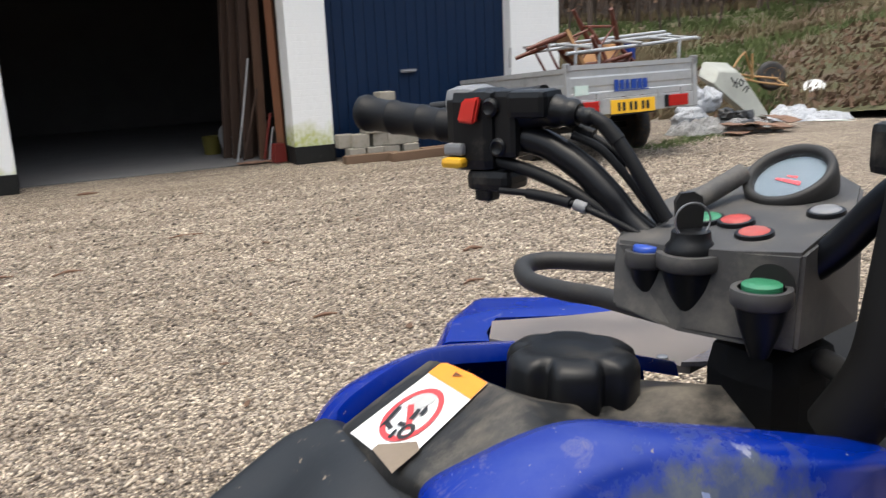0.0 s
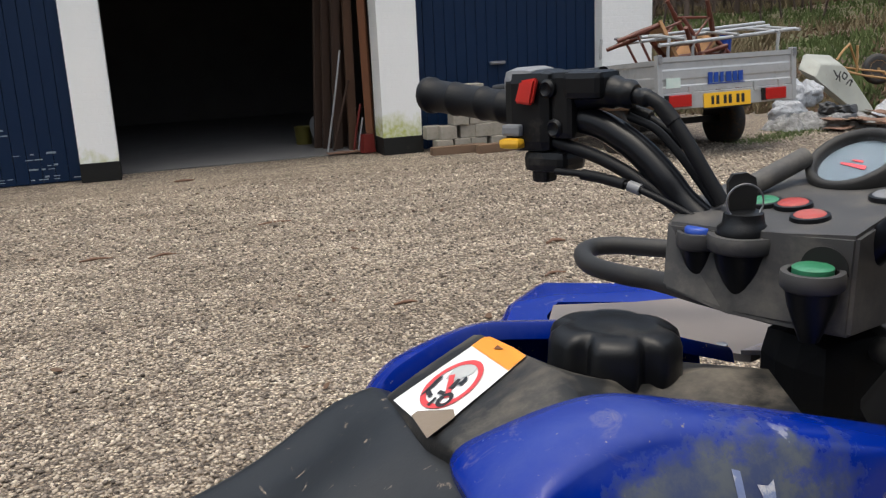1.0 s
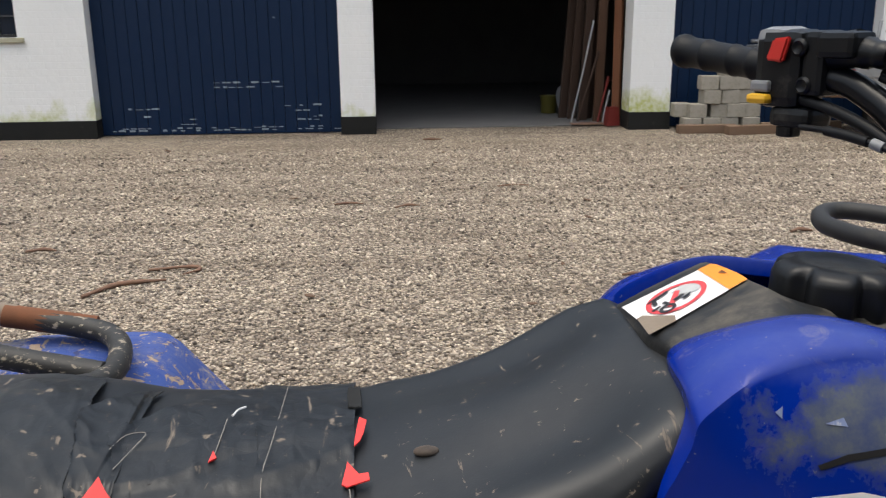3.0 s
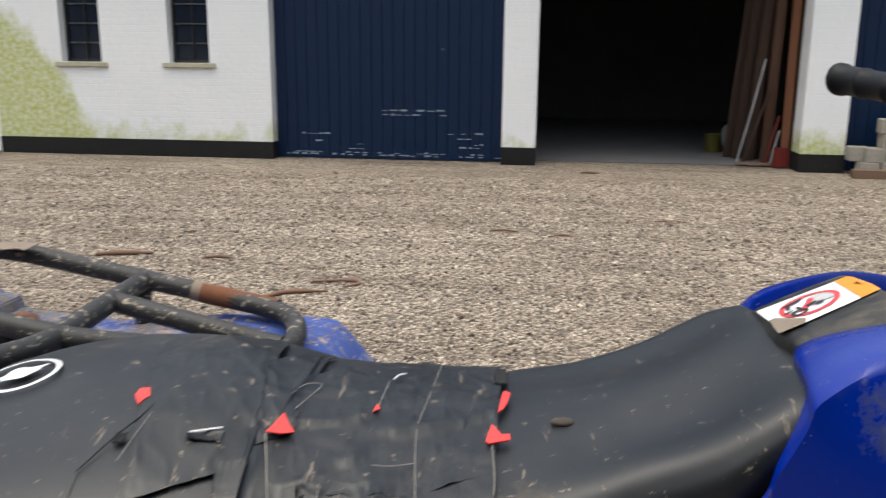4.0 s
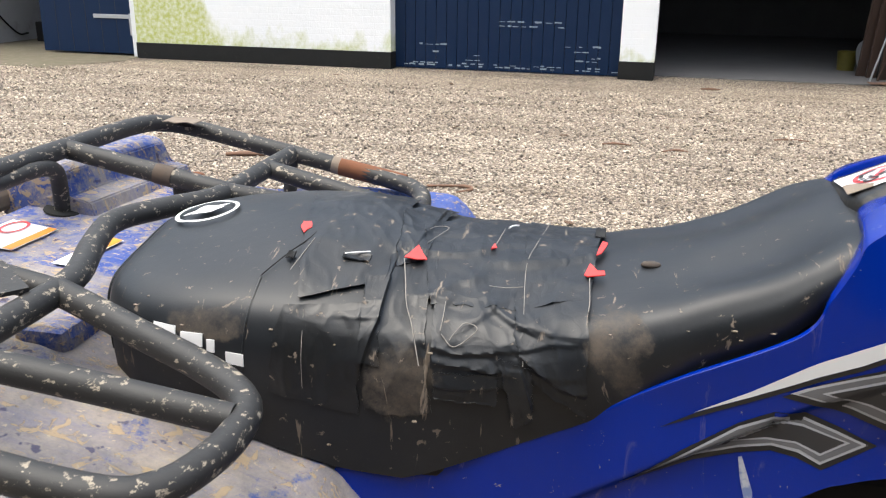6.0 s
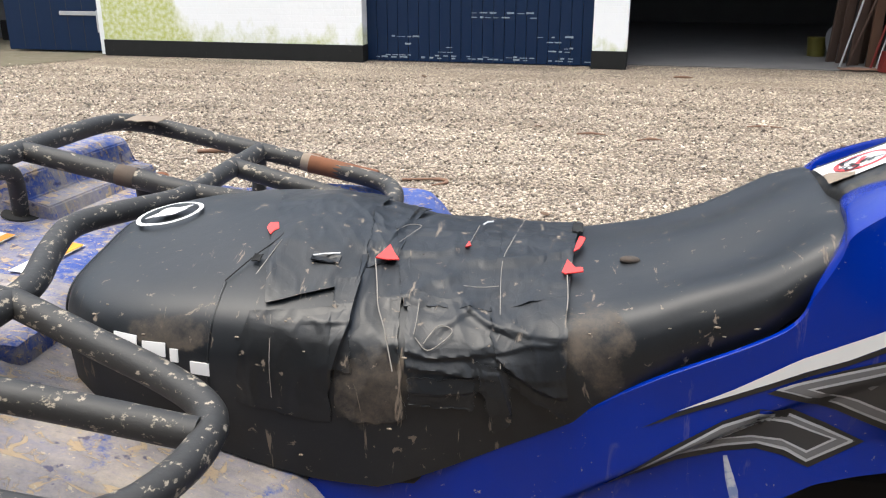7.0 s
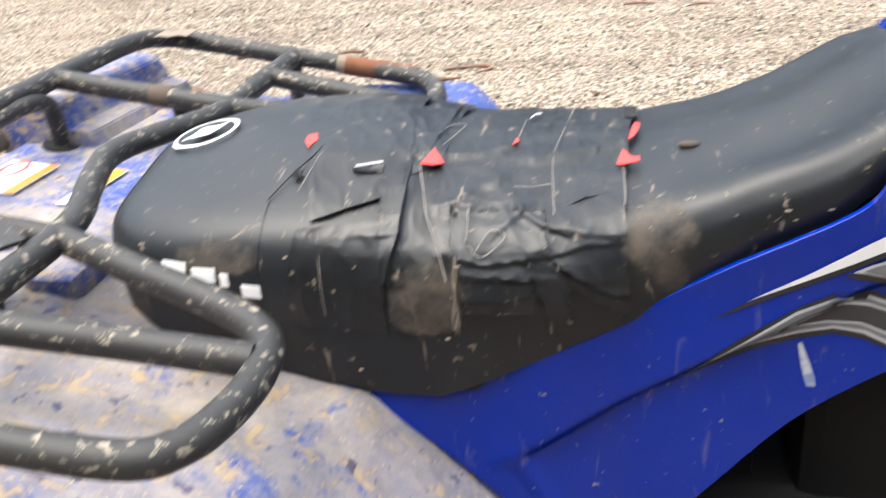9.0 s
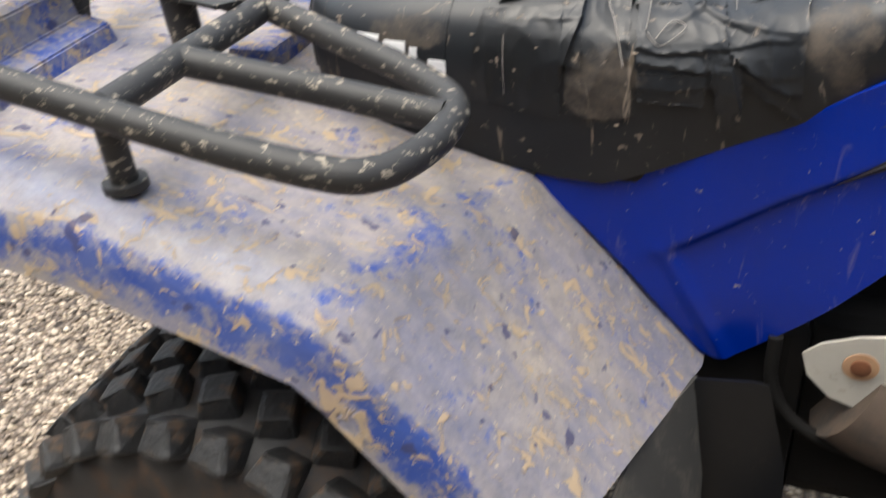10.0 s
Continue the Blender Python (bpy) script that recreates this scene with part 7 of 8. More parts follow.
copy_thing(chair, pose(4.62, 7.90, 0.80, 66, 12, 74))


def build_roof_frame():
    f = thing("ladder_rack", "galvanised tube rack lying across the trailer", "ladder", pose(4.55, 7.05, 0.0, 0, 0, 6))
    rows = []
    for k, (y, z) in enumerate(((0.10, 1.02), (0.48, 1.055), (0.60, 1.085), (1.1, 1.02))):
        rows.append(("long_tube", [(0.0 + 0.1 * k, y, z - 0.03), (0.9, y + 0.01, z + 0.01), (1.62 + 0.05 * k, y + 0.02, z + 0.05)], 0.017))
    for x in (0.25, 0.85, 1.35, 1.6):
        rows.append(("cross_tube", [(x, 0.05, 1.03 + 0.02 * x), (x + 0.03, 0.6, 1.06 + 0.02 * x), (x + 0.06, 1.15, 1.04 + 0.02 * x)], 0.015))
    for x, y in ((1.33, 0.05), (1.30, 1.1), (0.1, 0.1), (0.1, 1.1), (0.55, 0.3)):
        rows.append(("upright", [(x, y, 0.86), (x, y, 0.95), (x + 0.01, y, 1.05)], 0.015))
    for nm, pts, r in rows:
        bm = bmesh.new()
        tube(bm, pts, r, seg=8, n=3)
        part(nm, bm, "galvanised", f, smooth=True)
    bm = bmesh.new()
    lathe(bm, [(0.05, 0), (0.055, 0.02), (0.055, 0.16), (0.04, 0.17)], pose(1.12, 0.5, 0.88), 16)
    part("can", bm, "blue_text", f, "dark blue can", smooth=True)


build_roof_frame()


def crumple(bm, c, s, seed, sub=3, amp=0.35):
    r = bmesh.ops.create_icosphere(bm, subdivisions=sub, radius=1.0)
    for v in r["verts"]:
        n = v.co.normalized()
        k = 1 + amp * noise.noise(n * 2.2 + Vector((seed, 0, 0))) + 0.5 * amp * abs(noise.noise(n * 6 + Vector((0, seed, 0))))
        v.co = Vector((n.x * s[0] * k + c[0], n.y * s[1] * k + c[1], max(0.003, n.z * s[2] * k + c[2])))
    return bm


def film(bm, c, s, yaw, seed, amp):
    """A crumpled sheet of plastic thrown on the heap: a creased skin, high in the middle."""
    rows = []
    n = 22
    for i in range(n + 1):
        row = []
        for j in range(n + 1):
            a, b = 2 * i / n - 1, 2 * j / n - 1
            q = Vector((a * 2.4 + seed, b * 2.4, seed))
            ridge = (1 - abs(noise.noise(q))) ** 3 + 0.5 * (1 - abs(noise.noise(q * 2.3))) ** 3
            dome = max(0.0, 1 - a * a) * max(0.0, 1 - b * b)
            x, y = a * s[0] * (1 + 0.25 * noise.noise((b * 2, seed, 1))), b * s[1] * (1 + 0.25 * noise.noise((a * 2, seed, 4)))
            p = Matrix.Rotation(radians(yaw), 3, "Z") @ Vector((x, y, 0))
            row.append((c[0] + p.x, c[1] + p.y, c[2] + s[2] * dome ** 0.6 * (0.55 + 0.45 * noise.noise(q * 0.7)) + amp * ridge * min(1.0, dome * 4)))
        rows.append(row)
    sheet(bm, rows, 0.003)
    return bm


def build_rubbish():
    for nm, c, s, yaw, mt, lab, seed in (("plastic_bag", (6.85, 8.15, 0.006), (0.26, 0.22, 0.16), 20, "clear_plastic", "crumpled clear plastic bag of rubbish", 1), ("plastic_bag", (7.22, 8.05, 0.006), (0.34, 0.24, 0.20), -15, "clear_plastic", "crumpled clear plastic bag of rubbish", 2),
                                         ("plastic_bag", (7.62, 7.98, 0.006), (0.30, 0.22, 0.13), 30, "clear_plastic", "crumpled clear plastic bag of rubbish", 4),
                                         ("plastic_sheet", (8.66, 8.42, 0.006), (0.30, 0.22, 0.20), 10, "white_sack", "crumpled white plastic sheet", 5), ("plastic_sheet", (8.95, 8.22, 0.006), (0.30, 0.20, 0.06), -20, "white_sack", "crumpled white plastic sheet", 6)):
        bm = bmesh.new()
        film(bm, c, s, yaw, seed * 7.7, 0.05)
        tagged(obj(nm, bm, mt, 30), lab, "rubbish", "rubbish heap")
    for c, s, seed in (((7.12, 8.45, 0.30), (0.15, 0.14, 0.19), 3), ((7.30, 8.40, 0.34), (0.15, 0.13, 0.14), 9), ((7.05, 8.42, 0.13), (0.20, 0.16, 0.16), 12)):
        bm = bmesh.new()
        crumple(bm, c, s, seed * 7.7, 4, 0.3)
        tagged(obj("plastic_sack", bm, "white_sack", True), "stuffed white plastic sack", "sack", "rubbish heap")
    for c, s, seed in (((7.36, 7.92, 0.07), (0.16, 0.10, 0.07), 7), ((7.22, 8.02, 0.20), (0.10, 0.08, 0.07), 8), ((7.52, 8.08, 0.16), (0.13, 0.08, 0.06), 13)):
        bm = bmesh.new()
        crumple(bm, c, s, seed * 7.7, 3, 0.5)
        tagged(obj("dark_rag", bm, "black_print", True), "dark rag on the rubbish heap", "rag", "rubbish heap")
    rnd = random.Random(5)
    for k in range(11):
        bm = bmesh.new()
        x, y = 7.55 + rnd.uniform(-0.45, 0.45), 7.72 + rnd.uniform(-0.14, 0.2)
        n = 5
        w, d, turn = rnd.uniform(0.18, 0.40), rnd.uniform(0.12, 0.24), rnd.uniform(-30, 30)
        tilt = rnd.uniform(0.0, 0.30)
        pts = [[Matrix.Rotation(radians(turn), 3, "Z") @ Vector((w * (i / n - 0.5), d * (j / n - 0.5), 0)) for j in range(n + 1)] for i in range(n + 1)]
        sheet(bm, [[(x + p.x, y + p.y, 0.022 + 0.010 * k + tilt * max(0.0, p.y + d / 2) + 0.03 * noise.noise((p.x * 4, p.y * 4, k))) for p in r] for r in pts], 0.006)
        tagged(obj("cardboard", bm, "cardboard" if k % 3 else "old_timber"), "damp brown cardboard scrap on the gravel", "cardboard", "rubbish heap")
    bm = bmesh.new()
    sheet(bm, [[(8.68 + 0.075 * i, 8.02 - 0.06 * i + 0.06 * j, 0.014 + 0.005 * math.sin(i)) for j in range(3)] for i in range(5)], 0.008)
    tagged(obj("white_board", bm, "white_paint"), "white board lying on the gravel", "board")
    bm = bmesh.new()
    lathe(bm, [(0.02, 0), (0.12, 0.01), (0.17, 0.04), (0.175, 0.045), (0.12, 0.018), (0.02, 0.008)], pose(11.4, 10.6, 0.20, 50, 25, -30), 28)
    tagged(obj("plastic_dish", bm, "white_paint", True), "white plastic dish thrown on the grass", "dish")


build_rubbish()


def build_barrow():
    b = thing("wheelbarrow", "pale steel wheelbarrow tipped on its side by the rubbish", "wheelbarrow", pose(7.9, 8.55, 0))
    # the tub shows its flat outer bottom, leaning back from its lower corner
    bottom = [(-0.36, -0.02, 0.66), (0.02, 0.0, 0.625), (0.50, -0.06, 0.03), (0.15, -0.10, 0.06), (-0.48, -0.08, 0.50)]
    mid = sum((Vector(p) for p in bottom), Vector()) / 5
    rows = []
    for k, back in ((0.90, 0.012), (0.95, 0.02), (0.98, 0.05), (1.08, 0.22), (1.11, 0.225)):
        ring = []
        for i in range(5):
            p, q = Vector(bottom[i]), Vector(bottom[(i + 1) % 5])
            for f in (0.08, 0.36, 0.64, 0.92):
                w = mid + (p.lerp(q, f) - mid) * k + Vector((0.08, 1.0, 0.30)) * back
                ring.append((w.x, w.y, max(w.z, 0.012)))
        rows.append(ring + ring[:1])
    bm = bmesh.new()
    sheet(bm, rows, 0.006)
    bm.faces.new([bm.verts.new(p) for p in rows[0][:-1]])
    tub = part("tub", bm, "barrow_tub", b, "pale scratched tub with dark scribbles", smooth=50)
    for pts in ([(-0.20, -0.075, 0.57), (-0.15, -0.085, 0.50), (-0.10, -0.075, 0.55)], [(-0.17, -0.085, 0.46), (-0.13, -0.085, 0.51), (-0.12, -0.09, 0.44)], [(-0.06, -0.08, 0.54), (-0.01, -0.08, 0.50), (-0.05, -0.085, 0.46), (-0.08, -0.08, 0.50), (-0.05, -0.08, 0.54)], [(-0.02, -0.085, 0.40), (0.03, -0.085, 0.45), (0.07, -0.085, 0.42)], [(0.03, -0.09, 0.38), (0.06, -0.085, 0.45)]):
        bm = bmesh.new()
        tube(bm, pts, 0.008, seg=6)
        part("scribble", bm, "black_print", tub)
    hub = pose(1.17, 0.65, 0.49, 80, 0, -22)
    bm = bmesh.new()
    lathe(bm, [(0.105, -0.035), (0.15, -0.05), (0.185, -0.035), (0.195, 0), (0.185, 0.035), (0.15, 0.05), (0.105, 0.035)], hub, 28)
    w = part("wheel", bm, "rubber", b, smooth=True)
    bm = bmesh.new()
    lathe(bm, [(0.02, -0.035), (0.09, -0.025), (0.108, -0.038), (0.108, 0.038), (0.09, 0.025), (0.02, 0.035)], hub, 24)
    part("rim", bm, "orange_paint", w, "rusty orange wheel rim", smooth=True)
    for pts in ([(-0.20, 0.30, 0.665), (0.20, 0.32, 0.56), (0.63, 0.35, 0.455), (1.17, 0.36, 0.37)], [(0.02, 0.5, 0.66), (0.55, 0.5, 0.54), (1.15, 0.52, 0.46)], [(0.22, 0.34, 0.655), (0.32, 0.35, 0.76), (0.42, 0.36, 0.83)], [(0.53, 0.35, 0.81), (0.54, 0.35, 0.65), (0.55, 0.36, 0.49)], [(0.42, 0.36, 0.83), (0.55, 0.44, 0.72), (0.72, 0.5, 0.50)], [(1.17, 0.36, 0.37), (1.18, 0.55, 0.44), (1.17, 0.65, 0.49)]):
        bm = bmesh.new()
        tube(bm, pts, 0.014, seg=8)
        part("frame_tube", bm, "orange_paint", b, smooth=True)


build_barrow()


# ---- blocks and beams by the second door ----
def build_blocks():
    rnd = random.Random(3)
    bm = bmesh.new()
    box(bm, (0, 0, 0.067), (0.172, 0.16, 0.133), None, 0.009)
    first = None
    spots = [(3.10, 0, 0), (3.29, 0, 0), (3.48, 0, 0.01), (3.68, 0, 0), (3.03, 1, 0.10), (3.15, 1, -0.01), (3.37, 1, 0.02), (3.53, 1, 0), (3.695, 1, 0.03), (3.28, 2, 0), (3.475, 2, 0.01), (3.63, 2, 0.03), (3.255, 3, 0.01), (3.435, 3, 0), (3.60, 3, 0.02), (3.46, 4, 0.02)]
    for x, z, dy in spots:
        m = pose(x, 8.83 + dy + rnd.uniform(-0.015, 0.015), z * 0.1345, 0, 0, rnd.uniform(-5, 5))
        if first is None:
            first = tagged(obj("concrete_block", bm, "concrete"), "weathered pale concrete block in a stack", "block", "stack of blocks")
            first.matrix_basis = m
        else:
            copy_thing(first, m)
    for x0, x1, y0, y1, h in ((2.93, 3.50, 8.69, 8.67, 0.080), (3.36, 4.08, 8.53, 8.60, 0.085), (3.78, 4.60, 8.74, 8.80, 0.08)):
        bm = bmesh.new()
        ln = math.hypot(x1 - x0, y1 - y0)
        box(bm, (0, 0, h / 2), (ln, 0.10, h), None, 0.006)
        tagged(obj("timber_beam", bm, "old_timber"), "rough brown timber beam lying on the gravel", "beam", "beams by the blocks").matrix_basis = pose((x0 + x1) / 2, (y0 + y1) / 2, 0.0, 0, 0, math.degrees(math.atan2(y1 - y0, x1 - x0)))


build_blocks()


# ---- things in the open garage ----
def build_garage_things():
    # planks behind the front one have their shade mixed into the timber colour
    for x0, y0, x1, y1, w, mt, top in ((2.493, 9.38, 2.470, 9.36, 0.088, "timber", 2.3), (2.355, 9.62, 2.372, 9.50, 0.092, "brown_timber", 2.3), (2.22, 9.75, 2.28, 9.55, 0.10, "dark_timber", 2.3), (2.13, 9.9, 2.20, 9.65, 0.09, "dark_timber", 2.2), (2.30, 9.90, 2.42, 9.62, 0.12, "dark_timber", 2.3), (2.05, 10.0, 2.14, 9.75, 0.09, "dark_timber", 2.1)):
        a, b = Vector((x0, y0, 0.012)), Vector((x1, y1, top))
        bm = bmesh.new()
        box(bm, (0, 0, (b - a).length / 2), (w, 0.035, (b - a).length), None, 0.003)
        ob = tagged(obj("plank", bm, mt), "brown timber plank leaning inside the doorway", "plank", "planks in the doorway")
        ob.matrix_basis = Matrix.Translation(a) @ (b - a).to_track_quat("Z", "Y").to_matrix().to_4x4()
    for pts, r, mt, lab in (([(2.055, 9.52, 0.02), (2.16, 9.5, 0.55), (2.255, 9.5, 1.06)], 0.010, "galvanised", "thin pale metal rod leaning inside"), ([(2.33, 9.48, 0.02), (2.37, 9.46, 0.25), (2.42, 9.44, 0.50)], 0.013, "dull_red", "red tool handle leaning on the planks"),
                            ([(2.14, 9.6, 0.02), (2.22, 9.55, 0.35), (2.32, 9.5, 0.75)], 0.014, "dark_timber", "dark tool handle leaning on the planks"), ([(2.37, 9.44, 0.02), (2.40, 9.43, 0.2), (2.43, 9.42, 0.36)], 0.010, "galvanised", "thin pale metal rod leaning inside")):
        bm = bmesh.new()
        tube(bm, pts, r, seg=8)
        tagged(obj("tool_handle", bm, mt, True), lab, "tool", "tools in the doorway")
    bm = bmesh.new()
    lathe(bm, [(0.12, 0), (0.14, 0.26), (0.146, 0.27), (0.135, 0.27), (0.115, 0.02)], pose(1.985, 10.5, 0.012) @ Matrix.Scale(0.74, 4), 24)
    bucket = tagged(obj("bucket", bm, "bucket_yellow", True), "yellow plastic bucket on the garage floor", "bucket")
    bm = bmesh.new()
    lathe(bm, [(0.04, -0.03), (0.17, -0.02), (0.18, 0.02), (0.04, 0.03)], pose(2.10, 10.1, 0.19, 0, 80, 20), 24)
    tagged(obj("wheel", bm, "grey_button", True), "small grey wheel leaning in the shade", "wheel")
    bm = bmesh.new()
    prism(bm, [(-0.07, 0), (0.07, 0), (0.06, 0.1), (0.05, 0.19), (-0.05, 0.19), (-0.06, 0.1)], pose(2.42, 9.33, 0.012, 90, 0, 10), 0.10)
    tagged(obj("petrol_can", bm, "dull_red"), "red plastic petrol can by the planks", "can")
    bm = bmesh.new()
    sheet(bm, [[(2.02 + 0.07 * i, 9.30 + 0.05 * j, 0.016 + 0.004 * math.sin(2 * i + j)) for j in range(4)] for i in range(6)], 0.008)
    tagged(obj("cardboard", bm, "cardboard"), "flattened brown cardboard on the threshold", "cardboard")


build_garage_things()


# ---- sticks and litter on the gravel ----
def build_litter():
    rnd = random.Random(11)
    for pts, r in (([(-2.32, 4.72, 0.012), (-2.2, 4.76, 0.015), (-2.02, 4.80, 0.012)], 0.016), ([(-1.16, 3.98, 0.010), (-1.05, 4.14, 0.014), (-0.86, 4.20, 0.010)], 0.012), ([(-0.98, 4.36, 0.01), (-0.80, 4.40, 0.012), (-0.74, 4.36, 0.01), (-0.80, 4.28, 0.01)], 0.010), ([(-0.20, 5.72, 0.01), (-0.12, 5.75, 0.012), (-0.02, 5.73, 0.01)], 0.008),
                   ([(0.18, 5.60, 0.01), (0.26, 5.66, 0.012), (0.33, 5.64, 0.01)], 0.008), ([(2.30, 4.80, 0.01), (2.36, 4.83, 0.014), (2.42, 4.81, 0.01)], 0.012), ([(0.88, 6.2, 0.01), (0.98, 6.24, 0.01), (1.1, 6.22, 0.01)], 0.007), ([(-1.7, 4.75, 0.01), (-1.62, 4.79, 0.01), (-1.55, 4.76, 0.01)], 0.010),
                   ([(1.2, 4.1, 0.01), (1.26, 4.12, 0.01), (1.31, 4.1, 0.01)], 0.008), ([(2.0, 4.2, 0.01), (2.05, 4.24, 0.01), (2.12, 4.22, 0.01)], 0.008), ([(0.45, 8.5, 0.01), (0.52, 8.52, 0.01), (0.62, 8.5, 0.01)], 0.012)):
        bm = bmesh.new()
        tube(bm, pts, [r * 0.7, r, r * 0.9, r * 0.5], seg=7, n=4)
        tagged(obj("stick", bm, "cardboard", True), "short brown rotten stick on the gravel", "stick", "sticks on the gravel")
    for k in range(60):
        x, y = rnd.uniform(-5, 5), rnd.uniform(2.5, 8.6)
        bm = bmesh.new()
        s = rnd.uniform(0.012, 0.03)
        prism(bm, [(s * math.cos(a) * (1 + 0.4 * math.sin(3 * a)), 0.6 * s * math.sin(a)) for a in (2 * math.pi * i / 8 for i in range(8))], pose(x, y, 0.012, rnd.uniform(-20, 20), rnd.uniform(-20, 20), rnd.uniform(0, 360)), 0.003)
        tagged(obj("dead_leaf", bm, "dead_leaf"), "small dead brown leaf on the gravel", "leaf", "leaves on the gravel")


build_litter()


def mesh_stuff(name, verts, faces, mat, label, category):
    me = bpy.data.meshes.new(name)
    me.vertices.add(len(verts))
    me.vertices.foreach_set("co", np.asarray(verts, np.float32).ravel())
    f = np.asarray(faces, np.int32)
    me.loops.add(f.size)
    me.loops.foreach_set("vertex_index", f.ravel())
    me.polygons.add(len(f))
    me.polygons.foreach_set("loop_start", np.arange(len(f), dtype=np.int32) * f.shape[1])
    me.update(calc_edges=True)
    me.materials.append(M[mat])
    return tagged(new(name, me), label, category, kind="stuff")


def build_pebbles():
    rng = np.random.default_rng(4)
    bm = bmesh.new()
    bmesh.ops.create_icosphere(bm, subdivisions=1, radius=1.0)
    bm.verts.ensure_lookup_table()
    base = np.array([v.co[:] for v in bm.verts])
    tri = np.array([[v.index for v in f.verts] for f in bm.faces])
    bm.free()
    n = 98000
    y = 1.45 + 6.6 * rng.random(n) ** 2.1
    x = 0.2 + (rng.random(n) - 0.5) * 2 * (0.75 * y + 1.2)
    m = 8000
    x2, y2 = rng.uniform(-2.0, -0.2, m), rng.uniform(0.0, 1.6, m)
    x, y = np.r_[x, x2], np.r_[y, y2]
    n += m
    s = rng.uniform(0.0036, 0.0086, n) * (0.8 + 0.09 * np.clip(y, 0, 6))
    shape = s[:, None] * np.c_[rng.uniform(0.8, 1.5, n), rng.uniform(0.7, 1.2, n), rng.uniform(0.5, 0.9, n)]
    v = base[None] * (1 + 0.22 * rng.standard_normal((n, len(base), 1))) * shape[:, None]
    a = rng.uniform(0, 2 * np.pi, n)
    c, d = np.cos(a)[:, None], np.sin(a)[:, None]
    t = rng.uniform(-0.6, 0.6, n)[:, None]
    vx, vz = v[..., 0] * np.cos(t) + v[..., 2] * np.sin(t), -v[..., 0] * np.sin(t) + v[..., 2] * np.cos(t)
    X = vx * c - v[..., 1] * d + x[:, None]
    Y = vx * d + v[..., 1] * c + y[:, None]
    Z = vz + (shape[:, 2] * rng.uniform(0.0, 0.9, n))[:, None]
    verts = np.stack([X, Y, Z], -1).reshape(-1, 3)
    faces = (tri[None] + (np.arange(n) * len(base))[:, None, None]).reshape(-1, 3)
    mesh_stuff("gravel_stones", verts, faces, "pebbles", "loose beige and grey gravel stones", "gravel")


build_pebbles()


# ---- rough grass bank and winter woods beyond the yard ----
def bank_z(x, y):
    r, az = math.hypot(x, y), math.degrees(math.atan2(x, y))
    rise = max(0.0, min(1.0, (r - 13.5) / 13)) ** 1.3 * 1.35
    hump = 0.75 * math.exp(-((az - 52) / 7) ** 2) * max(0.0, min(1.0, (r - 11.5) / 4))
    return -0.02 + max(0.0, min(1.0, (r - 12.4) / 1.5)) * 0.05 + rise + hump + 0.12 * noise.noise((x * 0.5, y * 0.5, 0)) * max(0.0, min(1.0, (r - 12) / 3))


def build_bank():
    rows = []
    for i in range(60):
        r = 12.2 + 0.2 * i + 0.012 * i * i
        rows.append([(r * math.sin(radians(a)), r * math.cos(radians(a)), bank_z(r * math.sin(radians(a)), r * math.cos(radians(a)))) for a in range(29, 80, 1)])
    bm = bmesh.new()
    sheet(bm, rows)
    tagged(obj("bank", bm, "grass", True), "rough bank of winter grass and fallen leaves", "bank", kind="structure")
    rng = random.Random(8)
    sets = {"straw": ([], []), "green_blade": ([], []), "dead_leaf": ([], [])}
    for k in range(5200):
        az, r = rng.uniform(29, 70), 12.45 + 20.5 * rng.random() ** 1.5
        x, y = r * math.sin(radians(az)), r * math.cos(radians(az))
        patch = noise.noise((x * 0.22, y * 0.22, 3))
        kind = "green_blade" if patch > -0.06 and r < 26 and (az < 45 or r > 18) else ("dead_leaf" if rng.random() < (0.75 if az > 45 and r < 19 else 0.4) else "straw")
        z = bank_z(x, y)
        tall = rng.uniform(0.10, 0.28) if kind == "green_blade" else ((rng.uniform(0.08, 0.22) if r < 17 else rng.uniform(0.15, 0.5)) if kind == "straw" else 0.09)
        vs, fs = sets[kind]
        for b in range(7 if kind != "dead_leaf" else 4):
            q = rng.uniform(0, 6.28)
            px, py = x + rng.uniform(-0.22, 0.22), y + rng.uniform(-0.22, 0.22)
            w = 0.012 + 0.0006 * r
            lean = rng.uniform(0.1, 0.6) * tall
            if kind == "dead_leaf":
                w, lean = rng.uniform(0.03, 0.06), 0.06
            i = len(vs)
            vs += [(px - w, py, z), (px + w, py, z), (px + lean * math.cos(q) + w * 0.3, py + lean * math.sin(q), z + tall * rng.uniform(0.6, 1.0))]
            fs.append((i, i + 1, i + 2))
    # thin grass that has come up through the gravel beside the trailer
    vs, fs = sets["green_blade"]
    for k in range(900):
        f = rng.random()
        x, y = 5.75 + 1.25 * f + rng.gauss(0, 0.10), 7.50 + 0.48 * f + rng.gauss(0, 0.10)
        q, tall, i = rng.uniform(0, 6.28), rng.uniform(0.012, 0.045), len(vs)
        vs += [(x - 0.006, y, 0.0), (x + 0.006, y, 0.0), (x + 0.03 * math.cos(q), y + 0.03 * math.sin(q), tall)]
        fs.append((i, i + 1, i + 2))
    for kind, (vs, fs) in sets.items():
        mesh_stuff({"straw": "dry_grass", "green_blade": "green_grass", "dead_leaf": "fallen_leaves"}[kind], vs, fs, kind, {"straw": "tufts of dry straw-coloured winter grass", "green_blade": "low green winter grass", "dead_leaf": "fallen brown leaves on the bank"}[kind], "grass" if kind != "dead_leaf" else "leaves")


build_bank()


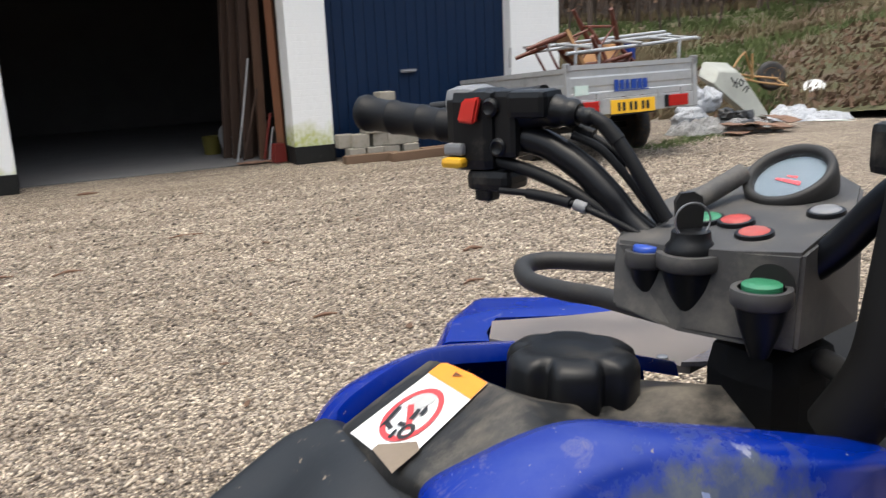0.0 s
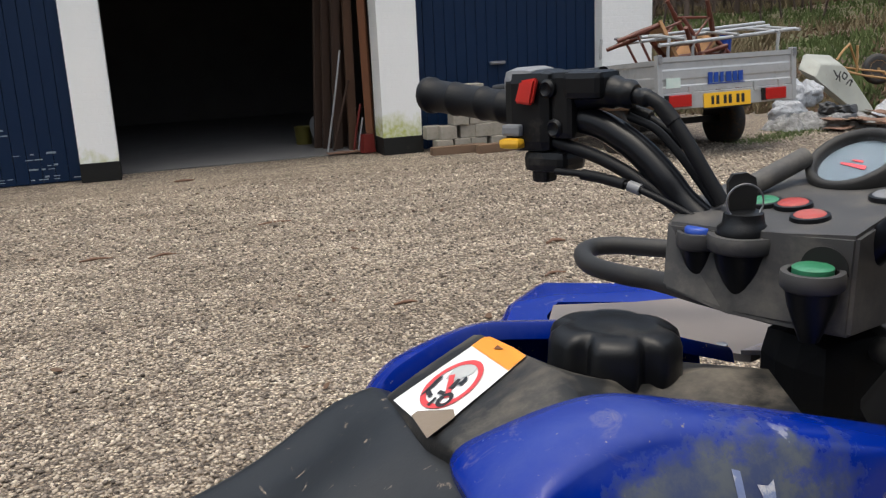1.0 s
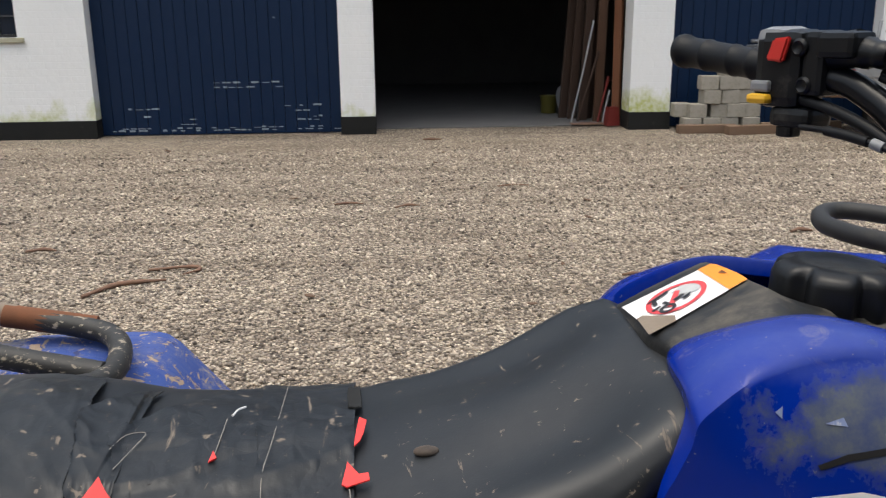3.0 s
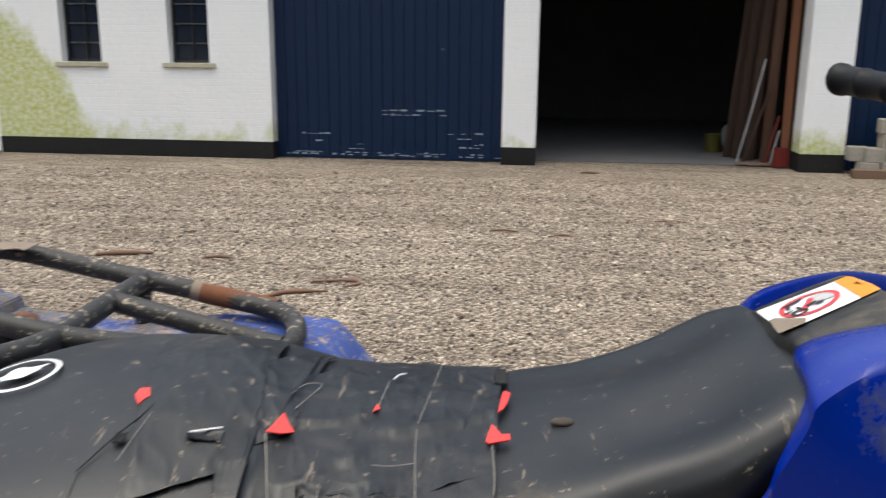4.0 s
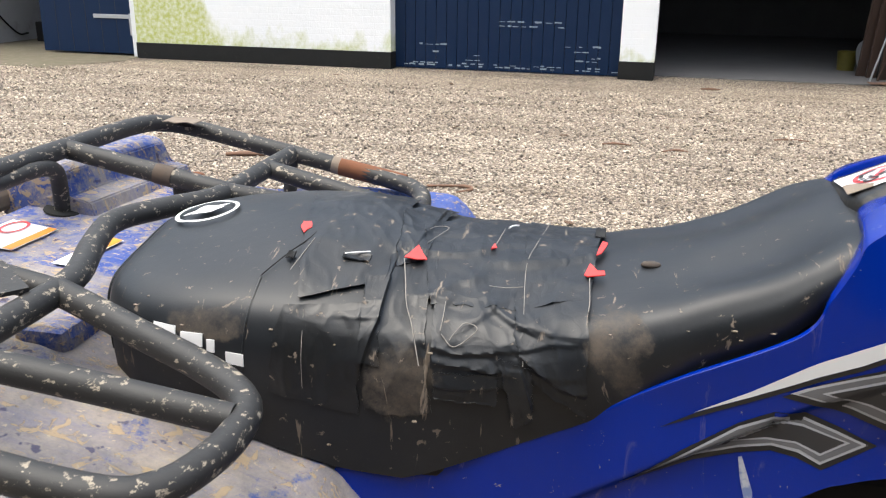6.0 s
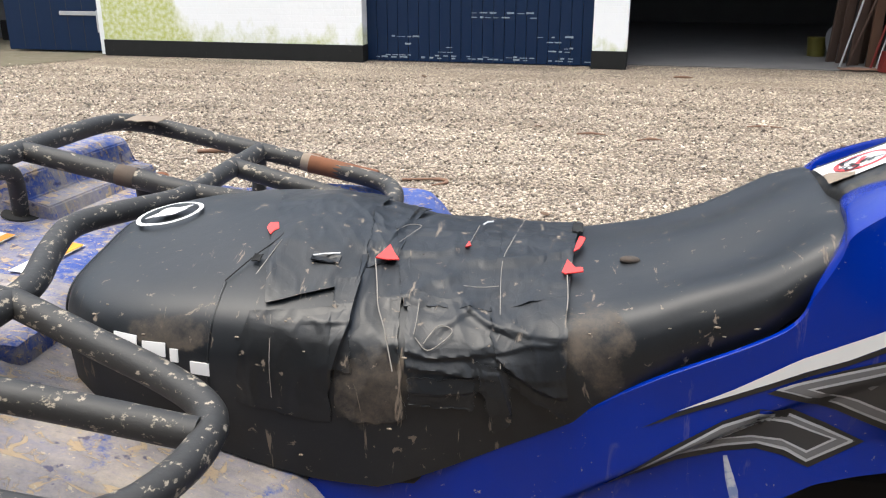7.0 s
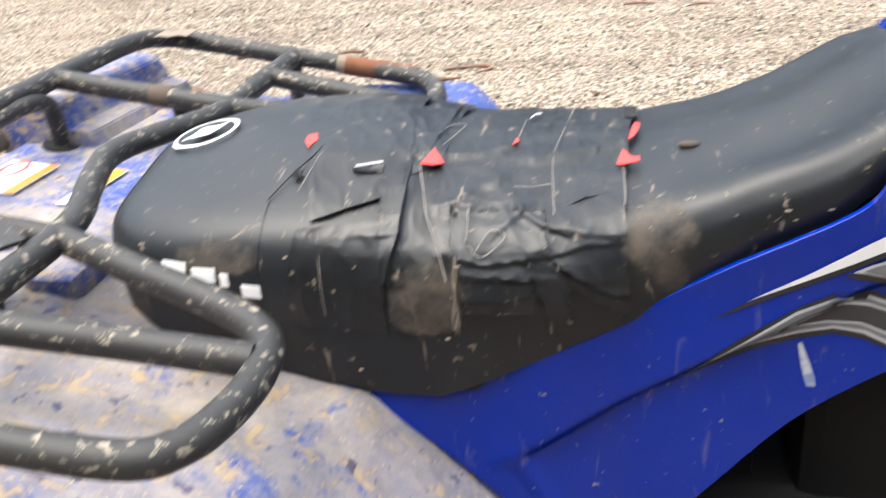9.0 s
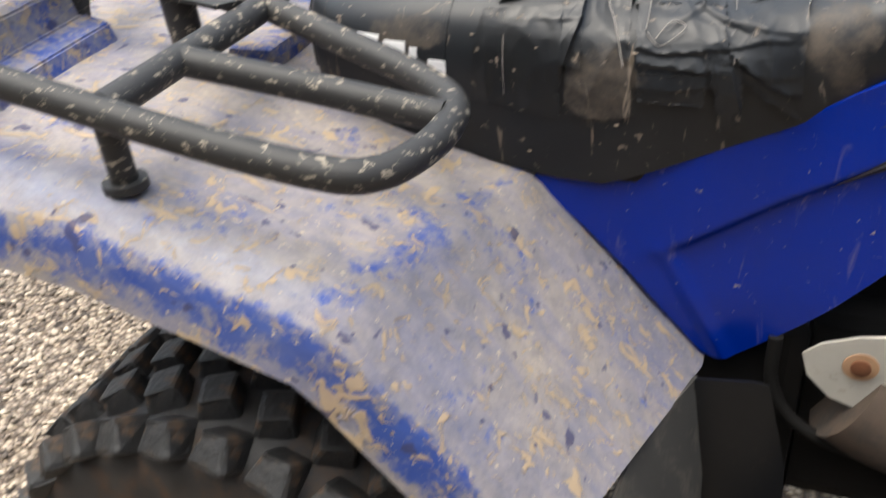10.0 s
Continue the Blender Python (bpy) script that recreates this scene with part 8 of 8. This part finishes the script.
def build_dish():
    bm = bmesh.new()
    lathe(bm, [(0.02, 0.0), (0.09, 0.004), (0.125, 0.018), (0.14, 0.034), (0.143, 0.036), (0.128, 0.024), (0.09, 0.010), (0.001, 0.006)], Matrix.Identity(4), 32)
    tagged(obj("white_dish", bm, "white_paint", True), "round white plastic dish lying on the grass bank", "dish").matrix_basis = pose(9.87, 9.2, bank_z(9.87, 9.2) + 0.03, 40, 0, -45)


build_dish()


def build_woods():
    rng = random.Random(21)
    vs, fs, lv, lf, dv, df = [], [], [], [], [], []

    def stick(a, b, r0, r1):
        d = (b - a).normalized()
        u = d.orthogonal().normalized()
        w = d.cross(u)
        i = len(vs)
        for p, r in ((a, r0), (b, r1)):
            for k in range(3):
                q = 2.094 * k
                vs.append(tuple(p + (u * math.cos(q) + w * math.sin(q)) * r))
        for k in range(3):
            j = (k + 1) % 3
            fs.append((i + k, i + j, i + 3 + j, i + 3 + k))

    def grow(p, d, ln, r, depth):
        e = p + d * ln
        stick(p, e, r, r * 0.65)
        if depth == 0:
            for _ in range(3):
                c = e + Vector((rng.uniform(-.4, .4), rng.uniform(-.4, .4), rng.uniform(-.4, .3)))
                s = rng.uniform(0.05, 0.11)
                i = len(lv)
                lv.extend([tuple(c + Vector((rng.uniform(-s, s), rng.uniform(-s, s), rng.uniform(-s, s)))) for _ in range(3)])
                lf.append((i, i + 1, i + 2))
            return
        for _ in range(3):
            nd = (d + Vector((rng.uniform(-.7, .7), rng.uniform(-.7, .7), rng.uniform(-.25, .5)))).normalized()
            grow(p + d * ln * rng.uniform(0.45, 1.0), nd, ln * rng.uniform(0.55, 0.8), r * 0.6, depth - 1)

    for k in range(230):
        az, r = rng.uniform(28, 66), rng.uniform(23, 38)
        x, y = r * math.sin(radians(az)), r * math.cos(radians(az))
        big = rng.random() < 0.3
        grow(Vector((x, y, bank_z(x, y) - 0.1)), Vector((rng.uniform(-.2, .2), rng.uniform(-.2, .2), 1)).normalized(), rng.uniform(1.6, 2.6) if big else rng.uniform(0.6, 1.2), 0.09 if big else 0.035, 4 if big else 3)
    for k in range(1500):
        az = rng.uniform(47, 54) if k % 2 else rng.uniform(40, 46)
        r = rng.uniform(22, 26) if k % 2 else rng.uniform(30, 34)
        x, y = r * math.sin(radians(az)), r * math.cos(radians(az))
        for _ in range(5):
            c = Vector((x, y, bank_z(x, y) + 0.6 + 2.2 * rng.random() ** 0.8)) + Vector((rng.uniform(-.3, .3), rng.uniform(-.3, .3), 0))
            s = 0.13
            i = len(dv)
            dv.extend([tuple(c + Vector((rng.uniform(-s, s), rng.uniform(-s, s), rng.uniform(-s, s)))) for _ in range(3)])
            df.append((i, i + 1, i + 2))
    mesh_stuff("bare_woods", vs, fs, "twig", "tangle of bare brown winter trees and shrubs", "trees")
    mesh_stuff("withered_leaves", lv, lf, "dead_leaf", "withered red-brown leaves on the shrubs", "leaves")
    mesh_stuff("evergreen_leaves", dv, df, "dark_leaf", "dark green evergreen leaves in the hedge", "leaves")
    # wooded rise that closes the view behind the trees
    rows = [[((60 + 4 * noise.noise((a * 0.3, h, 0))) * math.sin(radians(a)), (60 + 4 * noise.noise((a * 0.3, h, 5))) * math.cos(radians(a)), 0.5 + h + (1.2 * noise.noise((a * 0.7, h * 0.4, 2)) if h else 0)) for a in range(-130, 131, 1)] for h in (-1.0, 2, 4, 6, 8, 9.5)]
    bm = bmesh.new()
    sheet(bm, rows)
    tagged(obj("backdrop", bm, "far_woods", True), "brown wooded rise closing the distance", "woods", kind="structure")


build_woods()
